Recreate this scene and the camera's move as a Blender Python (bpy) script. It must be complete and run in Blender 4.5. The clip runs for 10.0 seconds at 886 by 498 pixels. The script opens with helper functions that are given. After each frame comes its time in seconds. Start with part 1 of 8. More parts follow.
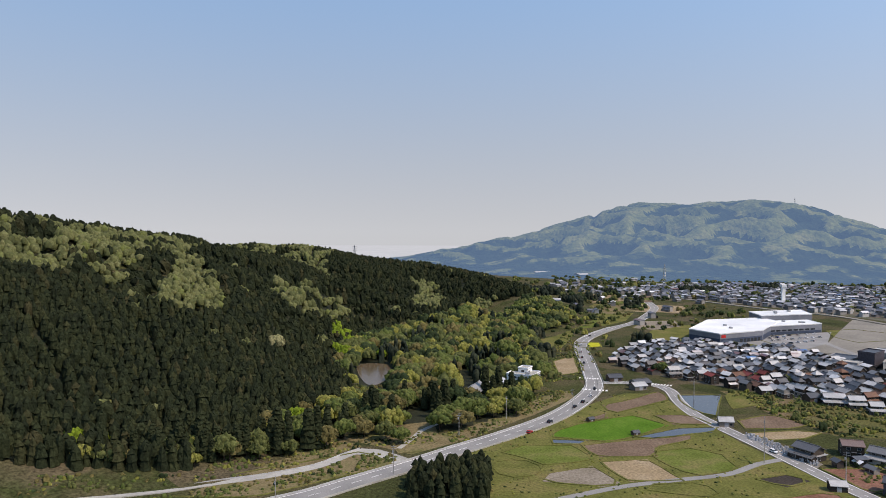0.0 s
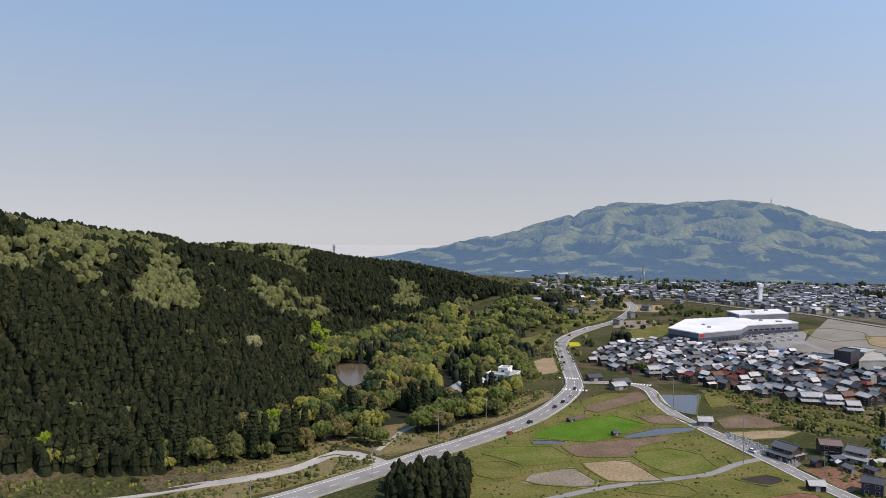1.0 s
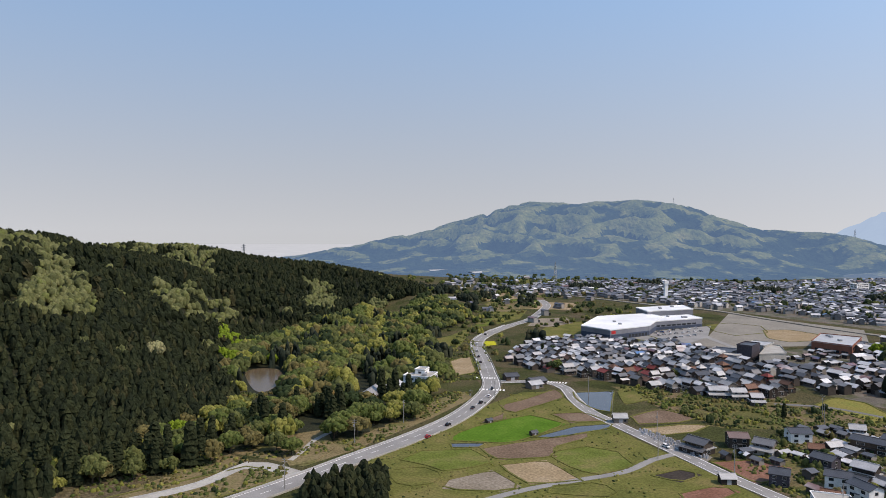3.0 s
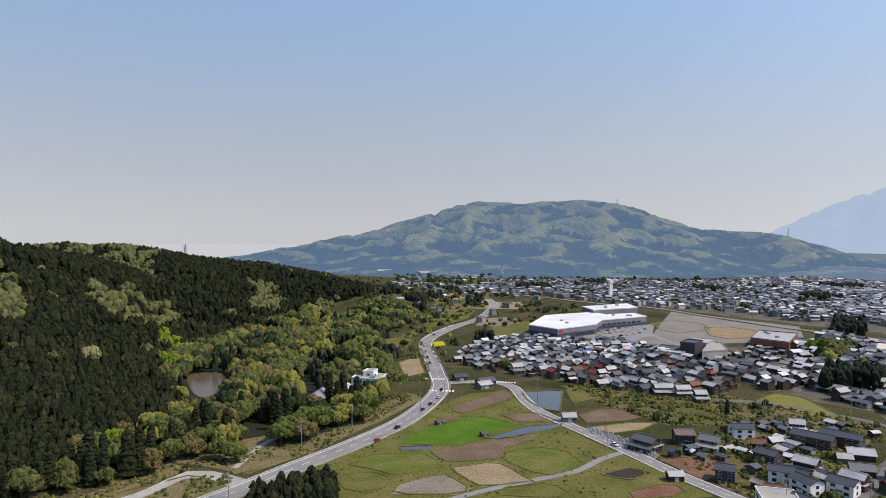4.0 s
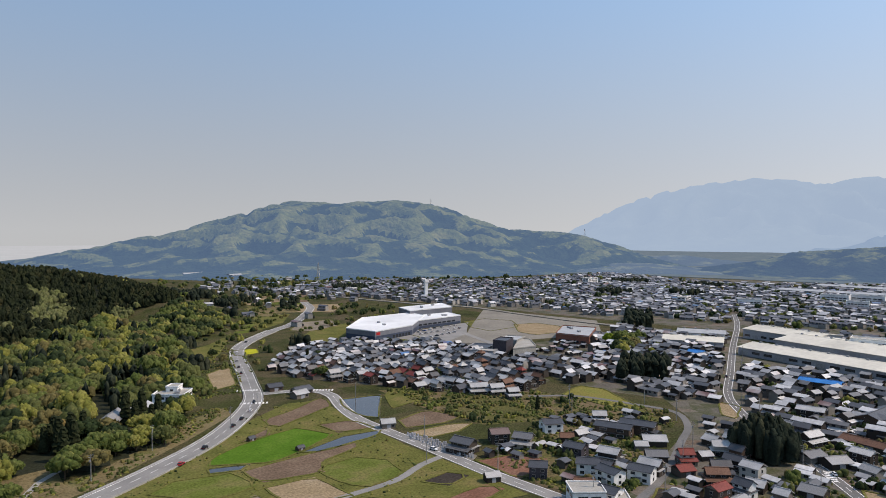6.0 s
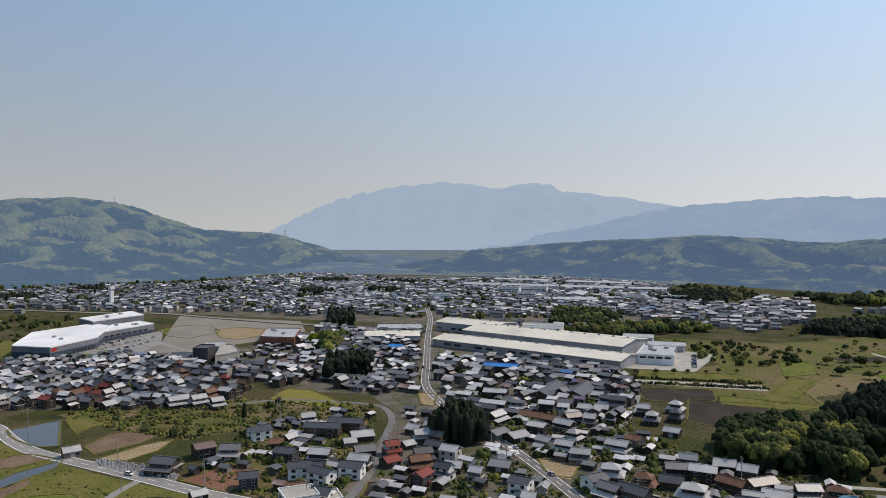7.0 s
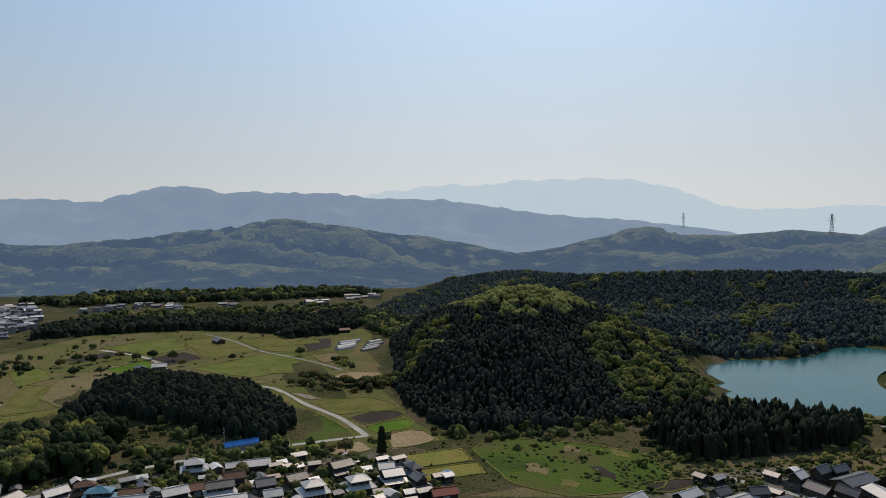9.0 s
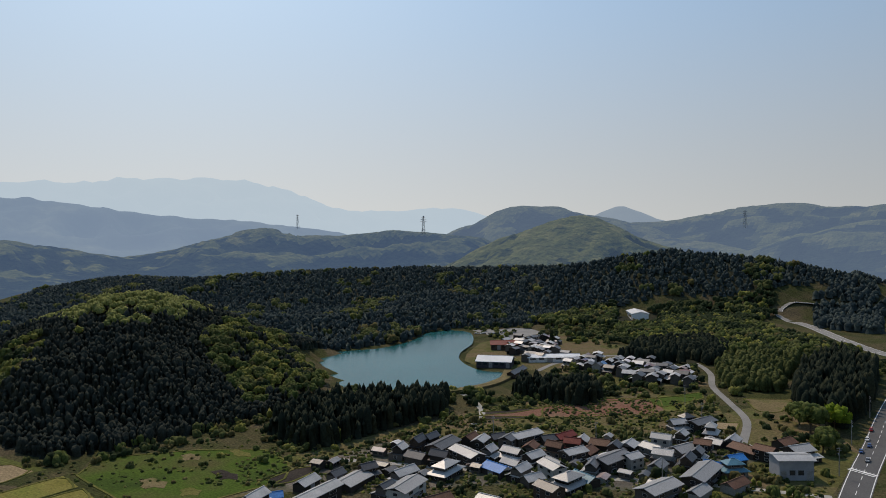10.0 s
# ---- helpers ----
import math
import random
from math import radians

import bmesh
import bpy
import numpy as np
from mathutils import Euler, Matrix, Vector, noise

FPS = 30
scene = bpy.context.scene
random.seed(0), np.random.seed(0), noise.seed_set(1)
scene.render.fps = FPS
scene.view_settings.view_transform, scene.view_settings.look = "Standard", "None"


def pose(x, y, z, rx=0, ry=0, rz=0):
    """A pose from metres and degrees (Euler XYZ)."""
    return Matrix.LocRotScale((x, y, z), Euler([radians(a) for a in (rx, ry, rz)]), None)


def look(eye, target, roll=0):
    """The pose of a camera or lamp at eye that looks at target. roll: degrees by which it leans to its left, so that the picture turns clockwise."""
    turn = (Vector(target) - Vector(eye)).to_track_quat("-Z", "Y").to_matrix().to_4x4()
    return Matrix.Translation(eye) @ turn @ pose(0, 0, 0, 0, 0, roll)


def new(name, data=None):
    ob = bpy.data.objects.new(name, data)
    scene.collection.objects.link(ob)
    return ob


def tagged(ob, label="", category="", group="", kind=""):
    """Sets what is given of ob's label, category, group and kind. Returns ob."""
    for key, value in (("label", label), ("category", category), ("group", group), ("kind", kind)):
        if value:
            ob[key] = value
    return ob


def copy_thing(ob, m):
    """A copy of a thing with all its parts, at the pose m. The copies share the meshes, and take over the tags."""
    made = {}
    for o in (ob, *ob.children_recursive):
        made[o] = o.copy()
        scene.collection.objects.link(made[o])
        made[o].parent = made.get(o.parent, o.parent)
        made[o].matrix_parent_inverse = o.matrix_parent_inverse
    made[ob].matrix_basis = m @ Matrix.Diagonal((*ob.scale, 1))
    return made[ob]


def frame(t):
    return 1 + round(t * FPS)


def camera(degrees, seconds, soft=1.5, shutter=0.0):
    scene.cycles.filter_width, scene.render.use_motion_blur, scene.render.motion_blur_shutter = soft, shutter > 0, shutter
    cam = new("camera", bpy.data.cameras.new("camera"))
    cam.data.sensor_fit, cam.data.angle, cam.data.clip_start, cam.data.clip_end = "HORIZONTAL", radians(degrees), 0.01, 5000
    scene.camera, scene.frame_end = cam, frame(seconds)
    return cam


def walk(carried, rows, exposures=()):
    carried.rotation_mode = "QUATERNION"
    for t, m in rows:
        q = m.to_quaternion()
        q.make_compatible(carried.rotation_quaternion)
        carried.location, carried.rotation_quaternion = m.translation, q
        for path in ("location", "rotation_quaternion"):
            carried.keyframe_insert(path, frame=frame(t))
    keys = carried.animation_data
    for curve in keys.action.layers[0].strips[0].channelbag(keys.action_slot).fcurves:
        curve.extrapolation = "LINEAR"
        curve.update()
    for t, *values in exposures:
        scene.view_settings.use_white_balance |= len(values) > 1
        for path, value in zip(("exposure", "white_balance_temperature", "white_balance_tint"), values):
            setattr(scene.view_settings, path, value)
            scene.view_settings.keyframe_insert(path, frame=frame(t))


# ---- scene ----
# ---------------------------------------------------------------- camera
cam = camera(63.49, 10.0, soft=0.9)
# seconds, eye, heading (clockwise from +y), tilt, roll
ROWS = [
    (0, -0.00, 0.00, 100.00, 0.000, -1.432, -0.162),
    (0.5, 0.18, 1.60, 99.95, 0.161, -1.462, -0.229),
    (1, 0.30, 3.79, 99.94, 1.584, -1.483, -0.278),
    (1.5, 0.34, 6.20, 99.91, 3.128, -1.497, -0.282),
    (2, 0.23, 8.48, 99.93, 4.686, -1.497, -0.240),
    (2.5, 0.05, 10.84, 99.93, 6.524, -1.508, -0.218),
    (4, -0.51, 17.96, 99.99, 12.689, -1.530, -0.209),
    (4.5, -0.39, 20.48, 100.17, 15.201, -1.530, -0.143),
    (5, 0.68, 23.06, 100.45, 18.236, -1.560, -0.038),
    (5.2, 1.18, 24.04, 100.64, 19.717, -1.572, -0.046),
    (6.3, 2.64, 29.13, 102.52, 32.723, -1.492, -0.157),
    (6.5, 2.35, 29.84, 102.77, 37.515, -1.479, -0.118),
    (7, 0.79, 31.41, 103.25, 51.033, -1.515, -0.010),
    (7.5, -1.42, 32.88, 103.65, 65.327, -1.540, -0.013),
    (8, -3.58, 34.30, 104.13, 79.542, -1.502, -0.015),
    (8.5, -6.21, 35.57, 104.53, 93.854, -1.497, 0.059),
    (9, -8.11, 36.84, 104.90, 108.285, -1.466, 0.268),
    (9.5, -9.95, 37.94, 105.06, 122.951, -1.494, 0.455),
    (10, -12.20, 39.85, 104.85, 138.298, -1.604, 0.652),
]
EXPO = [(0.0, 0.84, 7150, 15), (4.5, 0.79, 7150, 15), (7.5, 0.46, 7450, 11), (10.0, 0.13, 7450, 10)]
walk(cam, [(t, pose(x, y, z, 90 + tilt, 0, -yaw) @ pose(0, 0, 0, 0, 0, -roll))
           for t, x, y, z, yaw, tilt, roll in ROWS], EXPO)

# ---------------------------------------------------------------- sun and sky
SUN_AZ, SUN_EL = 118.0, 52.0
HAZE = (0.775, 0.82, 0.872)
world = bpy.data.worlds.new("world")
scene.world = world
world.use_nodes = True
wn = world.node_tree
sky = wn.nodes.new("ShaderNodeTexSky")
sky.sky_type = "NISHITA"
sky.sun_disc = False
sky.sun_elevation = radians(SUN_EL)
sky.sun_rotation = radians(SUN_AZ)
sky.altitude = 100
sky.air_density, sky.dust_density, sky.ozone_density = 0.9, 0.45, 0.75
wn.nodes["Background"].inputs["Strength"].default_value = 0.15
# spring haze: the sky pales and greys evenly all round towards the horizon
aim, axes, lifted, unit = (wn.nodes.new("ShaderNode" + k) for k in ("TexCoord", "SeparateXYZ", "CombineXYZ", "VectorMath"))
lift, fade, level, veil, blend = (wn.nodes.new("ShaderNode" + k) for k in ("MapRange", "MapRange", "RGBToBW", "VectorMath", "Mix"))
unit.operation, veil.operation, blend.data_type = "NORMALIZE", "SCALE", "RGBA"
wn.links.new(aim.outputs["Generated"], axes.inputs[0])
for k in (0, 1):
    wn.links.new(axes.outputs[k], lifted.inputs[k])
lift.inputs["From Min"].default_value, lift.inputs["From Max"].default_value = 0.0, 1.0
lift.inputs["To Min"].default_value, lift.inputs["To Max"].default_value = 0.29, 1.05
wn.links.new(axes.outputs[2], lift.inputs["Value"])
wn.links.new(lift.outputs["Result"], lifted.inputs[2])
wn.links.new(lifted.outputs[0], unit.inputs[0])
wn.links.new(unit.outputs["Vector"], sky.inputs["Vector"])
fade.interpolation_type = "SMOOTHSTEP"
fade.inputs["From Min"].default_value, fade.inputs["From Max"].default_value = -0.05, 0.45
fade.inputs["To Min"].default_value, fade.inputs["To Max"].default_value = 0.95, 0.0
wn.links.new(axes.outputs[2], fade.inputs["Value"])
wn.links.new(sky.outputs["Color"], level.inputs["Color"])
veil.inputs[0].default_value = HAZE
wn.links.new(level.outputs["Val"], veil.inputs["Scale"])
wn.links.new(fade.outputs["Result"], blend.inputs["Factor"])
clear = wn.nodes.new("ShaderNodeVectorMath")
clear.operation, clear.inputs[1].default_value = "MULTIPLY", (0.89, 1.03, 1.02)
wn.links.new(sky.outputs["Color"], clear.inputs[0])
wn.links.new(clear.outputs["Vector"], blend.inputs["A"])
wn.links.new(veil.outputs["Vector"], blend.inputs["B"])
wn.links.new(blend.outputs["Result"], wn.nodes["Background"].inputs["Color"])
sun = new("sun", bpy.data.lights.new("sun", "SUN"))
sun.data.energy, sun.data.angle, sun.data.color = 2.1, radians(0.53), (1.0, 0.875, 0.77)
_a, _e = radians(SUN_AZ), radians(SUN_EL)
sun.matrix_world = look((math.sin(_a) * math.cos(_e) * 900, math.cos(_a) * math.cos(_e) * 900, math.sin(_e) * 900), (0, 0, 0))

# ---------------------------------------------------------------- materials
def surface(name, stops, scale=0.05, fine=1.0, rough=0.9, metal=0.0, bump=0.0, bump_scale=2.0, source="noise",
            spec=0.15, translucent=0.0, air=0.0, air_colour=(0.36, 0.45, 0.58), vary=0.25, detail=4.0, stretch=(1, 1, 1), cells=0.0):
    """Procedural paint: a ramp of colours led by large noise, by the object's or by the island's random value,
    broken up by a fine noise, with relief. air: share of painted haze, mixed in as emission, for far ranges."""
    m = bpy.data.materials.new(name)
    m.use_nodes = True
    nt = m.node_tree
    n, l = nt.nodes, nt.links
    bsdf, out = n["Principled BSDF"], n["Material Output"]
    geo = n.new("ShaderNodeNewGeometry")
    mapping = n.new("ShaderNodeMapping")
    mapping.inputs["Scale"].default_value = stretch
    l.new(geo.outputs["Position"], mapping.inputs["Vector"])
    big = n.new("ShaderNodeTexNoise")
    big.inputs["Scale"].default_value, big.inputs["Detail"].default_value = scale, detail
    l.new(mapping.outputs["Vector"], big.inputs["Vector"])
    small = n.new("ShaderNodeTexNoise")
    small.inputs["Scale"].default_value, small.inputs["Detail"].default_value = fine, 5.0
    l.new(mapping.outputs["Vector"], small.inputs["Vector"])
    ramp = n.new("ShaderNodeValToRGB")
    els = ramp.color_ramp.elements
    while len(els) < len(stops):
        els.new(0.5)
    for el, (p, c) in zip(els, stops):
        el.position, el.color = p, (*c, 1)
    if source == "noise":
        stretchy = n.new("ShaderNodeMapRange")
        stretchy.inputs["From Min"].default_value, stretchy.inputs["From Max"].default_value = 0.28, 0.72
        l.new(big.outputs["Fac"], stretchy.inputs["Value"])
        lead = stretchy.outputs["Result"]
        if cells > 0:
            vor = n.new("ShaderNodeTexVoronoi")
            vor.inputs["Scale"].default_value = cells
            l.new(mapping.outputs["Vector"], vor.inputs["Vector"])
            sep, mx = n.new("ShaderNodeSeparateColor"), n.new("ShaderNodeMix")
            l.new(vor.outputs["Color"], sep.inputs["Color"])
            mx.inputs["Factor"].default_value = 0.55
            l.new(lead, mx.inputs["A"]), l.new(sep.outputs["Red"], mx.inputs["B"])
            lead = mx.outputs["Result"]
        l.new(lead, ramp.inputs["Fac"])
    else:
        if source == "object":
            rnd = n.new("ShaderNodeObjectInfo").outputs["Random"]
        else:
            rnd = geo.outputs["Random Per Island"]
        mixer = n.new("ShaderNodeMath")
        mixer.operation = "MULTIPLY_ADD"
        mixer.inputs[1].default_value = 0.35
        off = n.new("ShaderNodeMath")
        off.operation = "MULTIPLY_ADD"
        off.inputs[1].default_value, off.inputs[2].default_value = 0.9, -0.125
        if source == "object":
            off.inputs[1].default_value, off.inputs[2].default_value = 1.0, 0.0
            mixer.inputs[1].default_value = 0.0
        l.new(rnd, off.inputs[0])
        l.new(big.outputs["Fac"], mixer.inputs[0])
        l.new(off.outputs[0], mixer.inputs[2])
        l.new(mixer.outputs[0], ramp.inputs["Fac"])
    shade = n.new("ShaderNodeMapRange")
    shade.inputs["From Min"].default_value, shade.inputs["From Max"].default_value = 0.3, 0.7
    shade.inputs["To Min"].default_value, shade.inputs["To Max"].default_value = 1 - vary, 1 + vary
    l.new(small.outputs["Fac"], shade.inputs["Value"])
    mul = n.new("ShaderNodeVectorMath")
    mul.operation = "SCALE"
    l.new(ramp.outputs["Color"], mul.inputs[0])
    l.new(shade.outputs["Result"], mul.inputs["Scale"])
    l.new(mul.outputs["Vector"], bsdf.inputs["Base Color"])
    bsdf.inputs["Roughness"].default_value = rough
    bsdf.inputs["Metallic"].default_value = metal
    bsdf.inputs["Specular IOR Level"].default_value = spec
    if bump > 0:
        tex = n.new("ShaderNodeTexNoise")
        tex.inputs["Scale"].default_value, tex.inputs["Detail"].default_value = bump_scale, 4.0
        l.new(mapping.outputs["Vector"], tex.inputs["Vector"])
        bp = n.new("ShaderNodeBump")
        bp.inputs["Strength"].default_value, bp.inputs["Distance"].default_value = min(bump, 1.0), 1.0 / bump_scale
        l.new(tex.outputs["Fac"], bp.inputs["Height"])
        l.new(bp.outputs["Normal"], bsdf.inputs["Normal"])
    last = bsdf.outputs["BSDF"]
    if translucent > 0:
        tr, mx = n.new("ShaderNodeBsdfTranslucent"), n.new("ShaderNodeMixShader")
        l.new(mul.outputs["Vector"], tr.inputs["Color"])
        mx.inputs["Fac"].default_value = translucent
        l.new(last, mx.inputs[1]), l.new(tr.outputs["BSDF"], mx.inputs[2])
        last = mx.outputs["Shader"]
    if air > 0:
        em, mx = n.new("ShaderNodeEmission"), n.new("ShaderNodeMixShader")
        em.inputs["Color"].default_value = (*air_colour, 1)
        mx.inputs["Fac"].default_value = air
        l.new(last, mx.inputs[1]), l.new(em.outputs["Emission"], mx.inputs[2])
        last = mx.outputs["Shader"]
    l.new(last, out.inputs["Surface"])
    return m


def tone(name, c, **kw):
    a = tuple(v * 0.82 for v in c)
    b = tuple(min(v * 1.15, 0.95) for v in c)
    return surface(name, [(0.0, a), (0.5, c), (1.0, b)], **kw)


CEDAR = surface("cedar_needles", [(0.0, (0.0138, 0.018, 0.0105)), (0.5, (0.0198, 0.0255, 0.0128)), (0.85, (0.0292, 0.034, 0.0154)), (1.0, (0.0462, 0.042, 0.0206))],
                scale=0.02, fine=0.9, source="island", bump=0.6, bump_scale=1.2, spec=0.03, vary=0.45)
CEDAR_DARK = surface("cedar_needles_dark", [(0.0, (0.016, 0.022, 0.016)), (0.6, (0.025, 0.033, 0.023)), (1.0, (0.043, 0.047, 0.028))],
                     scale=0.02, fine=0.9, source="island", bump=0.6, bump_scale=1.2, spec=0.03, vary=0.3)
def leaves(name, a, b, c):
    return surface(name, [(0.0, a), (0.5, b), (1.0, c)], scale=0.05, fine=0.8, source="island", bump=0.6, bump_scale=1.3, spec=0.15, translucent=0.32, vary=0.4)


# cedar green lightened and greyed to put haze over the knoll
CEDAR_KNOLL = surface("hazed_cedar_needles", [(0.0, (0.024, 0.03, 0.026)), (0.6, (0.036, 0.043, 0.036)), (1.0, (0.056, 0.059, 0.042))], scale=0.02, fine=0.9, source="island", bump=0.6, bump_scale=1.2, spec=0.03, vary=0.3)
LEAF_MIX = [leaves("olive_leaves", (0.062, 0.078, 0.025), (0.096, 0.111, 0.035), (0.134, 0.147, 0.05)),
            leaves("spring_leaves", (0.06, 0.086, 0.022), (0.098, 0.127, 0.033), (0.138, 0.161, 0.048)),
            leaves("yellow_green_leaves", (0.145, 0.155, 0.032), (0.21, 0.212, 0.048), (0.26, 0.25, 0.072)),
            leaves("ochre_leaves", (0.1, 0.09, 0.035), (0.145, 0.125, 0.045), (0.18, 0.155, 0.06)),
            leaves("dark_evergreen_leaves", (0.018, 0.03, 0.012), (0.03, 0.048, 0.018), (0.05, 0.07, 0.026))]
LEAF = LEAF_MIX[1]
LEAF_PALE = surface("pale_spring_leaves", [(0.0, (0.078, 0.09, 0.036)), (0.4, (0.13, 0.143, 0.054)), (0.75, (0.185, 0.192, 0.082)), (1.0, (0.155, 0.183, 0.052))],
                    scale=0.03, fine=0.8, source="island", bump=0.6, bump_scale=1.3, spec=0.15, translucent=0.35, vary=0.35)
LEAF_LIME = surface("lime_leaves", [(0.0, (0.104, 0.16, 0.012)), (1.0, (0.176, 0.24, 0.02))], scale=0.1, fine=0.8, bump=0.6, bump_scale=1.3, translucent=0.25, vary=0.35)
LEAF_CREAM = surface("cream_blossom", [(0.0, (0.2, 0.2, 0.09)), (1.0, (0.32, 0.3, 0.16))], scale=0.1, fine=0.8, bump=0.6, bump_scale=1.3, translucent=0.2, vary=0.3)
LEAF_RUST = surface("rust_leaves", [(0.0, (0.12, 0.075, 0.03)), (1.0, (0.2, 0.15, 0.05))], scale=0.1, fine=0.8, bump=0.6, bump_scale=1.3, translucent=0.2, vary=0.35)
SHRUB = surface("garden_shrubs", [(0.0, (0.03, 0.05, 0.016)), (0.4, (0.06, 0.085, 0.022)), (0.75, (0.11, 0.13, 0.03)), (1.0, (0.17, 0.19, 0.04))],
                scale=0.05, fine=1.2, source="island", bump=0.5, bump_scale=2.0, spec=0.15, translucent=0.15, vary=0.4)
# distance haze painted into the needles: paler and bluer than the near cedars
HAZED_CEDAR = surface("hazed_conifers", [(0.0, (0.034, 0.047, 0.048)), (0.5, (0.046, 0.062, 0.062)), (1.0, (0.066, 0.082, 0.07))], scale=0.02, fine=0.5, source="island", spec=0.03, vary=0.3)
BARK = tone("bark", (0.09, 0.065, 0.045), scale=0.8, fine=6, bump=0.6, bump_scale=5)
GROUND = surface("valley_ground", [(0.0, (0.03, 0.036, 0.015)), (0.25, (0.052, 0.058, 0.021)), (0.42, (0.08, 0.07, 0.036)), (0.58, (0.042, 0.05, 0.018)), (0.78, (0.094, 0.077, 0.046)), (1.0, (0.06, 0.053, 0.034))],
                 scale=0.03, fine=0.8, bump=0.7, bump_scale=0.9, vary=0.55, detail=10, cells=0.028, spec=0.03)
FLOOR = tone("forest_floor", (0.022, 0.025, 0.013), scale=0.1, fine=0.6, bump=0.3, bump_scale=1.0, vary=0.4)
WATER_LAKE = tone("lake_water", (0.008, 0.092, 0.098), scale=0.01, fine=0.05, rough=0.2, spec=0.16, bump=0.03, bump_scale=0.8, vary=0.1)
WATER_POND = tone("pond_water", (0.105, 0.08, 0.05), scale=0.02, fine=0.1, rough=0.22, spec=0.2, bump=0.02, bump_scale=0.8, vary=0.1)
WATER_PADDY = tone("paddy_water", (0.055, 0.06, 0.065), scale=0.05, fine=0.3, rough=0.08, spec=0.5, bump=0.02, bump_scale=1.0, vary=0.15)
ASPHALT = tone("asphalt", (0.23, 0.225, 0.215), scale=0.06, fine=1.5, rough=0.9, bump=0.15, bump_scale=8, vary=0.12)
ASPHALT_DARK = tone("dark_asphalt", (0.1, 0.1, 0.1), scale=0.06, fine=1.5, rough=0.9, bump=0.15, bump_scale=8, vary=0.15)
ASPHALT_TOWN = tone("town_asphalt", (0.15, 0.147, 0.142), scale=0.06, fine=1.5, rough=0.9, bump=0.15, bump_scale=8, vary=0.15)
CONCRETE = tone("concrete", (0.34, 0.33, 0.30), scale=0.1, fine=1.0, rough=0.9, bump=0.1, bump_scale=5, vary=0.14)
GRAVEL = tone("gravel_lot", (0.21, 0.195, 0.165), scale=0.03, fine=0.4, rough=0.95, bump=0.3, bump_scale=3, vary=0.16)
WHITE_LINE = tone("road_paint", (0.72, 0.72, 0.7), scale=0.5, fine=3, rough=0.7, vary=0.12)
WHITE_PAINT = tone("white_cladding", (0.8, 0.8, 0.78), scale=0.05, fine=0.6, rough=0.5, vary=0.05)
WHITE_ROOF = tone("white_metal_roof", (0.72, 0.73, 0.73), scale=0.03, fine=0.3, rough=0.45, vary=0.05)
CREAM_ROOF = tone("cream_metal_roof", (0.62, 0.59, 0.5), scale=0.03, fine=0.3, rough=0.5, vary=0.08, stretch=(1, 1, 1))
GREY_WALL = tone("grey_cladding", (0.3, 0.31, 0.33), scale=0.05, fine=0.6, rough=0.6, vary=0.1)
STORE_WALL = tone("blue_grey_cladding", (0.17, 0.18, 0.205), scale=0.05, fine=0.6, rough=0.6, vary=0.1)
NAVY_WALL = tone("navy_cladding", (0.05, 0.065, 0.1), scale=0.05, fine=0.6, rough=0.5, vary=0.12)
BLACK_WALL = tone("charcoal_wall", (0.06, 0.055, 0.065), scale=0.1, fine=1.2, rough=0.75, vary=0.25)
BRICK_WALL = tone("brick_wall", (0.22, 0.09, 0.06), scale=0.1, fine=2.0, rough=0.85, vary=0.25, bump=0.1, bump_scale=6)
RED_PAINT = tone("red_paint", (0.45, 0.03, 0.03), scale=0.5, fine=2, rough=0.5, vary=0.1)
BLUE_ROOF = tone("blue_metal_roof", (0.03, 0.19, 0.5), scale=0.2, fine=1.5, rough=0.45, vary=0.15)
TEAL_ROOF = tone("teal_metal_roof", (0.09, 0.22, 0.29), scale=0.2, fine=1.5, rough=0.45, vary=0.15)
RED_ROOF = tone("red_metal_roof", (0.19, 0.045, 0.035), scale=0.2, fine=1.5, rough=0.5, vary=0.2)
BROWN_ROOF = tone("rust_brown_roof", (0.14, 0.075, 0.05), scale=0.2, fine=1.5, rough=0.6, vary=0.25)
TILE = surface("grey_roof_tiles", [(0.0, (0.05, 0.051, 0.056)), (0.3, (0.1, 0.1, 0.104)), (0.55, (0.19, 0.188, 0.186)), (0.8, (0.36, 0.355, 0.345)), (0.93, (0.46, 0.455, 0.44)), (1.0, (0.14, 0.085, 0.066))],
               scale=0.3, fine=2.5, rough=0.42, source="object", bump=0.25, bump_scale=5, vary=0.22, spec=0.5)
TILE_DARK = tone("dark_roof_tiles", (0.05, 0.052, 0.058), scale=0.3, fine=2.5, rough=0.45, bump=0.25, bump_scale=5, vary=0.25, spec=0.5)
TILE_LIGHT = tone("pale_metal_roof", (0.37, 0.37, 0.366), scale=0.2, fine=1.8, rough=0.42, vary=0.14, spec=0.5)
TILE_STUFF = surface("town_roofs", [(0.0, (0.045, 0.047, 0.054)), (0.28, (0.085, 0.086, 0.09)), (0.46, (0.15, 0.15, 0.152)), (0.62, (0.36, 0.355, 0.35)), (0.86, (0.62, 0.615, 0.605)), (0.93, (0.15, 0.065, 0.05)), (0.965, (0.06, 0.18, 0.38)), (1.0, (0.11, 0.08, 0.065))],
                     scale=0.02, fine=0.6, rough=0.45, source="island", vary=0.15, spec=0.5)
WALL_STUFF = surface("town_walls", [(0.0, (0.03, 0.025, 0.022)), (0.5, (0.06, 0.05, 0.042)), (0.78, (0.13, 0.115, 0.1)), (0.9, (0.3, 0.28, 0.25)), (1.0, (0.5, 0.49, 0.46))],
                     scale=0.02, fine=0.6, rough=0.85, source="island", vary=0.12)
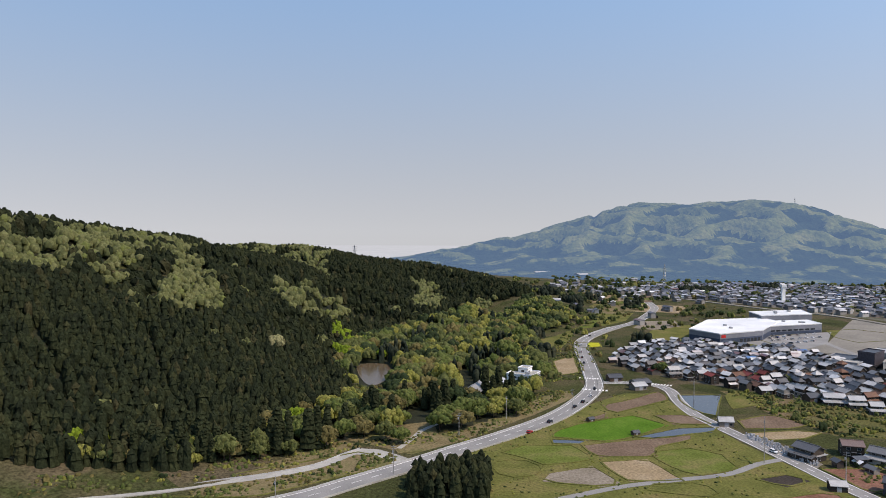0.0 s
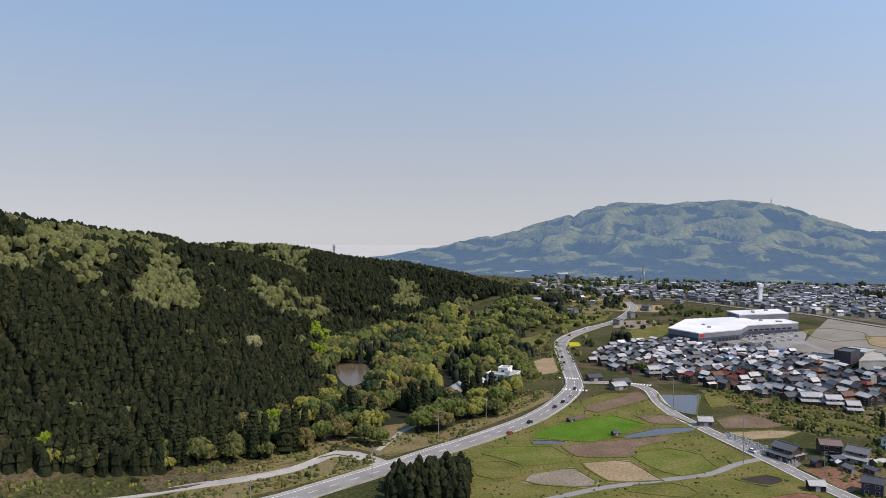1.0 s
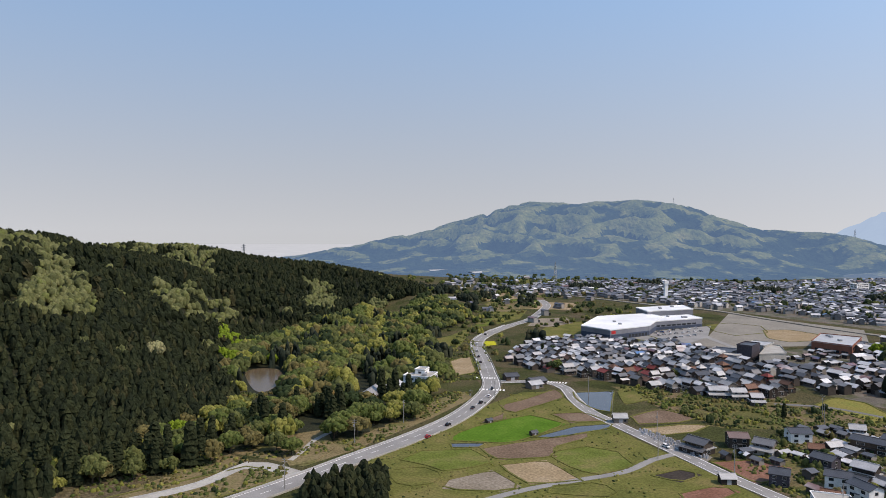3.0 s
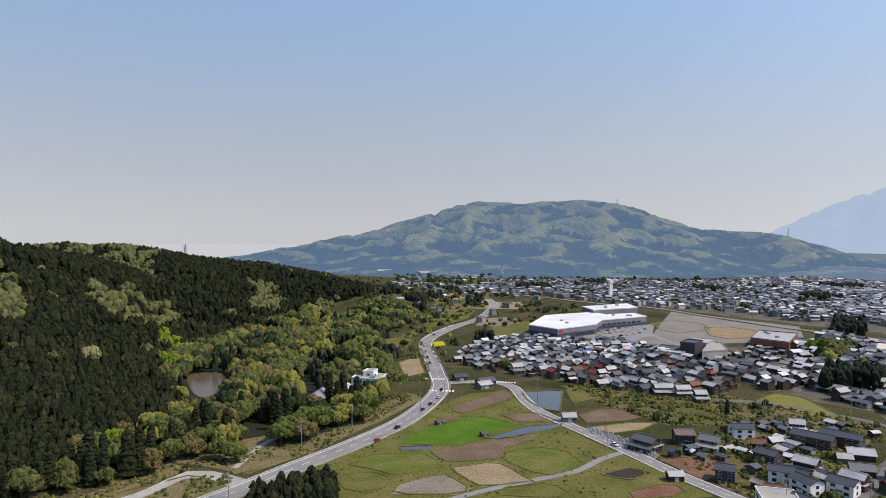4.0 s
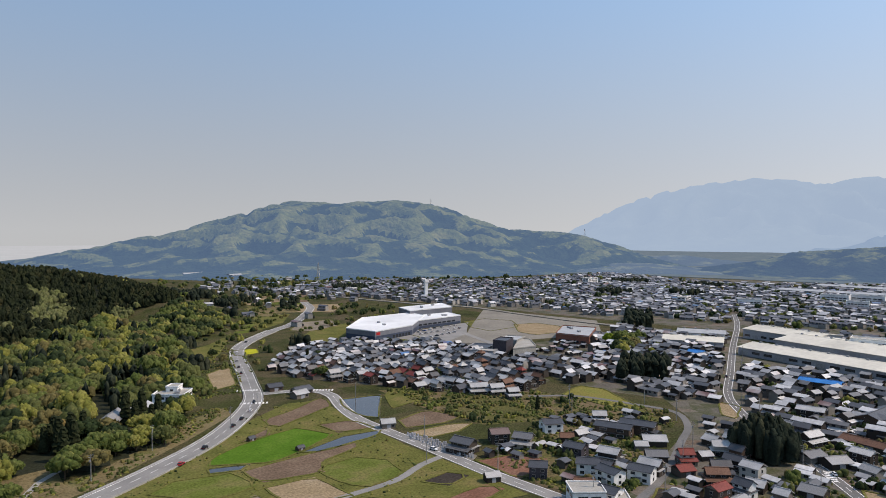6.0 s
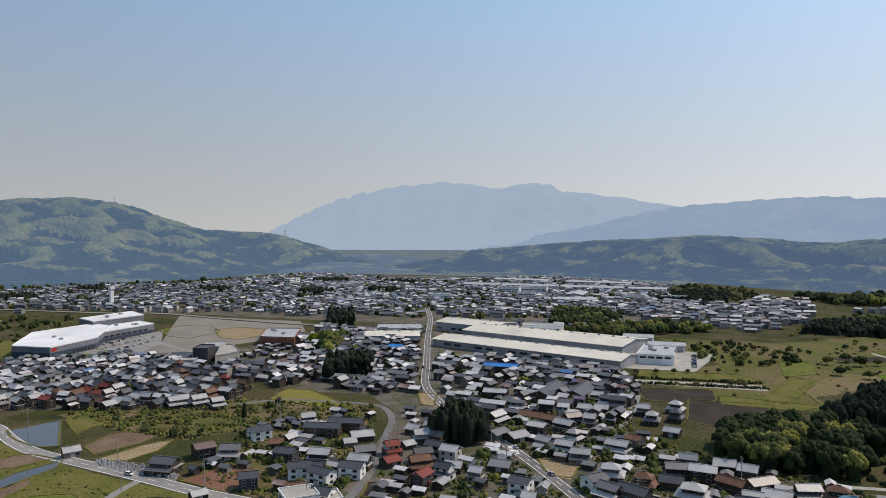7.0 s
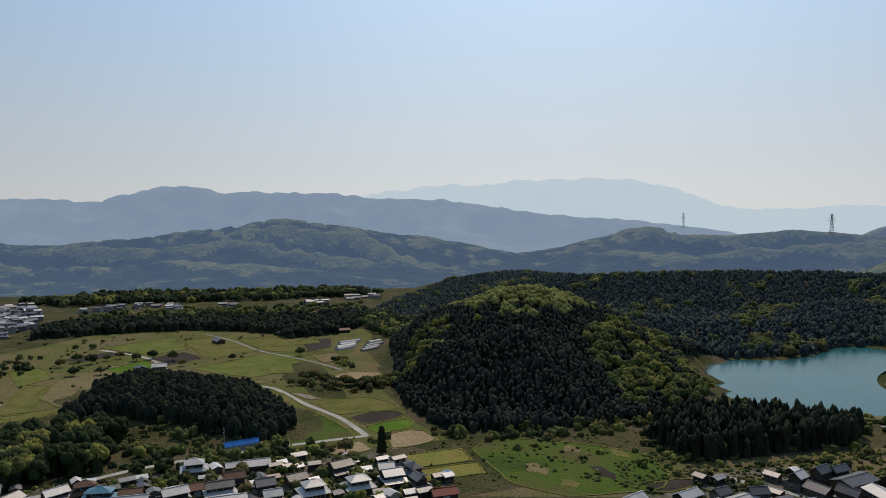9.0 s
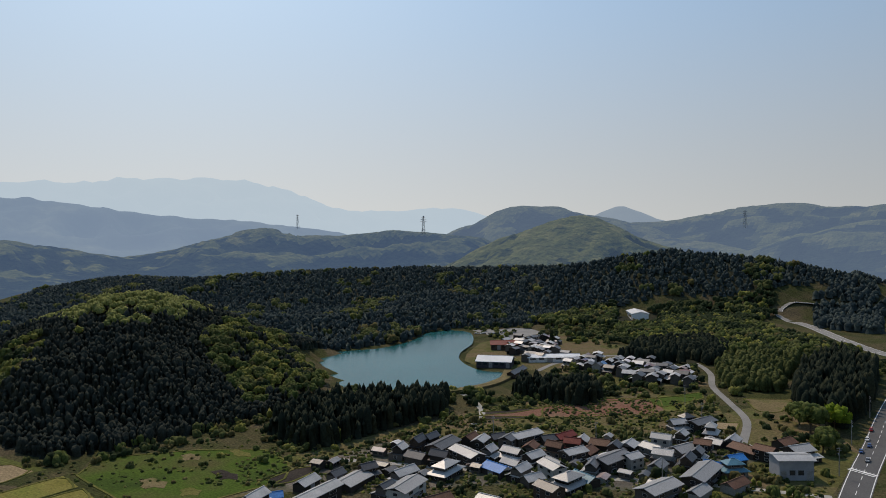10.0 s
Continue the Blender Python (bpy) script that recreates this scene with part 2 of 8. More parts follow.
# far houses: haze painted in, with paler, bluer walls, roofs and glass
HAZED_TOWN = (surface("hazed_town_walls", [(0.0, (0.09, 0.085, 0.085)), (0.4, (0.2, 0.19, 0.18)), (0.7, (0.3, 0.285, 0.26)), (1.0, (0.46, 0.45, 0.43))], scale=0.02, fine=0.6, rough=0.85, source="island", vary=0.12),
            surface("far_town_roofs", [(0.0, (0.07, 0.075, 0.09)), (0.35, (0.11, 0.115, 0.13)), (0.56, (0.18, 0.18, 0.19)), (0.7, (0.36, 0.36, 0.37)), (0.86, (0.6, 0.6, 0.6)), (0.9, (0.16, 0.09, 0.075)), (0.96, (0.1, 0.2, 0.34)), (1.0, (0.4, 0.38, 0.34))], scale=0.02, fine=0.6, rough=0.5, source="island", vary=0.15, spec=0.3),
            tone("hazed_town_glass", (0.06, 0.07, 0.085), scale=0.5, fine=1, rough=0.3, vary=0.2))
WALL = surface("house_plaster", [(0.0, (0.032, 0.026, 0.022)), (0.6, (0.065, 0.053, 0.044)), (0.85, (0.16, 0.14, 0.12)), (1.0, (0.48, 0.47, 0.43))],
               scale=0.4, fine=1.8, rough=0.85, source="object", vary=0.12)
WALL_WHITE = tone("white_plaster", (0.72, 0.72, 0.7), scale=0.4, fine=1.8, rough=0.8, vary=0.07)
WALL_WOOD = tone("weathered_boards", (0.085, 0.06, 0.045), scale=0.5, fine=3, rough=0.85, vary=0.3)
GLASS = tone("window_glass", (0.025, 0.03, 0.036), scale=0.5, fine=1, rough=0.12, spec=0.6, vary=0.2)
FRAME = tone("window_frame", (0.45, 0.45, 0.45), scale=0.5, fine=2, rough=0.5, vary=0.08)
STEEL = tone("galvanised_steel", (0.32, 0.33, 0.34), scale=0.5, fine=2, rough=0.5, metal=0.6, vary=0.1)
POLE = tone("concrete_pole", (0.27, 0.26, 0.245), scale=0.5, fine=2, rough=0.9, vary=0.1)
RUBBER = tone("rubber", (0.02, 0.02, 0.02), scale=1, fine=4, rough=0.9, vary=0.1)


def field_mat(name, a, b, c, stripes=0.0, **kw):
    return surface(name, [(0.0, a), (0.5, b), (1.0, c)], scale=kw.pop("scale", 0.07), fine=kw.pop("fine", 0.9), detail=8.0, vary=kw.pop("vary", 0.34),
                   bump=0.3, bump_scale=2.5, spec=0.03, **kw)


F_BRIGHT = field_mat("young_crop", (0.055, 0.12, 0.012), (0.072, 0.145, 0.016), (0.1, 0.165, 0.025), vary=0.25)
F_GRASS = field_mat("meadow_grass", (0.0715, 0.0954, 0.019), (0.11, 0.1325, 0.0304), (0.1705, 0.1484, 0.0608))
F_OLIVE = field_mat("stubble_grass", (0.08, 0.0885, 0.0245), (0.12, 0.121, 0.035), (0.162, 0.135, 0.0545))
F_SOIL = field_mat("tilled_soil", (0.12, 0.085, 0.06), (0.155, 0.11, 0.078), (0.19, 0.145, 0.105))
F_TAN = field_mat("dry_paddy", (0.22, 0.17, 0.1), (0.27, 0.205, 0.125), (0.3, 0.24, 0.16))
F_GREY = field_mat("grey_dry_soil", (0.16, 0.135, 0.1), (0.21, 0.18, 0.14), (0.25, 0.215, 0.17))
F_DARK = field_mat("dark_soil", (0.036, 0.03, 0.027), (0.046, 0.039, 0.034), (0.06, 0.05, 0.04))
F_REED = field_mat("dry_reeds", (0.125, 0.1, 0.05), (0.175, 0.14, 0.075), (0.1, 0.105, 0.035))
F_YELLOW = field_mat("rape_flowers", (0.3, 0.32, 0.02), (0.4, 0.38, 0.03), (0.25, 0.3, 0.03))
F_RED = field_mat("red_soil", (0.15, 0.075, 0.05), (0.2, 0.105, 0.075), (0.17, 0.12, 0.08))
F_WET = field_mat("wet_meadow", (0.032, 0.055, 0.014), (0.062, 0.1, 0.018), (0.085, 0.078, 0.032), scale=0.03)
F_AMBER = field_mat("amber_stubble", (0.15, 0.14, 0.035), (0.19, 0.17, 0.05), (0.15, 0.165, 0.04))
TOWN_GROUND = surface("town_ground", [(0.0, (0.07, 0.062, 0.048)), (0.3, (0.125, 0.112, 0.094)), (0.5, (0.06, 0.065, 0.03)), (0.7, (0.15, 0.13, 0.106)), (0.85, (0.12, 0.084, 0.057)), (1.0, (0.18, 0.17, 0.155))],
                      scale=0.06, fine=0.8, bump=0.3, bump_scale=1.5, vary=0.3, detail=6, cells=0.07)
PLAIN_GRASS = surface("plain_grass", [(0.0, (0.062, 0.07, 0.023)), (0.3, (0.094, 0.105, 0.031)), (0.5, (0.14, 0.115, 0.058)), (0.7, (0.088, 0.1, 0.028)), (1.0, (0.15, 0.116, 0.068))],
                      scale=0.012, fine=0.5, bump=0.4, bump_scale=1.2, vary=0.35, detail=8, cells=0.012, spec=0.03)
LEAF_CREST = leaves("crest_leaves", (0.17, 0.19, 0.05), (0.26, 0.27, 0.08), (0.32, 0.32, 0.11))
ORCHARD = surface("orchard_ground", [(0.0, (0.06, 0.062, 0.024)), (0.3, (0.105, 0.1, 0.036)), (0.55, (0.15, 0.112, 0.066)), (0.8, (0.088, 0.096, 0.03)), (1.0, (0.17, 0.132, 0.086))],
                  scale=0.04, fine=0.7, bump=0.4, bump_scale=1.2, vary=0.4, detail=8, cells=0.04, spec=0.03)

# ---------------------------------------------------------------- building helpers
def shape_obj(name, verts, faces, mats, parent=None, fmat=None, smooth=False):
    """One mesh object from numpy arrays of points and of triangles or quads."""
    verts, faces = np.asarray(verts, np.float32), np.asarray(faces, np.int32)
    me = bpy.data.meshes.new(name)
    k = faces.shape[1]
    me.vertices.add(len(verts))
    me.vertices.foreach_set("co", verts.ravel())
    me.loops.add(faces.size)
    me.loops.foreach_set("vertex_index", faces.ravel())
    me.polygons.add(len(faces))
    me.polygons.foreach_set("loop_start", np.arange(0, faces.size, k, dtype=np.int32))
    if fmat is not None:
        me.polygons.foreach_set("material_index", np.asarray(fmat, np.int32))
    me.polygons.foreach_set("use_smooth", np.full(len(faces), smooth))
    for m in (mats if isinstance(mats, (list, tuple)) else [mats]):
        me.materials.append(m)
    me.update(calc_edges=True)
    ob = new(name, me)
    if parent:
        ob.parent = parent
    return ob


def part(name, bm, material, parent=None, label="", smooth=False):
    me = bpy.data.meshes.new(name)
    bmesh.ops.recalc_face_normals(bm, faces=bm.faces)
    for f in bm.faces:
        f.smooth = smooth
    bm.to_mesh(me)
    bm.free()
    for m in (material if isinstance(material, (list, tuple)) else [material]):
        me.materials.append(m)
    ob = new(name, me)
    if parent:
        ob.parent = parent
    if label:
        ob["label"] = label
    return ob


def root(name, label, category, group="", m=None, kind=""):
    ob = new(name)
    ob.empty_display_size = 0.5
    if m is not None:
        ob.matrix_basis = m
    return tagged(ob, label, category, group, kind)


def box(bm, x0, y0, z0, x1, y1, z1, mi=0):
    vs = [bm.verts.new(p) for p in ((x0, y0, z0), (x1, y0, z0), (x1, y1, z0), (x0, y1, z0), (x0, y0, z1), (x1, y0, z1), (x1, y1, z1), (x0, y1, z1))]
    for q in ((3, 2, 1, 0), (4, 5, 6, 7), (0, 1, 5, 4), (1, 2, 6, 5), (2, 3, 7, 6), (3, 0, 4, 7)):
        bm.faces.new([vs[i] for i in q]).material_index = mi
    return bm


def boxes(*bs):
    bm = bmesh.new()
    for b in bs:
        box(bm, *b)
    return bm


def gable(bm, L, W, z, rise, over=0.6, t=0.22, mi=0):
    """Gable roof of sheets with thickness, ridge along x, and the gable ends under it."""
    hx, hy = L / 2 + over, W / 2 + over
    drop = rise * over / (W / 2)
    prof = [(-hy, z - drop), (0, z + rise), (hy, z - drop), (hy, z - drop - t), (0, z + rise - t), (-hy, z - drop - t)]
    a = [bm.verts.new((-hx, y, zz)) for y, zz in prof]
    b = [bm.verts.new((hx, y, zz)) for y, zz in prof]
    for i in range(6):
        j = (i + 1) % 6
        bm.faces.new((a[i], a[j], b[j], b[i])).material_index = mi
    for r in (a, b):
        bm.faces.new((r[0], r[1], r[4], r[5])).material_index = mi
        bm.faces.new((r[1], r[2], r[3], r[4])).material_index = mi
    box(bm, -hx, -0.18, z + rise - 0.02, hx, 0.18, z + rise + 0.2, mi)
    return bm


def hip(bm, L, W, z, rise, over=0.7, t=0.22, mi=0, top=0.0):
    """Hip roof, ridge along x; top: share at which it is cut off flat for an upper storey."""
    hx, hy = L / 2 + over, W / 2 + over
    rx = max(hx - hy, 0.3)
    k = 1.0 - top
    up = [(-hx, -hy, z), (hx, -hy, z), (hx, hy, z), (-hx, hy, z)]
    if top > 0:
        up += [(-hx + (hx - rx) * k, -hy * top, z + rise), (hx - (hx - rx) * k, -hy * top, z + rise), (hx - (hx - rx) * k, hy * top, z + rise), (-hx + (hx - rx) * k, hy * top, z + rise)]
        fs = [(0, 1, 5, 4), (1, 2, 6, 5), (2, 3, 7, 6), (3, 0, 4, 7), (4, 5, 6, 7)]
    else:
        up += [(-rx, 0, z + rise), (rx, 0, z + rise)]
        fs = [(0, 1, 5, 4), (1, 2, 5), (2, 3, 4, 5), (3, 0, 4)]
    vs = [bm.verts.new(p) for p in up]
    lo = [bm.verts.new((p[0], p[1], p[2] - t)) for p in up[:4]]
    for f in fs:
        bm.faces.new([vs[i] for i in f]).material_index = mi
    for i in range(4):
        j = (i + 1) % 4
        bm.faces.new((vs[j], vs[i], lo[i], lo[j])).material_index = mi
    bm.faces.new(lo[::-1]).material_index = mi
    if top <= 0:
        box(bm, -rx - 0.2, -0.16, z + rise - 0.05, rx + 0.2, 0.16, z + rise + 0.18, mi)
    return bm


def ends(bm, L, W, z, rise, mi=0, sides=(-1, 1)):
    """Triangular wall ends under a gable."""
    for s in sides:
        x = s * L / 2
        vs = [bm.verts.new(p) for p in ((x, -W / 2, z), (x, W / 2, z), (x, 0, z + rise), (x - s * 0.2, -W / 2, z), (x - s * 0.2, W / 2, z), (x - s * 0.2, 0, z + rise))]
        for f in ((0, 1, 2), (3, 5, 4), (0, 3, 4, 1), (1, 4, 5, 2), (2, 5, 3, 0)):
            bm.faces.new([vs[i] for i in f]).material_index = mi
    return bm


def curve_points(pts, step=6.0):
    """A Catmull-Rom line through the points, sampled at about even steps."""
    P = np.array(pts, float)
    P = np.vstack([2 * P[0] - P[1], P, 2 * P[-1] - P[-2]])
    out = []
    for i in range(1, len(P) - 2):
        a, b, c, d = P[i - 1:i + 3]
        n = max(int(np.hypot(*(c - b)[:2]) / step), 1)
        for k in range(n):
            t = k / n
            out.append(0.5 * (2 * b + (c - a) * t + (2 * a - 5 * b + 4 * c - d) * t * t + (3 * b - a - 3 * c + d) * t ** 3))
    out.append(P[-2])
    return np.array(out)


def offset_line(P, d):
    T = np.gradient(P[:, :2], axis=0)
    T /= np.linalg.norm(T, axis=1)[:, None] + 1e-9
    return np.c_[P[:, 0] + T[:, 1] * d, P[:, 1] - T[:, 0] * d]


def strip(name, P, left, right, z, mat, parent=None, thick=0.5, zs=None):
    """A ribbon along the line P from offset left to right, with a skirt."""
    a, b = offset_line(P, left), offset_line(P, right)
    zz = np.full(len(P), z) if zs is None else zs + z
    V = np.concatenate([np.c_[a, zz], np.c_[b, zz], np.c_[a, zz - thick], np.c_[b, zz - thick]])
    n = len(P)
    i = np.arange(n - 1)
    F = np.concatenate([np.c_[i, i + n, i + n + 1, i + 1], np.c_[i, i + 1, i + 1 + 2 * n, i + 2 * n], np.c_[i + n + 1, i + n, i + 3 * n, i + 3 * n + 1]])
    return shape_obj(name, V, F[:, ::-1], mat, parent)


def inside(X, Y, poly):
    X, Y = np.asarray(X, float), np.asarray(Y, float)
    r = np.zeros(X.shape, bool)
    j = len(poly) - 1
    for i in range(len(poly)):
        (xi, yi), (xj, yj) = poly[i], poly[j]
        c = ((yi > Y) != (yj > Y)) & (X < (xj - xi) * (Y - yi) / ((yj - yi) or 1e-9) + xi)
        r ^= c
        j = i
    return r


def line_distance(X, Y, pts):
    d = np.full(np.shape(X), 1e9)
    for (x0, y0), (x1, y1) in zip(pts[:-1], pts[1:]):
        dx, dy = x1 - x0, y1 - y0
        t = np.clip(((X - x0) * dx + (Y - y0) * dy) / (dx * dx + dy * dy + 1e-9), 0, 1)
        d = np.minimum(d, np.hypot(X - x0 - t * dx, Y - y0 - t * dy))
    return d


def waves(X, Y, scale, seed):
    """Cheap smooth noise in -1..1 out of a few turned sine waves."""
    rng = np.random.RandomState(seed)
    s = np.zeros(np.shape(X))
    for k in range(6):
        a, p, f = rng.uniform(0, 6.283), rng.uniform(0, 6.283), rng.uniform(0.6, 1.7) / scale
        s = s + np.sin((X * math.cos(a) + Y * math.sin(a)) * f * 6.283 + p)
    return s / 3.2

# ---------------------------------------------------------------- relief
# ridge lines: x, y, height, half-width of the hill there
NEAR_RIDGES = [
    [(-430, 300, 112, 300), (-343, 442, 111, 300), (-316, 510, 104.5, 300), (-300, 565, 99, 300), (-289, 627, 93.5, 300), (-260, 682, 87, 280),
     (-220, 727, 75, 260), (-163, 681, 55, 200), (-117, 609, 34, 140), (-112, 550, 16, 50)],
    [(-354, 988, 68, 260), (-262, 965, 74, 260), (-189, 982, 72, 250), (-122, 1073, 53, 240), (-37, 1079, 45, 220), (37, 1019, 33, 170),
     (86, 936, 25, 110), (112, 853, 13, 70), (99, 774, 7, 50), (72, 696, 2, 40)],
    [(-59, 898, 18, 120), (10, 780, 12, 70), (40, 720, 5, 40)],
    [(500, -105, 10, 36), (499, -125, 26, 62), (498, -151, 42, 110), (505, -187, 54, 165), (507, -207, 55, 165), (478, -221, 41, 130),
     (436, -234, 25, 95), (386, -237, 14, 55), (356, -247, 5, 25)],
    [(417, -155, 36, 85), (418, -127, 29, 65), (437, -101, 26, 50)],
    [(485, 78, 8, 45), (440, 55, 12, 55), (395, 25, 8, 45)],
    [(1250, -520, 22, 200), (998, -510, 29, 220), (947, -595, 33, 230), (869, -700, 37, 230), (776, -798, 39, 220), (656, -834, 40, 200), (585, -884, 42, 190)],
    [(518, -808, 47, 150), (453, -846, 60, 160), (393, -874, 69, 160), (335, -898, 63, 150), (272, -919, 55, 140), (235, -929, 48, 130), (150, -960, 30, 120)],
    [(470, -800, 15, 60), (418, -800, 29, 75), (372, -832, 38, 80), (312, -850, 34, 80), (248, -866, 26, 70)],
    [(700, -330, 14, 120), (612, -378, 12, 110), (560, -450, 10, 80), (530, -540, 12, 70), (600, -640, 20, 120)],
]
FAR_RANGES = {
    "C": [[(40, 2160, 40, 420), (113, 2218, 60, 520), (290, 2302, 97, 680), (434, 2330, 133, 800), (583, 2349, 178, 900), (645, 2332, 189, 940), (766, 2295, 186, 940), (887, 2229, 194, 920), (1015, 2173, 194, 860),
           (1110, 2148, 170, 760), (1195, 2124, 140, 660), (1261, 2062, 108, 560), (1310, 1971, 100, 470), (1351, 1819, 94, 400), (1352, 1692, 71, 330), (1339, 1572, 34, 240)],
          [(600, 2260, 128, 300), (590, 2060, 104, 260), (580, 1880, 66, 220), (550, 1714, 30, 180)],
          [(735, 2230, 146, 300), (720, 2050, 112, 260), (690, 1870, 76, 220), (650, 1700, 34, 180)],
          [(889, 2150, 142, 300), (850, 1960, 112, 260), (790, 1780, 70, 230), (755, 1640, 40, 200)],
          [(430, 2260, 78, 280), (420, 2080, 62, 240), (391, 1880, 27, 180)],
          [(1040, 2080, 140, 280), (1010, 1900, 96, 250), (960, 1740, 58, 220), (930, 1600, 26, 180)],
          [(1180, 2020, 100, 260), (1150, 1850, 74, 240), (1090, 1660, 40, 220)]],
    "F": [[(1533, 1315, 15, 250), (1589, 1245, 42, 320), (1643, 1171, 52, 380), (1785, 1038, 68, 450), (1872, 865, 77, 520), (1921, 746, 85, 560), (1961, 624, 86, 600),
           (2050, 483, 72, 620), (2068, 391, 70, 620), (1922, 318, 79, 600), (1939, 139, 96, 650), (1942, 16, 113, 680), (1935, -127, 134, 700), (1922, -244, 125, 680),
           (1943, -403, 104, 640), (1902, -555, 84, 560), (1746, -694, 52, 400)],
          [(1913, -799, 35, 300), (1852, -926, 54, 350), (1651, -978, 91, 400), (1518, -1000, 111, 420), (1466, -1073, 94, 400), (1404, -1151, 92, 400), (1291, -1202, 99, 420), (1210, -1282, 95, 400), (1113, -1365, 82, 350)]],
    "K": [[(900, -1150, 66, 330), (879, -1167, 85, 340), (822, -1207, 112, 360), (793, -1226, 122, 360), (763, -1244, 127, 360), (740, -1258, 122, 360), (714, -1272, 112, 350), (665, -1299, 86, 330), (600, -1330, 60, 280)]],
    "L": [[(1043, -1833, 112, 500), (958, -1879, 117, 500), (846, -1932, 119, 500), (790, -1955, 131, 500), (734, -1976, 143, 500), (679, -1996, 155, 500), (639, -2009, 161, 500), (533, -2040, 162, 500),
           (494, -2050, 155, 500), (406, -2069, 150, 500), (360, -2078, 159, 500), (263, -2092, 162, 500), (152, -2104, 145, 500), (20, -2110, 130, 500)],
          [(470, -1380, 50, 260), (395, -1404, 84, 350), (359, -1414, 90, 350), (323, -1422, 102, 350), (288, -1430, 107, 350), (247, -1438, 111, 350), (188, -1447, 115, 350), (90, -1450, 100, 350)],
          [(860, -1700, 60, 300), (760, -1640, 72, 320), (640, -1620, 66, 300), (540, -1560, 50, 260)]],
    "M": [[(1330, -1440, 70, 350), (1263, -1501, 111, 420), (1238, -1521, 124, 420), (1201, -1550, 150, 420), (1169, -1574, 162, 420), (1131, -1601, 166, 420), (1067, -1644, 159, 420), (1035, -1664, 149, 420), (969, -1703, 134, 420), (864, -1758, 105, 420)]],
    "N": [[(1673, -2798, 110, 600), (1608, -2835, 162, 500), (1568, -2857, 184, 500), (1525, -2880, 196, 500), (1477, -2905, 177, 500), (1413, -2937, 151, 600), (1326, -2977, 127, 600), (1240, -3013, 106, 600)]],
    "P": [[(1440, 1826, 6, 120), (1523, 1755, 23, 150), (1590, 1694, 23, 160), (1641, 1644, 27, 160), (1690, 1593, 21, 160), (1737, 1540, 14, 150), (1790, 1480, 6, 120)],
          [(1260, 1590, 8, 110), (1330, 1500, 15, 130), (1380, 1440, 13, 130), (1440, 1370, 5, 100)], [(1130, 1440, 6, 80), (1200, 1390, 14, 100), (1260, 1330, 13, 100), (1330, 1230, 6, 80)]],
    "D": [[(2650, 3860, 20, 500), (2822, 3727, 78, 600), (3022, 3566, 207, 800), (3158, 3446, 298, 900), (3412, 3192, 380, 1000), (3683, 2872, 407, 1000), (3813, 2695, 372, 1000),
           (3965, 2463, 408, 1000), (4061, 2300, 353, 900), (4186, 2059, 314, 900), (4342, 1699, 252, 900)]],
    "E": [[(3280, 2200, 30, 500), (3336, 2051, 79, 550), (3427, 1892, 110, 600), (3537, 1672, 171, 700), (3644, 1418, 223, 800), (3765, 1043, 252, 850), (3831, 756, 265, 850), (3863, 559, 251, 850),
           (3886, 340, 311, 900), (3897, 155, 336, 900), (3898, -49, 306, 900), (3889, -243, 311, 900), (3760, -560, 300, 800), (3591, -829, 270, 800), (3516, -1098, 261, 800), (3424, -1351, 230, 800), (3330, -1563, 192, 800), (3206, -1801, 168, 800), (3086, -1996, 151, 800), (2840, -2328, 97, 800)]],
    "G": [[(4640, -500, 230, 900), (4610, -800, 300, 900), (4551, -1106, 360, 900), (4459, -1426, 396, 900), (4358, -1704, 401, 900), (4241, -1973, 427, 950), (4039, -2354, 428, 950), (3870, -2618, 396, 900), (3732, -2809, 331, 800),
           (3507, -2922, 235, 700), (3266, -3187, 226, 600), (3002, -3435, 240, 600), (2835, -3573, 187, 600), (2640, -3640, 150, 600)]],
}


def ridge_height(X, Y, ridges, rough=0.16, scale=120.0, seed=3, ends=1.0):
    """Height of hills round ridge lines; the relief of their slopes leaves the crest alone."""
    h, away = np.zeros(np.shape(X)), np.zeros(np.shape(X))
    for nodes in ridges:
        for a, b in zip(nodes[:-1], nodes[1:]):
            dx, dy = b[0] - a[0], b[1] - a[1]
            along = ((X - a[0]) * dx + (Y - a[1]) * dy) / (dx * dx + dy * dy)
            t = np.clip(along, 0, 1)
            d = np.hypot(np.hypot(X - a[0] - t * dx, Y - a[1] - t * dy), (ends - 1) * (along - t) * math.hypot(dx, dy))
            u = np.clip(d / (a[3] + (b[3] - a[3]) * t), 0, 1)
            u = np.maximum(u - 0.035, 0) / 0.965
            p = (a[2] + (b[2] - a[2]) * t) * (0.5 * (1 - u) ** 1.15 + 0.5 * (0.5 + 0.5 * np.cos(np.pi * u)))
            away = np.where(p > h, u, away)
            h = np.maximum(h, p)
    folds = (np.sqrt(waves(X, Y, scale, seed) ** 2 + 0.09) - 0.27) * 1.0 + 0.3 * (np.sqrt(waves(X, Y, scale * 0.45, seed + 1) ** 2 + 0.09) - 0.27)
    return h * (1 - rough * folds * np.clip(4 * away * (1 - away), 0, 1))


# level fields that run up to the foot of the knoll
FLAT = [(740, -150), (662, -126), (606, -106), (510, -93), (450, -79), (418, -75), (367, -73), (346, -76), (330, -82), (325, -36), (760, -36)]


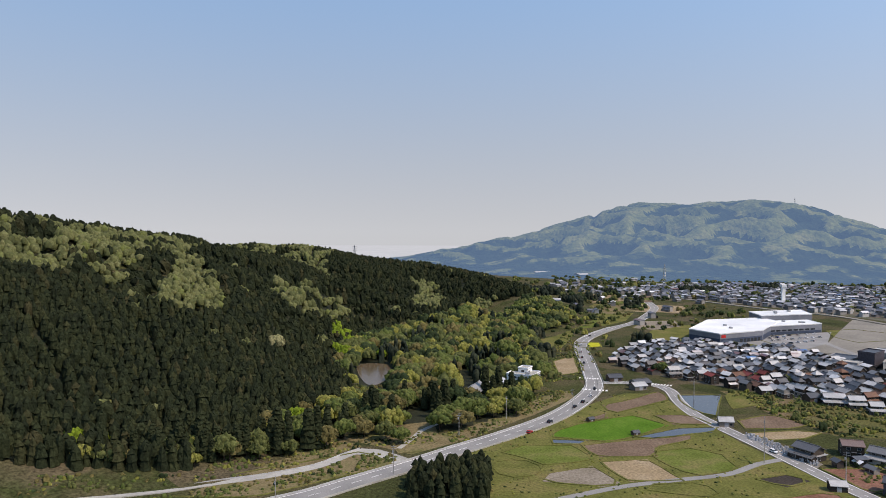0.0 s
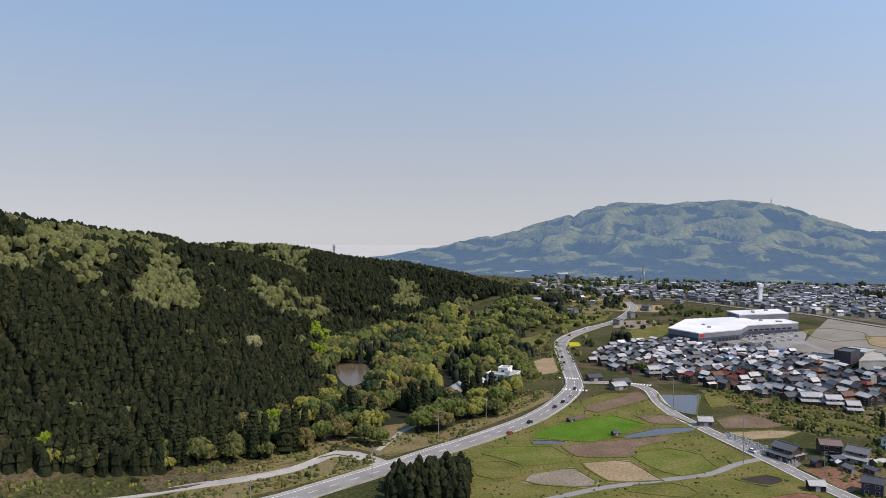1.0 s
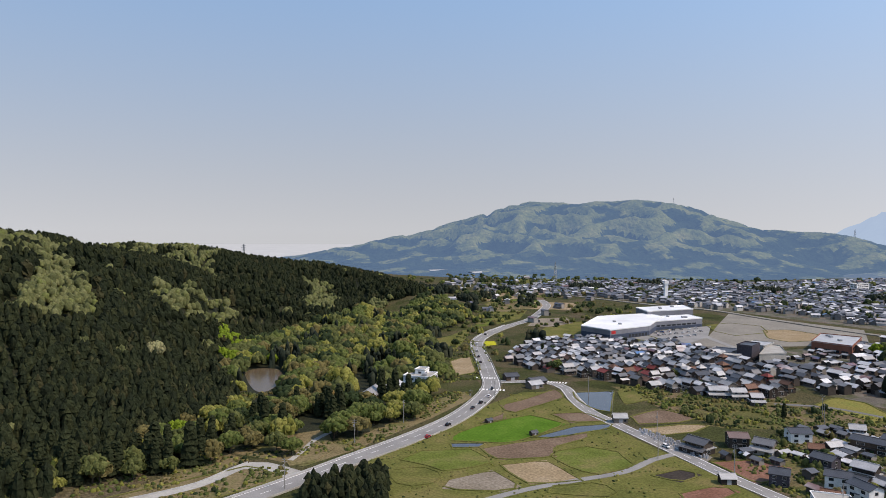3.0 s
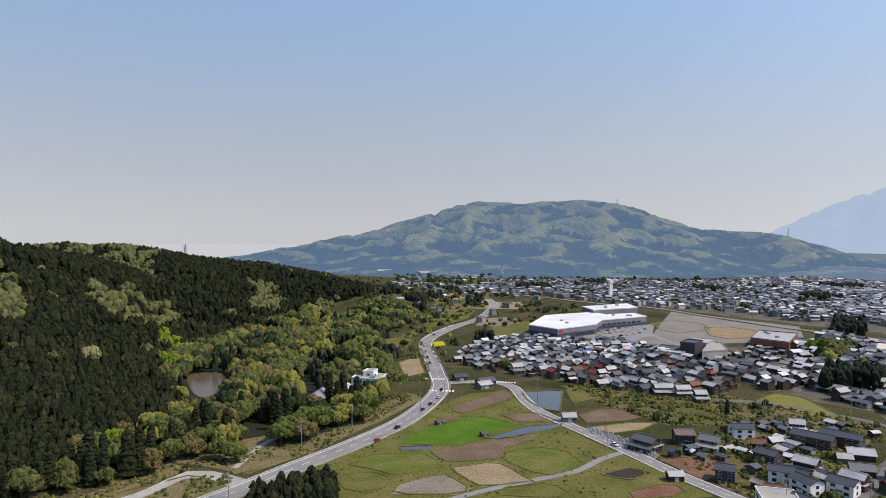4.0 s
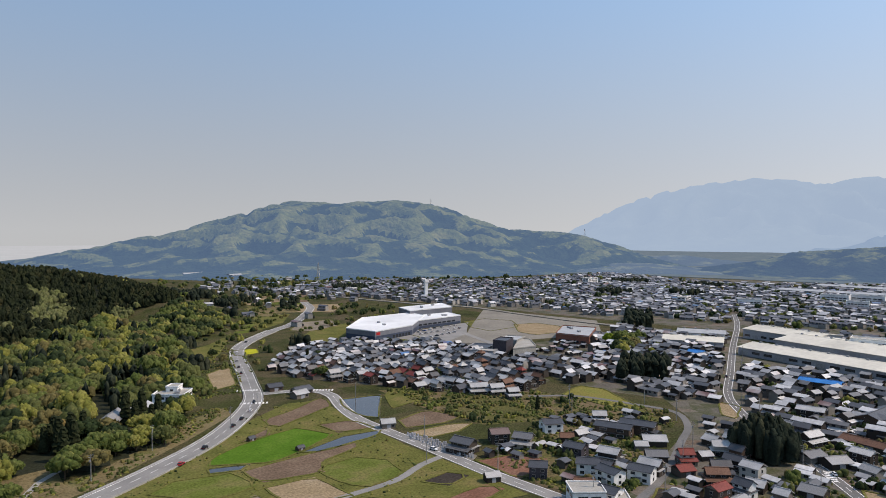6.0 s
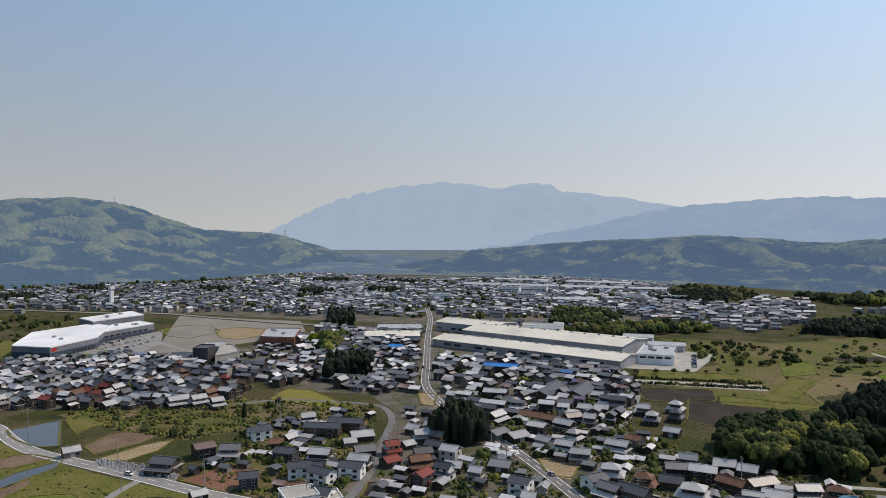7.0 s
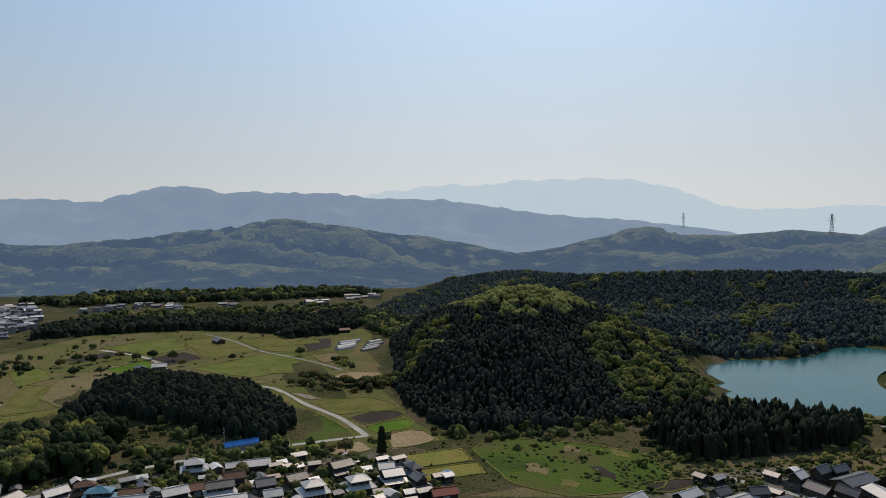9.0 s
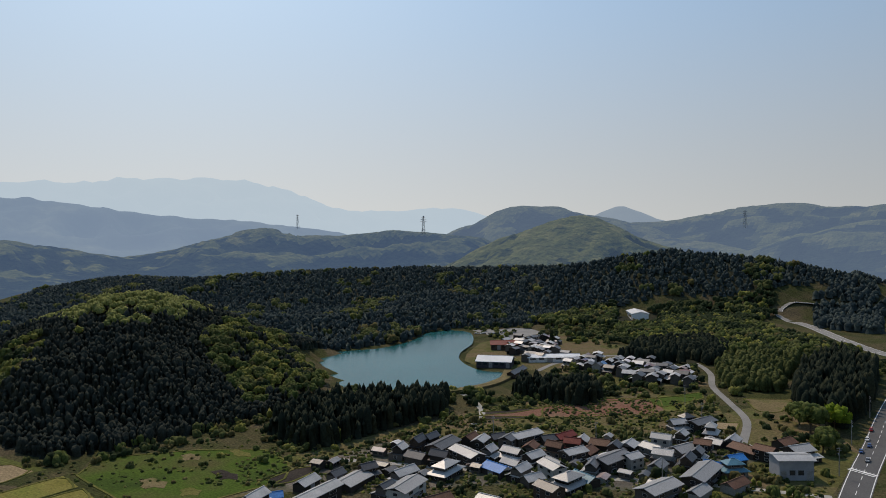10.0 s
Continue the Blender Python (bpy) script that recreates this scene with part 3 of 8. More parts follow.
def land(X, Y):
    X, Y = np.asarray(X, float), np.asarray(Y, float)
    hollow = np.clip((line_distance(X, Y, [(-54, 690), (-52, 520), (-44, 455)]) - 26) / 45, 0, 1)
    level = inside(X, Y, FLAT)
    rise = np.clip(line_distance(X, Y, FLAT[:9]) / 26, 0, 1)
    foot = np.where(level, 0.0, np.where(Y < -40, rise * rise * (3 - 2 * rise), 1.0))
    return ridge_height(X, Y, NEAR_RIDGES) * hollow * foot


LAKE = [(340, -262), (322, -267), (299, -283), (288, -306), (280, -335), (286, -355), (299, -373), (318, -370), (352, -389), (378, -419), (398, -458), (424, -492), (448, -514),
        (470, -515), (479, -505), (476, -480), (464, -458), (452, -428), (448, -392), (462, -360), (455, -332), (430, -300), (390, -285)]
POND = [(-63, 519), (-61, 532), (-52, 537), (-42, 532), (-37, 512), (-37, 487), (-40, 469), (-45, 459), (-51, 467), (-58, 493)]
UPPER_POND = [(-62, 640), (-52, 672), (-33, 680), (-28, 657), (-39, 634), (-53, 624)]

xs = np.concatenate([np.linspace(-4900, -620, 44)[:-1], np.arange(-620, 1300, 12.0), np.linspace(1300, 4900, 46)])
ys = np.concatenate([np.linspace(-4900, -1020, 44)[:-1], np.arange(-1020, 1300, 12.0), np.linspace(1300, 4900, 46)])
GX, GY = np.meshgrid(xs, ys)
GZ = land(GX, GY)
GZ[inside(GX, GY, LAKE)] = -2.0
nx, ny = len(xs), len(ys)
I = (np.arange(ny - 1)[:, None] * nx + np.arange(nx - 1)[None, :]).ravel()
ground = shape_obj("ground", np.c_[GX.ravel(), GY.ravel(), GZ.ravel()], np.c_[I, I + 1, I + nx + 1, I + nx], GROUND, smooth=True)
tagged(ground, "valley floor of grass, dry weeds and bare soil", "ground", kind="structure")


def water(name, poly, z, mat, label, cat):
    bm = bmesh.new()
    P = curve_points(np.array(poly + [poly[0]], float), 4.0)[:-1]
    top = [bm.verts.new((x, y, z)) for x, y in P]
    f = bm.faces.new(top)
    r = bmesh.ops.extrude_face_region(bm, geom=[f])
    bmesh.ops.translate(bm, verts=[v for v in r["geom"] if isinstance(v, bmesh.types.BMVert)], vec=(0, 0, -0.6))
    return tagged(part(name, bm, mat), label, cat, kind="structure")


water("lake_water", LAKE, 0.35, WATER_LAKE, "calm teal reservoir water below the wooded hill", "water")
water("pond_water", UPPER_POND, 3.2, WATER_POND, "small dark pond between wooded slopes", "water")
water("pond_water", POND, 0.45, WATER_POND, "muddy brown pond between spring trees", "water")

# far ranges as backdrops, with distance haze painted in as blue emission
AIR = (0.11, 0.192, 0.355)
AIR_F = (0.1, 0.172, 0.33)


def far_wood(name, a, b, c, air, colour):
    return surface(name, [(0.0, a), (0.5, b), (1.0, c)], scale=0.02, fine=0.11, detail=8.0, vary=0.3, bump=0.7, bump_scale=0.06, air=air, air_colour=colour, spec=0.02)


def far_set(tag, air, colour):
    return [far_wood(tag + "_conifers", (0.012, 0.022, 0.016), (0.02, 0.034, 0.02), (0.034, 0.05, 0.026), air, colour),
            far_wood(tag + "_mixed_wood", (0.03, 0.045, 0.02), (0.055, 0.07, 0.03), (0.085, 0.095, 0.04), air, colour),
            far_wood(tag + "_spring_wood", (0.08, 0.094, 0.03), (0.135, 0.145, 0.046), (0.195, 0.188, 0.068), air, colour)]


# each range has its own share and tint of the painted haze
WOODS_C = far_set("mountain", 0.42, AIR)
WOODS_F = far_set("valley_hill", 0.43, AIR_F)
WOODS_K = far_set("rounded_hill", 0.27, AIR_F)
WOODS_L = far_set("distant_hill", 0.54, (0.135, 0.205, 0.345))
RANGE_E = [surface("haze_blue_range", [(0.0, (0.02, 0.035, 0.03)), (0.5, (0.05, 0.07, 0.045)), (1.0, (0.15, 0.16, 0.08))], scale=0.004, fine=0.03, vary=0.35, air=0.7, air_colour=(0.225, 0.325, 0.50))]
RANGE_D = [surface("haze_pale_range", [(0.0, (0.03, 0.045, 0.04)), (1.0, (0.1, 0.11, 0.07))], scale=0.003, fine=0.02, vary=0.3, air=0.78, air_colour=(0.265, 0.36, 0.51))]
RANGE_G = [surface("haze_faint_range", [(0.0, (0.03, 0.045, 0.04)), (1.0, (0.1, 0.11, 0.07))], scale=0.003, fine=0.02, vary=0.25, air=0.84, air_colour=(0.46, 0.59, 0.75))]
RANGE_N = [surface("haze_blue_peak", [(0.0, (0.03, 0.045, 0.04)), (1.0, (0.1, 0.11, 0.07))], scale=0.003, fine=0.02, vary=0.25, air=0.72, air_colour=(0.27, 0.36, 0.50))]


def rounded(nodes, n=3):
    """Ridge line with rounded corners through its nodes."""
    P = np.array([nodes[0]] + list(nodes) + [nodes[-1]], float)
    out = []
    for a, b, c, d in zip(P[:-3], P[1:-2], P[2:-1], P[3:]):
        for k in range(n):
            t = k / n
            out.append(0.5 * (2 * b + (c - a) * t + (2 * a - 5 * b + 4 * c - d) * t * t + (3 * b - a - 3 * c + d) * t ** 3))
    return [tuple(p) for p in out] + [tuple(P[-1])]


def range_land(key, X, Y):
    lines = [rounded(r) for r in FAR_RANGES[key]]
    h = ridge_height(X, Y, lines, rough={"C": 0.65, "F": 0.8, "K": 0.2, "L": 0.5, "P": 0.2}.get(key, 0.6), scale={"C": 300.0, "F": 330.0, "K": 160.0}.get(key, 460.0), seed=ord(key), ends=2.4)
    return h * (1 + 0.03 * waves(X, Y, 150, ord(key) + 5))


for key, mats, step, cut, label in (("C", WOODS_C, 9, 0.55, "wooded mountain with fresh spring green and dark conifers"), ("F", WOODS_F, 10, 0.6, "wooded hills in painted blue haze beyond the valley"),
                                    ("K", WOODS_K, 7, -0.35, "rounded hill with pale new leaves"), ("L", WOODS_L, 12, 0.35, "low wooded hills in the distance"), ("M", WOODS_L, 12, 0.6, "wooded hill in painted blue haze behind the rounded one"),
                                    ("P", WOODS_L, 9, 0.7, "low wooded rise in the hazy valley"), ("N", RANGE_N, 30, 9, "single haze-blue peak far behind the hills"),
                                    ("D", RANGE_D, 36, 9, "hazy pale blue mountain on the skyline"), ("E", RANGE_E, 30, 9, "haze-blue mountain range behind the valley hills"),
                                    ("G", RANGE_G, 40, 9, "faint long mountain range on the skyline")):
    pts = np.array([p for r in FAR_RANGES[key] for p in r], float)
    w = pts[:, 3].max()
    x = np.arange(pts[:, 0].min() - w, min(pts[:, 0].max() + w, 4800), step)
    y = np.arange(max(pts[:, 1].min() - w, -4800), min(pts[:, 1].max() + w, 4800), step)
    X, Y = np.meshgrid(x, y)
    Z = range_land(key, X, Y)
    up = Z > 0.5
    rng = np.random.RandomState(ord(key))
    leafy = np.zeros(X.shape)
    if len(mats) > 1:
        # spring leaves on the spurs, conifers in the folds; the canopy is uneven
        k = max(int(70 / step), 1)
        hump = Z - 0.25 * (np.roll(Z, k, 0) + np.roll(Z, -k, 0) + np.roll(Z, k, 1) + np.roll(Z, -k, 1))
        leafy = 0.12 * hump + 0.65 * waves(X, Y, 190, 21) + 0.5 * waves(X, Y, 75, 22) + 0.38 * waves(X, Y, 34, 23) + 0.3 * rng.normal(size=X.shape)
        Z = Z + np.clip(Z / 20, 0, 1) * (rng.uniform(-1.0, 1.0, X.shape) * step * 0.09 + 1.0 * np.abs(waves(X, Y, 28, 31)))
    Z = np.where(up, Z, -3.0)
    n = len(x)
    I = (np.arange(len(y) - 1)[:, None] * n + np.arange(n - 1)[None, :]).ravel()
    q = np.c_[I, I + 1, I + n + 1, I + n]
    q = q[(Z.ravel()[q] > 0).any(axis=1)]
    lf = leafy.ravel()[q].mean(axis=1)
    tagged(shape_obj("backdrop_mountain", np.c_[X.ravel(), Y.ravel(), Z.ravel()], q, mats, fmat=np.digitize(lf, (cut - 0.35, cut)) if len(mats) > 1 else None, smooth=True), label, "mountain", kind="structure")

# plains beyond the hills, paled by haze painted in as emission
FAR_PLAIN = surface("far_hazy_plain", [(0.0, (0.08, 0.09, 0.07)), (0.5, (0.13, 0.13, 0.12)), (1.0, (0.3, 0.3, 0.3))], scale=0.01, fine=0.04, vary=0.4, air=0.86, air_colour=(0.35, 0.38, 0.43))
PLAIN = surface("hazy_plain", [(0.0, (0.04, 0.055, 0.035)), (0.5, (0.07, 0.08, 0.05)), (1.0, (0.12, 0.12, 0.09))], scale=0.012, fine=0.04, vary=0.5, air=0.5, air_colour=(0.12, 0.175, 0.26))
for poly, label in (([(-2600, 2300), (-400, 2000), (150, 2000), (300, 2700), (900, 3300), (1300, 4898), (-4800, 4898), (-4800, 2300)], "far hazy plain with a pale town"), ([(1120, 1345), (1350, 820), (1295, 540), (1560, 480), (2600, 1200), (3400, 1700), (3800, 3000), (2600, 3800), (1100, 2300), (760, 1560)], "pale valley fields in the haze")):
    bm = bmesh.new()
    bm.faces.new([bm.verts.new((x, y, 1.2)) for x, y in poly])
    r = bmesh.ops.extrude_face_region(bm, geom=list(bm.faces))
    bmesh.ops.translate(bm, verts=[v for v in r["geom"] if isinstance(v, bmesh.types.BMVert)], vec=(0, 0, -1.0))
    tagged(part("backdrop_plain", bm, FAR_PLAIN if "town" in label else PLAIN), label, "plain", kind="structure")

# ---------------------------------------------------------------- woods
def lathe_tree(sides, tiers, seed):
    """Conifer crown: one connected skin of drooping tiers with a ragged edge."""
    rng = np.random.RandomState(seed)
    rings = [(0.0, 1.0)]
    for k in range(tiers):
        u = (k + 1) / tiers
        rings += [(0.26 + 0.74 * u ** 0.6, 1.0 - 0.93 * u ** 1.25)]
        if k < tiers - 1:
            rings += [(0.24 + 0.60 * u ** 0.65, 1.0 - 0.93 * u ** 1.25 - 0.02)]
    V = [(0, 0, 1.0)]
    for r, z in rings[1:]:
        ph = rng.uniform(0, 6.28)
        for s in range(sides):
            a = ph * 0.1 + 6.2832 * s / sides
            k = r * rng.uniform(0.72, 1.2)
            V.append((k * math.cos(a), k * math.sin(a), z + rng.uniform(-0.03, 0.03)))
    F = []
    for s in range(sides):
        F.append((0, 1 + s, 1 + (s + 1) % sides))
    for k in range(len(rings) - 2):
        o, p = 1 + k * sides, 1 + (k + 1) * sides
        for s in range(sides):
            t = (s + 1) % sides
            F += [(o + s, p + s, p + t), (o + s, p + t, o + t)]
    return np.array(V, float), np.array(F)


def ico():
    bm = bmesh.new()
    bmesh.ops.create_icosphere(bm, subdivisions=1, radius=1.0)
    V = np.array([v.co[:] for v in bm.verts])
    F = np.array([[v.index for v in f.verts] for f in bm.faces])
    bm.free()
    return V, F


ICO_V, ICO_F = ico()
TOP_F = np.array([f for f in ICO_F if ICO_V[f][:, 2].mean() > -0.45])


def clump_tree(lumps, seed, flat=0.8, leaves=0):
    """Broad crown: many uneven leaf clumps round a crown shape, with gaps, and loose leaf sprays."""
    rng = np.random.RandomState(seed)
    V, F, n = [], [], 0
    for k in range(lumps):
        g = (k + 0.5) / lumps
        zz = 1 - 1.55 * g
        a = k * 2.4 + rng.uniform(-0.4, 0.4)
        rr = math.sqrt(max(0, 1 - zz * zz)) * rng.uniform(0.45, 0.78)
        c = np.array([rr * math.cos(a), rr * math.sin(a), 0.42 + 0.36 * zz * flat + rng.uniform(-0.06, 0.06)])
        s = rng.uniform(0.65, 1.0) * 1.28 / lumps ** 0.40
        v = ICO_V * rng.uniform(0.7, 1.3, (len(ICO_V), 1)) * s * np.array([1, 1, 0.8])
        V.append(v + c), F.append(TOP_F + n)
        n += len(v)
    for k in range(leaves):
        d = rng.normal(size=3)
        d /= np.linalg.norm(d)
        d[2] = abs(d[2]) * 1.0 - 0.25
        c = np.array([d[0] * 0.92, d[1] * 0.92, 0.45 + 0.5 * d[2] * flat]) * rng.uniform(0.85, 1.08)
        u, w = rng.normal(size=3), rng.normal(size=3)
        u, w = u / np.linalg.norm(u) * 0.13, w / np.linalg.norm(w) * 0.13
        V.append(np.array([c - u, c + w, c + u, c - w])), F.append(np.array([[0, 1, 2], [0, 2, 3]]) + n)
        n += 4
    return np.concatenate(V), np.concatenate(F)


def dome_tree(seed, sides=6):
    """Crown of an old conifer or bamboo in a close stand: a rounded, uneven top."""
    rng = np.random.RandomState(seed)
    rings = [(0.42, 0.95), (0.78, 0.8), (1.0, 0.55), (0.9, 0.15)]
    V = [(rng.uniform(-0.1, 0.1), rng.uniform(-0.1, 0.1), 1.02)]
    for k, (r, z) in enumerate(rings):
        for s in range(sides):
            a = 6.2832 * (s + 0.5 * (k % 2)) / sides + rng.uniform(-0.2, 0.2)
            q = r * rng.uniform(0.7, 1.25)
            V.append((q * math.cos(a), q * math.sin(a), z + rng.uniform(-0.07, 0.07)))
    F = [(0, 1 + s, 1 + (s + 1) % sides) for s in range(sides)]
    for k in range(len(rings) - 1):
        o, p = 1 + k * sides, 1 + (k + 1) * sides
        for s in range(sides):
            t = (s + 1) % sides
            F += [(o + s, p + s, p + t), (o + s, p + t, o + t)]
    return np.array(V, float), np.array(F)


DOMES = [dome_tree(80 + i) for i in range(6)]
CONES_NEAR = [lathe_tree(7, 3, 10 + i) for i in range(5)] + [dome_tree(90, 7)]
CONES_FAR = [lathe_tree(5, 2, 20 + i) for i in range(3)] + [dome_tree(95 + i, 5) for i in range(3)]
CROWNS_NEAR = [clump_tree(16, 30 + i, leaves=16) for i in range(5)]
CROWNS_MID = [clump_tree(6, 40 + i) for i in range(5)]
BUSHES = [clump_tree(3, 45 + i) for i in range(5)]
CROWNS_FAR = [clump_tree(4, 50 + i) for i in range(4)]

BLOBS = [(ICO_V * np.random.RandomState(60 + i).uniform(0.65, 1.35, (len(ICO_V), 1)) * np.array([1, 1, 0.9]) + (0, 0, 0.4), TOP_F) for i in range(5)]


def plant(name, places, templates, mat, label, category="forest", seed=0, smooth=True):
    """One object of many trees. places: x, y, z, radius, height."""
    places = np.asarray(places, float)
    if len(places) == 0:
        return None
    rng = np.random.RandomState(seed)
    if any(templates is q for q in (CROWNS_NEAR, CROWNS_MID, CROWNS_FAR)):
        tall = np.maximum(places[:, 4] - 1.55 * places[:, 3], 0)
        places = places + np.c_[0 * tall, 0 * tall, np.minimum(tall, 3.0), 0 * tall, -tall]
    which = rng.randint(0, len(templates), len(places))
    VV, FF, n = [], [], 0
    for k, (V, F) in enumerate(templates):
        P = places[which == k]
        if not len(P):
            continue
        a = rng.uniform(0, 6.2832, len(P))
        c, s = np.cos(a)[:, None], np.sin(a)[:, None]
        x = (V[None, :, 0] * c - V[None, :, 1] * s) * P[:, 3:4] + P[:, 0:1]
        y = (V[None, :, 0] * s + V[None, :, 1] * c) * P[:, 3:4] + P[:, 1:2]
        z = V[None, :, 2] * P[:, 4:5] + P[:, 2:3]
        VV.append(np.stack([x, y, z], -1).reshape(-1, 3))
        FF.append((F[None] + (np.arange(len(P)) * len(V))[:, None, None]).reshape(-1, 3) + n)
        n += len(P) * len(V)
    ob = shape_obj(name, np.concatenate(VV), np.concatenate(FF), mat, smooth=smooth and mat is not CEDAR)
    return tagged(ob, label, category, kind="stuff")


def scatter(poly, step, seed, jitter=0.42):
    """Points on a shaken grid inside a polygon."""
    rng = np.random.RandomState(seed)
    P = np.array(poly, float)
    x, y = np.meshgrid(np.arange(P[:, 0].min(), P[:, 0].max(), step), np.arange(P[:, 1].min(), P[:, 1].max(), step))
    x = x.ravel() + rng.uniform(-jitter, jitter, x.size) * step
    y = y.ravel() + rng.uniform(-jitter, jitter, y.size) * step
    m = inside(x, y, poly)
    return x[m], y[m]


def plant_mixed(name, places, templates, label, weights, seed=0, category="forest"):
    """Crowns in five leaf colours, in drifts rather than tree by tree at random."""
    P = np.asarray(places, float)
    v = 0.55 * (0.5 + 0.5 * np.clip(waves(P[:, 0], P[:, 1], 55, seed + 3), -1, 1)) + 0.45 * np.random.RandomState(seed).rand(len(P))
    v = np.argsort(np.argsort(v)) / max(len(P), 1)
    edges = np.cumsum(np.array(weights, float) / sum(weights))
    kind = np.minimum(np.searchsorted(edges, v, side="right"), len(weights) - 1)
    for k, m in enumerate(LEAF_MIX):
        if (kind == k).any():
            plant(name, P[kind == k], templates, m, label, category, seed + k)


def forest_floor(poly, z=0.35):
    """Dark ground sheet laid just above the land under a wood."""
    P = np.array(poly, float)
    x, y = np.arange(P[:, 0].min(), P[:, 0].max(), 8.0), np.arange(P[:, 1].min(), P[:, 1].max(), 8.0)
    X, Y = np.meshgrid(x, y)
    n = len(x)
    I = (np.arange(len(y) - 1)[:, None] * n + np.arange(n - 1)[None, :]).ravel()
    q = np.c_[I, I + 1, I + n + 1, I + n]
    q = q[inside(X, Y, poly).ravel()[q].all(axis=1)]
    tagged(shape_obj("forest_floor", np.c_[X.ravel(), Y.ravel(), land(X, Y).ravel() + z], q, FLOOR, smooth=True), "dark forest floor under the trees", "ground", kind="structure")

# ---------------------------------------------------------------- roads
MAIN = [(-140, 215), (-100, 236), (-56, 263), (-36, 281), (-14, 302), (6, 323), (32, 349), (60, 382), (82, 420), (98, 460), (105, 505), (111, 549), (117, 601), (127, 648), (149, 695), (180, 744), (214, 791), (253, 874), (278, 939), (290, 1010)]
SIDE = [(103, 472), (122, 471), (138, 464), (143, 448), (139, 418), (138, 391), (142, 366), (148, 335), (153, 308), (158, 280), (165, 252), (172, 225), (184, 190)]
STREET = [(235, 148), (262, 186), (281, 215), (294, 238), (312, 272), (333, 303), (364, 340), (424, 390), (520, 470), (636, 564), (720, 640)]
LANE = [(176, 222), (190, 231), (212, 243), (241, 263), (264, 281), (286, 298), (302, 322), (296, 344), (277, 379), (250, 392)]
ROAD_S = [(70, -470), (65, -406), (59, -347), (55, -300), (50, -255), (42, -200), (30, -130)]
HIGHWAY = [(60, -590), (105, -625), (143, -676), (195, -760), (225, -793), (243, -812), (236, -835), (209, -850), (170, -870)]
LAKE_ROAD = [(108, -310), (121, -353), (143, -388), (166, -423), (185, -466), (215, -500), (250, -500), (283, -470), (290, -430), (284, -395)]
FARM_A = [(498, 18), (481, -4), (429, -19), (390, -33), (350, -40)]
FARM_C = [(760, 38), (711, 16), (640, -6), (601, -26), (567, -44), (528, -59)]
FARM_B = [(690, 127), (641, 90), (599, 72), (549, 63), (520, 40), (498, 18)]
HILL_PATH = [(-140, 250), (-106, 270), (-91, 280), (-71, 289), (-53, 301), (-42, 317), (-36, 324)]


def road(name, pts, width, mat, label, edge=True, centre=True, z=0.12, step=6.0):
    P = curve_points(pts, step)
    zs = land(P[:, 0], P[:, 1])
    r = strip(name, P, -width / 2, width / 2, z, mat, zs=zs)
    tagged(r, label, "road", kind="structure")
    if edge:
        for s in (-1, 1):
            o = s * (width / 2 - 0.55)
            strip("edge_line", P, o - 0.16, o + 0.16, z + 0.03, WHITE_LINE, r, thick=0.02, zs=zs)
    if centre:
        Q = curve_points(pts, 2.5)
        a, b = offset_line(Q, -0.13), offset_line(Q, 0.13)
        V, F = [], []
        for i in range(0, len(Q) - 2, 4):
            n = len(V)
            zz = float(land(Q[i, 0], Q[i, 1])) + z + 0.03
            V += [(*a[i], zz), (*b[i], zz), (*b[i + 2], zz), (*a[i + 2], zz)]
            F.append((n, n + 1, n + 2, n + 3))
        shape_obj("centre_line", V, F, WHITE_LINE, r)
    return r


ROADS = [road("road_main", MAIN, 11.0, ASPHALT, "two-lane grey asphalt main road curving through the valley"),
         road("road_side", SIDE, 8.0, ASPHALT, "grey asphalt side road with white edge lines", z=0.126),
         road("road_street", STREET, 6.0, ASPHALT_TOWN, "straight town street of pale worn asphalt"),
         road("road_lane", LANE, 3.8, ASPHALT_TOWN, "narrow lane between the houses", edge=False, centre=False, z=0.132),
         road("road_south", ROAD_S, 11.0, ASPHALT_DARK, "dark asphalt road with white markings"),
         road("road_highway", HIGHWAY, 12.0, ASPHALT, "pale bypass road between wooded slopes"),
         road("road_lake", LAKE_ROAD, 4.2, ASPHALT, "pale road leading to the reservoir", edge=False, centre=False, z=0.126),
         road("road_farm", FARM_A, 3.4, CONCRETE, "pale farm track between green fields", edge=False, centre=False),
         road("road_farm", FARM_B, 4.0, CONCRETE, "pale farm track between green fields", edge=False, centre=False, z=0.126),
         road("road_farm", FARM_C, 2.6, ASPHALT, "narrow grey farm track across the plain", edge=False, centre=False, z=0.17),
         road("path_hillside", HILL_PATH, 4.5, CONCRETE, "pale concrete path along the foot of the hill", edge=False, centre=False)]

HILL_WOOD = [(-150, 270), (-104, 288), (-85, 335), (-60, 400), (-56, 440), (-78, 520), (-85, 560), (-80, 610), (-40, 700), (20, 790), (60, 880), (120, 900), (60, 1080), (-400, 1090), (-520, 600), (-480, 230), (-300, 215)]
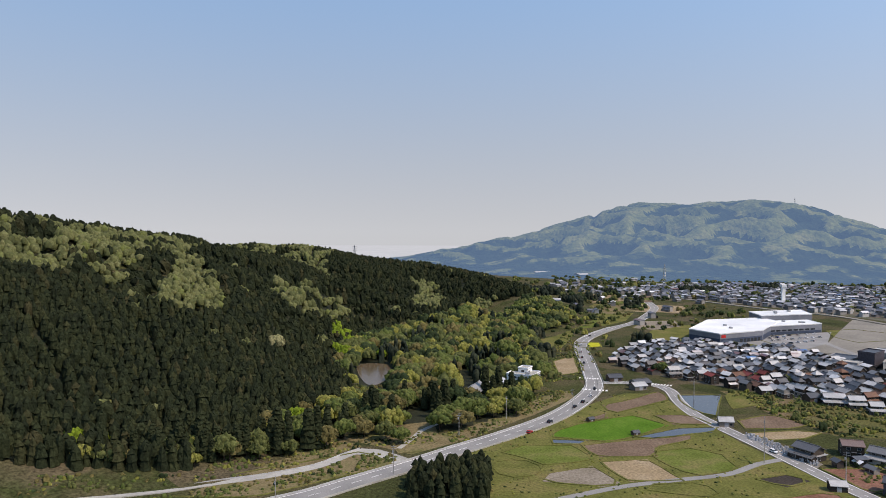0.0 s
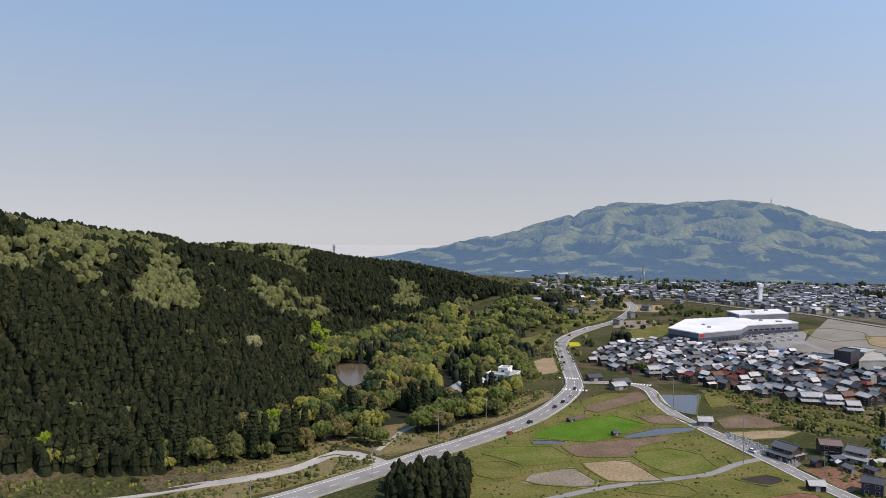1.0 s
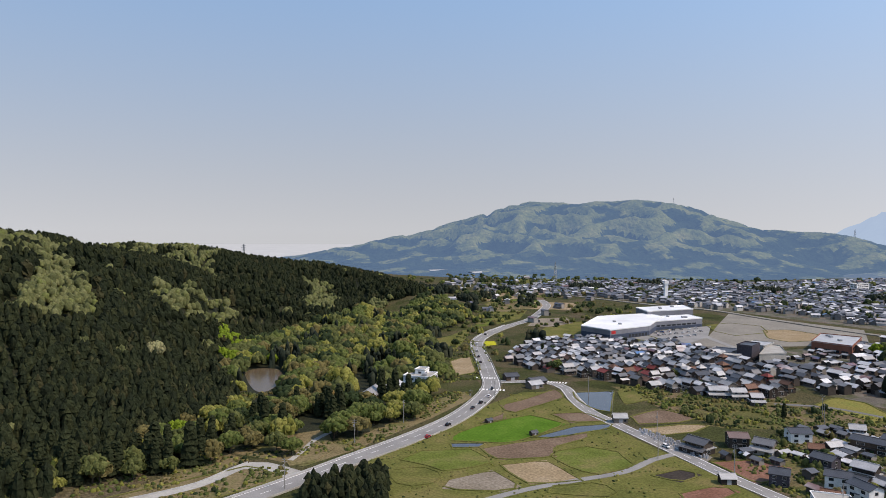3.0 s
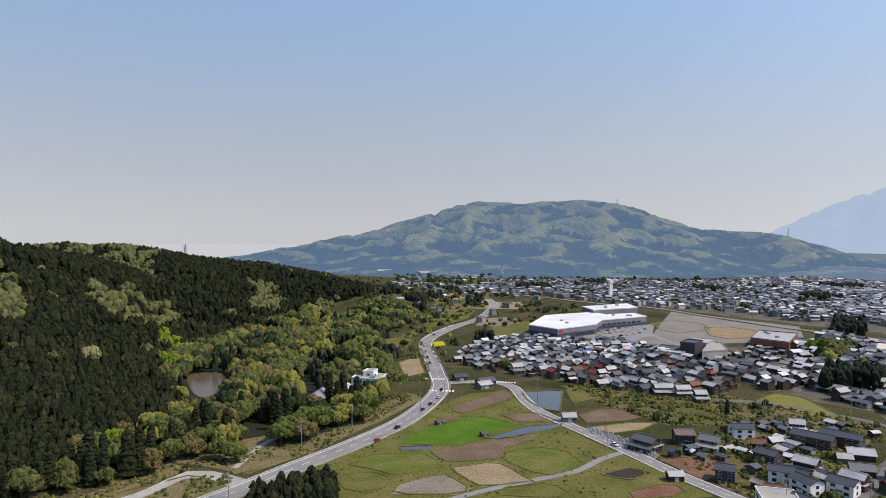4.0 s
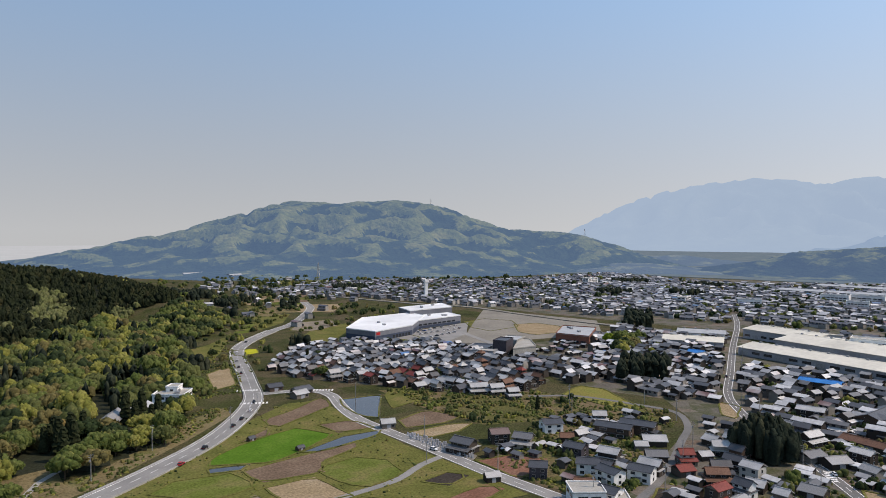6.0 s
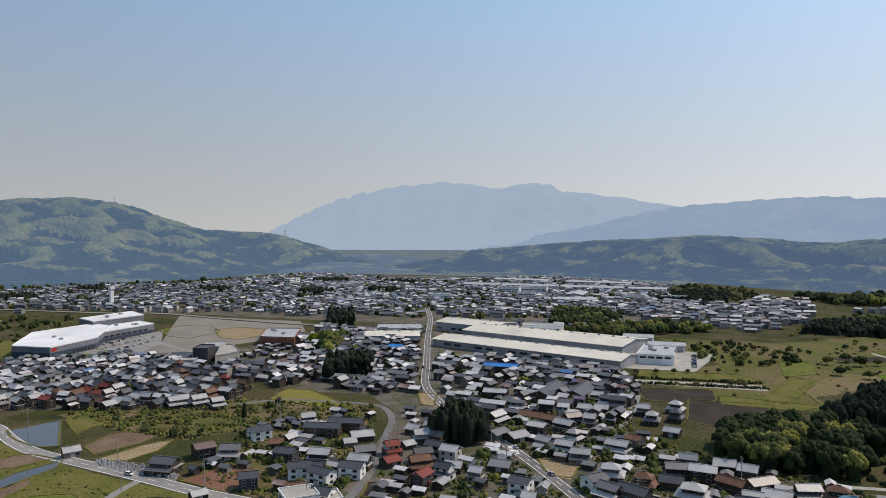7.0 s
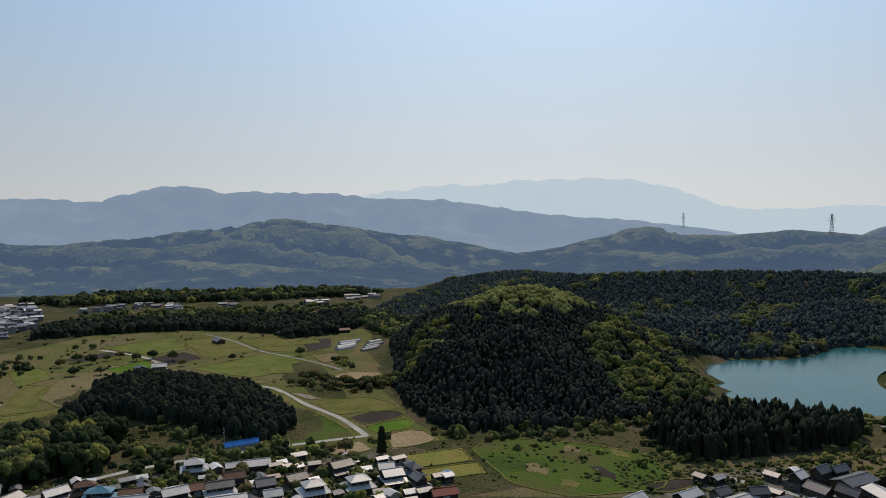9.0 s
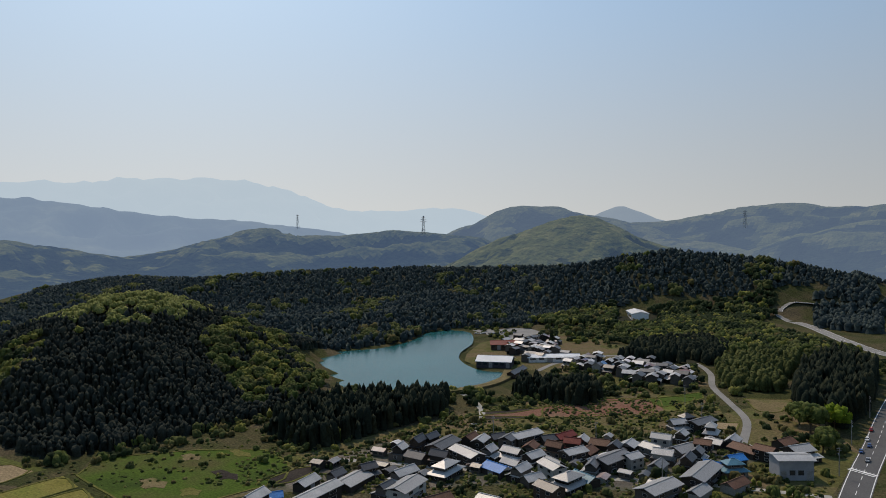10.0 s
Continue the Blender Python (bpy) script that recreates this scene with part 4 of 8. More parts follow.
PALE_AREAS = [[(-201, 473), (-194, 502), (-220, 592), (-212, 609), (-185, 582), (-165, 533), (-145, 479), (-156, 459), (-173, 447), (-187, 448)], [(-153, 617), (-153, 657), (-137, 654), (-120, 673), (-106, 717), (-88, 714), (-99, 640), (-109, 614), (-118, 585), (-121, 557)],
              [(-295, 440), (-300, 520), (-290, 564), (-275, 600), (-258, 662), (-225, 660), (-218, 588), (-228, 548), (-216, 482), (-214, 463), (-229, 459), (-228, 423), (-250, 405)],
              [(-300, 990), (-150, 1000), (-150, 890), (-290, 930)], [(-46, 1003), (1, 963), (-5, 778), (-28, 747)], [(-16, 720), (7, 761), (30, 724), (41, 636), (16, 613)], [(36, 885), (71, 888), (89, 790), (84, 701), (55, 688), (40, 762)]]
PARK = [(-88, 335), (-66, 325), (-45, 345), (-20, 350), (-5, 352), (14, 358), (30, 377), (46, 388), (56, 435), (66, 459), (74, 525), (80, 600), (80, 662), (74, 739), (60, 790), (30, 800), (-40, 700), (-80, 610), (-78, 520), (-56, 440), (-60, 400)]
POND_CLEAR = [(-66, 519), (-64, 534), (-52, 540), (-39, 534), (-34, 512), (-33, 480), (-32, 445), (-32, 416), (-46, 412), (-53, 440), (-62, 493)]

CLEARING = [(-25, 365), (-5, 373), (-1, 342), (-10, 322), (-20, 319), (-25, 336)]


def sizes(x, y, seed, r0, r1, h0, h1, sink=1.0):
    rng = np.random.RandomState(seed)
    return np.c_[x, y, land(x, y) - sink, rng.uniform(r0, r1, len(x)), rng.uniform(h0, h1, len(x))]


def in_any(x, y, polys):
    m = np.zeros(len(x), bool)
    for p in polys:
        m |= inside(x, y, p)
    return m


ROAD_LINES = [MAIN, SIDE, STREET, LANE, ROAD_S, HIGHWAY, LAKE_ROAD, FARM_A, FARM_B, FARM_C, HILL_PATH]


def off_roads(x, y, gap):
    m = np.ones(len(x), bool)
    for r in ROAD_LINES:
        m &= line_distance(x, y, r) > gap
    return m


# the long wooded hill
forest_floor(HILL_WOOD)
x, y = scatter(HILL_WOOD, 4.0, 1)
dist = np.hypot(x, y)
keep = (dist < 480) | (np.random.RandomState(2).rand(len(x)) < 0.48)
x, y = x[keep], y[keep]
P = sizes(x, y, 5, 2.2, 3.1, 9, 12.5)
P[:, 3] *= np.where(np.hypot(x, y) < 480, 1.0, 1.3)
dist = np.hypot(x, y)
pale = (in_any(x, y, PALE_AREAS[:2]) & (waves(x, y, 45, 9) > -0.8)) | (in_any(x, y, PALE_AREAS[2:]) & (waves(x, y, 60, 9) + 0.5 * waves(x, y, 25, 8) > -0.55)) | (np.random.RandomState(6).rand(len(x)) < 0.012)
gully = (line_distance(x, y, [(-226, 365), (-207, 360), (-183, 338), (-165, 312)]) < 1.9) | (line_distance(x, y, [(-190, 418), (-176, 414), (-160, 392), (-142, 360)]) < 1.9)
k = (dist < 480) & ~pale & ~gully
plant("cedar_forest", P[k], CONES_NEAR, CEDAR, "dense dark green cedar plantation on the hillside", seed=1)
k = (dist >= 480) & ~pale
plant("cedar_forest", P[k], CONES_FAR, CEDAR, "dark green cedar plantation along the ridge", seed=2)
k = np.where(pale)[0][::2]
Q = P[k] * (1, 1, 1, 1.35, 0.95)
plant("broadleaf_wood", Q, CROWNS_MID, LEAF_PALE, "pale spring green broadleaf trees among the cedars", seed=3)

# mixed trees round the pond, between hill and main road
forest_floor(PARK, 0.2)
x, y = scatter(PARK, 9.8, 7)
m = off_roads(x, y, 11) & ~inside(x, y, POND_CLEAR) & ~inside(x, y, CLEARING) & (line_distance(x, y, [(18, 428), (34, 448), (60, 475)]) > 15) & (line_distance(x, y, [(-10, 372), (-20, 380)]) > 9)
x, y = x[m], y[m]
pick = np.random.RandomState(8).rand(len(x))
tall = (waves(x, y, 60, 4) > 0.55)
PARK_TREES = sizes(x, y, 9, 4.8, 9.4, 8.5, 14.5, 0.6)
far = y > 430
k = far & ~tall
plant_mixed("broadleaf_wood", PARK_TREES[k], CROWNS_NEAR, "mixed spring trees in green and ochre round the pond", (30, 22, 20, 11, 17), seed=4)
k = far & tall
plant("cedar_grove", sizes(x[k], y[k], 10, 2.4, 3.2, 12, 17), CONES_NEAR, CEDAR_DARK, "dark cedars standing among the broadleaf trees", seed=5)
NEAR_PARK = [(a, b, t) for a, b, t, f in zip(x, y, tall, far) if not f]

# knoll beside the reservoir
KNOLL = [(462, -82), (407, -75), (372, -78), (347, -82), (339, -94), (334, -110), (330, -134), (328, -161), (330, -184), (340, -213), (347, -250), (366, -262), (400, -272), (425, -283), (455, -322), (470, -345), (540, -345), (640, -300), (650, -128), (587, -112), (510, -97)]
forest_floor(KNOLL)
x, y = scatter(KNOLL, 2.9, 11, 0.7)
h = land(x, y)
leafy = (h > 40) & (waves(x, y, 30, 5) + (h - 43) / 7 > 0.0) | inside(x, y, [(500, -60), (500, -160), (470, -150), (440, -100), (440, -60)]) & (waves(x, y, 40, 2) > -0.2) | inside(x, y, [(440, -215), (470, -260), (450, -300), (400, -300), (350, -280), (335, -230), (350, -195), (400, -200)]) & (waves(x, y, 25, 2) > -0.4)
thin = np.random.RandomState(4).rand(len(x)) < 0.3
plant("cedar_forest", sizes(x[~leafy], y[~leafy], 12, 1.3, 2.7, 5.4, 9.2), CONES_NEAR, CEDAR_KNOLL, "very dark conifers covering the knoll by the lake", seed=6)
plant_mixed("broadleaf_wood", sizes(x[thin & leafy & (h <= 40)], y[thin & leafy & (h <= 40)], 13, 3.0, 4.8, 7, 10.5), CROWNS_NEAR, "yellow-green spring trees on the flank of the knoll", (25, 32, 30, 3, 10), seed=7)
plant("broadleaf_wood", sizes(x[thin & leafy & (h > 40)], y[thin & leafy & (h > 40)], 14, 3.0, 4.6, 7, 10), CROWNS_NEAR, LEAF_CREST, "pale yellow-green trees on the crest of the knoll", seed=19)

# woods behind and beside the reservoir
BACK_WOOD = [(470, -530), (480, -480), (456, -440), (462, -400), (468, -330), (520, -330), (700, -190), (880, -158), (990, -210), (1090, -270), (1300, -400), (1300, -700), (900, -1000), (300, -1010), (120, -1000), (200, -910), (290, -820), (370, -770), (440, -690), (425, -590)]
forest_floor(BACK_WOOD)
x, y = scatter(BACK_WOOD, 5.7, 14, 0.75)
m = off_roads(x, y, 14)
x, y = x[m], y[m]
leafy = (0.7 * waves(x, y, 150, 12) + 0.6 * waves(x, y, 34, 13) + 0.25 * np.random.RandomState(15).normal(size=len(x)) > 0.95)
plant("cedar_forest", sizes(x[~leafy], y[~leafy], 15, 1.9, 3.9, 5, 10), CONES_FAR, HAZED_CEDAR, "dark conifer forest behind the reservoir", seed=8)
plant_mixed("broadleaf_wood", sizes(x[leafy], y[leafy], 16, 4, 6, 8, 11), CROWNS_FAR, "spring green trees scattered in the dark forest", (66, 8, 4, 8, 14), seed=9)

# groves standing on the valley floor
GROVES = [
    ([(430, 116), (425, 88), (383, 50), (352, 12), (375, -8), (401, -4), (483, 15), (505, 55), (500, 100)], 3.6, 1.9, 3.6, 7.5, 11.0, CEDAR_DARK, DOMES, "dark rounded conifer grove on a low mound"),
    ([(318, 130), (322, 99), (336, 83), (385, 80), (400, 100), (385, 135), (350, 145)], 7.4, 5.0, 7.0, 12, 16, "evergreen", CROWNS_NEAR, "broad evergreen grove with yellow-green tops"),
    ([(278, -166), (258, -172), (258, -223), (255, -261), (275, -285), (300, -262), (325, -232), (320, -200), (300, -175)], 3.5, 1.7, 3.0, 8.5, 16, CEDAR_DARK, CONES_NEAR, "row of dark cedars below the reservoir dam"),
    ([(252, -318), (202, -325), (205, -350), (225, -370), (262, -342)], 3.5, 1.7, 3.0, 7, 14, CEDAR_DARK, CONES_NEAR, "dark cedars beside the reservoir houses"),
    ([(-14, 262), (-12, 283), (-4, 296), (19, 298), (21, 284), (17, 262)], 3.5, 1.9, 2.7, 7.5, 10.5, CEDAR, CONES_NEAR, "clump of cedars beside the main road"),
    ([(100, -375), (76, -365), (76, -420), (90, -520), (130, -565), (126, -470), (116, -420)], 4.6, 2.4, 3.6, 14, 20, CEDAR_DARK, CONES_NEAR, "dark tall trees beside the road"),
    ([(163, -419), (127, -429), (138, -497), (150, -560), (185, -545), (190, -500)], 4.6, 2.4, 3.6, 8, 11, LEAF_MIX[0], DOMES, "yellowish bamboo grove"),
    ([(776, 199), (798, 107), (795, 45), (769, 9), (742, -26), (696, -41), (715, -85), (759, -121), (880, -156), (862, -82), (876, -40), (850, 13), (872, 40), (878, 110), (862, 204)], 6.5, 3.6, 5.4, 8, 12, CEDAR_DARK, CONES_FAR, "dark tree belt across the valley"),
    ([(1110, 240), (1180, 300), (1270, 200), (1260, -200), (1140, -240), (1105, -100), (1115, 100)], 13, 5, 8, 8, 13, "evergreen", CROWNS_MID, "woods and hedges at the foot of the hills"),
    ([(880, 200), (985, 180), (1000, 60), (1000, -60), (1010, -170), (890, -160), (885, 0)], 15, 3, 6, 5, 9, LEAF, CROWNS_MID, "scattered garden trees between belt and village"),
    ([(759, -121), (880, -156), (880, -170), (700, -198), (650, -142), (690, -130)], 7, 3, 5, 7, 11, "evergreen", CROWNS_FAR, "dark and fresh green trees behind the knoll"),
    ([(327, 399), (338, 387), (351, 380), (389, 416), (378, 430), (366, 437)], 5.0, 2.6, 4.0, 9, 17, CEDAR_DARK, CONES_NEAR, "shrine conifers between town roofs"),
    ([(110, -560), (150, -575), (215, -525), (290, -560), (345, -620), (330, -700), (290, -740), (230, -720), (205, -690), (160, -640), (125, -620)], 6.5, 3.0, 5.0, 7, 11, LEAF, CROWNS_MID, "scrubby trees between hamlet and bypass"),
    ([(395, -600), (440, -600), (440, -690), (400, -740), (385, -700), (370, -640)], 7, 3.5, 5.5, 8, 12, LEAF, CROWNS_MID, "trees beside the white hall"),
    ([(60, 790), (95, 700), (115, 720), (150, 790), (130, 880), (100, 880)], 8, 3.5, 5.5, 7, 11, LEAF, CROWNS_MID, "trees at the end of the ridge"),
    ([(255, -465), (190, -497), (205, -560), (240, -596), (276, -544)], 4.4, 2.4, 3.3, 9, 12, CEDAR_DARK, DOMES, "dark plantation behind the hamlet"),
    ([(512, 604), (537, 590), (604, 659), (580, 675)], 6.0, 3.0, 5.0, 9, 14, CEDAR_DARK, CONES_NEAR, "dark garden conifers before the far roofs"),
    ([(394, 479), (404, 464), (460, 521), (451, 542)], 8.0, 5.0, 7.0, 11, 15, LEAF_MIX[1], CROWNS_NEAR, "big fresh green trees beside the yard"),
    ([(-98, 640), (-72, 640), (-64, 600), (-66, 550), (-78, 530), (-90, 570)], 8.5, 4.2, 6.0, 10, 13, LEAF_LIME, CROWNS_NEAR, "bright lime green trees beyond the pond"),
    ([(-18, 445), (-2, 449), (2, 406), (-15, 402)], 3.6, 1.8, 2.6, 6, 8.5, LEAF_MIX[3], DOMES, "brownish bamboo stand by the pond"),
    ([(156, 1190), (186, 1166), (190, 1120), (150, 1110)], 7, 3, 5, 9, 14, CEDAR_DARK, CONES_FAR, "dark cedars beside far fields"),
    ([(170, 960), (195, 1000), (180, 930)], 7, 3, 5, 9, 14, CEDAR_DARK, CONES_FAR, "dark cedars beside far fields"),
    ([(186, -751), (215, -850), (190, -980), (150, -880), (127, -736)], 6.5, 3.2, 4.6, 9, 12, HAZED_CEDAR, CONES_FAR, "dark wood beside the bypass"),
    ([(367, -632), (400, -700), (376, -730), (310, -790), (262, -850), (240, -800), (250, -720), (256, -641)], 7.0, 3.4, 5.2, 7, 10, "evergreen", CROWNS_FAR, "olive scrub wood on the slope"),
    ([(630, 400), (760, 330), (740, 270), (640, 330)], 10, 4, 6, 7, 11, LEAF, CROWNS_MID, "trees behind the factory"),
]
for gx, gy, gr in ((171, 970, 14), (219, 1051, 12), (161, 854, 10), (252, 949, 10), (276, 1012, 13), (131, 1000, 18), (264, 1141, 14), (180, 645, 8), (88, 668, 9), (80, 572, 11), (768, 912, 26), (860, 850, 24), (953, 1080, 34), (1017, 950, 22), (420, 1180, 30), (560, 1240, 26), (690, 1080, 24)):
    GROVES.append(([(gx + gr * math.cos(k * 0.785), gy + gr * 1.3 * math.sin(k * 0.785)) for k in range(8)], 6.5, 2.8, 4.4, 8, 13, CEDAR_DARK, CONES_FAR, "dark clump of cedars in the open valley"))
GROVES.append(([(668, 424), (681, 368), (745, 380), (814, 428), (781, 484), (720, 450)], 8, 3.5, 5.5, 8, 12, "evergreen", CROWNS_FAR, "dark garden wood behind the factory"))
GROVES.append(([(992, 440), (984, 345), (1060, 360), (1154, 383), (1160, 440), (1080, 450)], 8.5, 3.5, 5.5, 8, 12, CEDAR_DARK, CONES_FAR, "dark wood beside the far warehouses"))
for i, (poly, step, r0, r1, h0, h1, mat, shapes, label) in enumerate(GROVES):
    x, y = scatter(poly, step, 40 + i, 0.6)
    m = off_roads(x, y, 6) & (line_distance(x, y, [(365, -716), (338, -660)]) > 24)
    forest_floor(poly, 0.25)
    P = sizes(x[m], y[m], 60 + i, r0, r1, h0, h1, 0.6)
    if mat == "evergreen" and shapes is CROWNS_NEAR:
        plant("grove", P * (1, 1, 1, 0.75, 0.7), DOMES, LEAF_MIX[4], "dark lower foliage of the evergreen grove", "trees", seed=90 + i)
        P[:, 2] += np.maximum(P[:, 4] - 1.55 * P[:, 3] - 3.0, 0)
    if mat == "evergreen":
        plant_mixed("grove", P, shapes, label, (9, 4, 11, 0, 76), 70 + i, "trees")
    elif mat is LEAF:
        plant_mixed("grove", P, shapes, label, (25, 25, 15, 5, 30), 70 + i, "trees")
    else:
        plant("grove", P, shapes, mat, label, "trees", seed=70 + i)

# half-bare trees round the sports ground, bushes by the greenhouses
x, y = scatter([(484, -16), (466, -30), (452, -45), (446, -60), (458, -76), (486, -88), (482, -72), (468, -60), (464, -48), (474, -34), (490, -22)], 5.6, 131, 0.7)
plant_mixed("tree_row", sizes(x, y, 132, 1.8, 3.6, 4.5, 8.0), CROWNS_NEAR, "half-bare brownish trees round the sports ground", (22, 4, 3, 50, 21), 133, "trees")
x, y = scatter([(578, -54), (566, -72), (532, -70), (534, -64)], 6.0, 134, 0.6)
plant_mixed("tree_row", sizes(x, y, 135, 2.0, 3.6, 3.5, 6.0), CROWNS_NEAR, "yellow-green bushes beside the greenhouses", (20, 20, 45, 5, 10), 136, "trees")

# old evergreens standing as one dark dome between the houses
x, y = scatter([(265, 246), (270, 236), (280, 232), (290, 236), (294, 246), (289, 256), (278, 260), (268, 256)], 3.1, 131, 0.6)
dome = np.clip(1 - (np.hypot(x - 279, y - 246) / 18) ** 2, 0.05, 1)
rg = np.random.RandomState(132)
plant("grove", np.c_[x, y, land(x, y) - 0.6, rg.uniform(1.9, 3.3, len(x)), 7 + 14 * dome * rg.uniform(0.85, 1.05, len(x))], DOMES, CEDAR_DARK, "tall black-green grove between the houses", "trees", seed=133)

# ---------------------------------------------------------------- fields
FIELDS = []
FIELDS += [
    (F_YELLOW, [(120, 640), (141, 644), (138, 619), (117, 613)], "yellow rape blossom field"),
]
FIELDS += [
    (F_REED, [(-147, 267), (-100, 282), (-55, 310), (-37, 322), (-20, 305), (-42, 288), (-71, 266)], "dry grass bank below the hillside path"),
    (F_OLIVE, [(87, 701), (138, 842), (139, 743), (108, 631), (77, 548)], "rough green field near the bend"),
    (F_TAN, [(85, 548), (105, 574), (97, 505), (81, 495)], "bare sandy slope beside the road"),
]
FIELDS += [
    (F_AMBER, [(312, -45), (315, -79), (296, -78), (294, -47)], "amber stubble paddy"),
    (F_AMBER, [(291, -46), (293, -78), (278, -77), (276, -49)], "amber stubble paddy"),
]
FIELDS += [
    (F_WET, [(311, -83), (327, -100), (304, -135), (278, -158), (252, -152), (236, -137), (241, -98), (262, -82)], "wet green meadow below the wood"),
]
FIELDS += [
    (F_OLIVE, [(502, 250), (529, 185), (511, 162), (473, 238)], "lawn park with small trees by the factory"),
    (F_DARK, [(433, 188), (451, 142), (418, 144), (379, 152), (384, 171)], "dark soil plots behind houses"),
    (F_OLIVE, [(455, 176), (465, 120), (445, 127), (432, 168)], "grassy field edge"),
    (F_RED, [(220, -318), (183, -367), (171, -349), (167, -326), (190, -312)], "orange bare soil field"),
    (F_GRASS, [(183, -378), (163, -387), (155, -356), (166, -335)], "green garden field"),
]
FIELDS += [
    (F_DARK, [(243, -277), (221, -308), (209, -289), (229, -265)], "dark vegetable field"),
    (F_DARK, [(243, -133), (245, -155), (236, -157), (232, -133)], "dark garden plot"),
    (F_DARK, [(207, 238), (225, 220), (209, 209), (193, 228)], "dark kitchen garden"),
    (F_TAN, [(277, 200), (286, 182), (262, 175), (262, 186)], "bare building plot"),
]
FIELDS += [
    (F_TAN, [(343, 328), (347, 316), (321, 297), (321, 308)], "dry plot near the houses"),
]
FIELDS += [
    (F_DARK, [(443, 226), (468, 185), (436, 172), (424, 185), (413, 208)], "dark bare soil behind the houses"),
    (F_REED, [(200, 963), (261, 982), (250, 901), (190, 886)], "dry tan field beside the far road"),
    (F_GRASS, [(130, 796), (178, 808), (155, 740), (124, 733)], "green field near the bend"),
    (F_GREY, [(196, 739), (224, 797), (261, 804), (253, 754), (214, 724)], "grey empty lot behind the store"),
    (F_TAN, [(200, 1119), (270, 1169), (268, 1028), (200, 998)], "tan far field"),
    (F_OLIVE, [(370, 1614), (461, 1489), (465, 1313), (325, 1185)], "brownish green far fields"),
    (F_OLIVE, [(261, 655), (292, 671), (295, 640), (268, 612)], "grassy verge by the store"),
    (F_OLIVE, [(388, 722), (422, 735), (441, 707), (421, 662), (376, 646), (372, 676)], "grassy strip in the gravel yard"),
    (F_TAN, [(425, 678), (453, 677), (462, 645), (439, 608), (403, 604), (398, 627)], "sandy ground of the gravel yard"),
    (F_RED, [(240, -268), (226, -290), (211, -345), (178, -370), (160, -339), (196, -300)], "orange brown weedy field"),
    (F_TAN, [(136, -338), (122, -346), (118, -331), (128, -327)], "bare tan plot by the lane"),
    (F_WET, [(185, -365), (176, -378), (165, -405), (158, -387), (168, -351)], "fresh green garden strip"),
    (F_REED, [(139, -402), (116, -418), (112, -380), (123, -377)], "weedy plot below the bamboo"),
]
FIELDS += [
    (F_BRIGHT, [(70, 369), (91, 382), (104, 387), (117, 367), (93, 347), (80, 338), (53, 346), (56, 355)], "bright green young crop field"),
    (WATER_PADDY, [(94, 346), (118, 362), (142, 365), (134, 354), (124, 352), (104, 343)], "flooded dark blue rice paddy"),
    (WATER_PADDY, [(52, 342), (70, 340), (65, 334), (52, 335)], "small flooded grey paddy"),
    (F_SOIL, [(77, 380), (90, 393), (89, 381), (72, 373)], "bare brown soil field"),
    (F_SOIL, [(97, 393), (134, 423), (137, 439), (135, 446), (107, 420), (92, 410), (92, 397)], "bare brown tilled field"),
    (F_SOIL, [(115, 388), (134, 389), (140, 370), (120, 369)], "bare brown field beside the road"),
    (WATER_PADDY, [(144, 436), (171, 437), (149, 387), (142, 394), (140, 417)], "flooded blue grey paddy by the houses"),
    (F_SOIL, [(65, 332), (79, 337), (122, 350), (120, 342), (98, 329), (96, 316), (70, 315), (66, 324)], "pinkish brown ploughed field"),
    (F_GRASS, [(27, 321), (38, 333), (61, 332), (67, 313), (57, 307), (44, 304), (36, 314)], "grassy paddy with dry patches"),
    (F_OLIVE, [(23, 308), (34, 313), (44, 300), (38, 291), (26, 288), (21, 296)], "olive green fallow paddy"),
    (F_GREY, [(44, 294), (64, 303), (71, 282), (63, 278), (40, 284)], "grey brown dry paddy"),
    (F_TAN, [(69, 309), (90, 312), (97, 286), (75, 284), (70, 298)], "tan dry paddy with green edges"),
    (F_GRASS, [(99, 324), (115, 329), (126, 318), (125, 299), (106, 291), (99, 298), (93, 317)], "mown green meadow"),
    (F_OLIVE, [(84, 281), (103, 283), (107, 273), (103, 267), (79, 274)], "olive stubble field"),
    (F_SOIL, [(156, 377), (179, 390), (191, 369), (178, 362), (154, 361)], "brown tilled field"),
    (F_TAN, [(152, 354), (176, 358), (190, 355), (175, 344), (156, 341)], "tan dry field"),
    (F_OLIVE, [(172, 433), (184, 449), (208, 434), (191, 416), (164, 402)], "short grass between shed and houses"),
    (F_RED, [(160, 300), (179, 300), (190, 288), (176, 276), (164, 272)], "reddish bare plot"),
    (F_DARK, [(127, 287), (142, 293), (148, 285), (135, 278)], "dark vegetable plot"),
    (F_RED, [(129, 267), (149, 273), (153, 265), (140, 258), (126, 261)], "red brown bare plot"),
    (F_AMBER, [(272, 387), (297, 402), (305, 387), (297, 359), (292, 339), (278, 346)], "yellowish stubble plot among houses"),
]
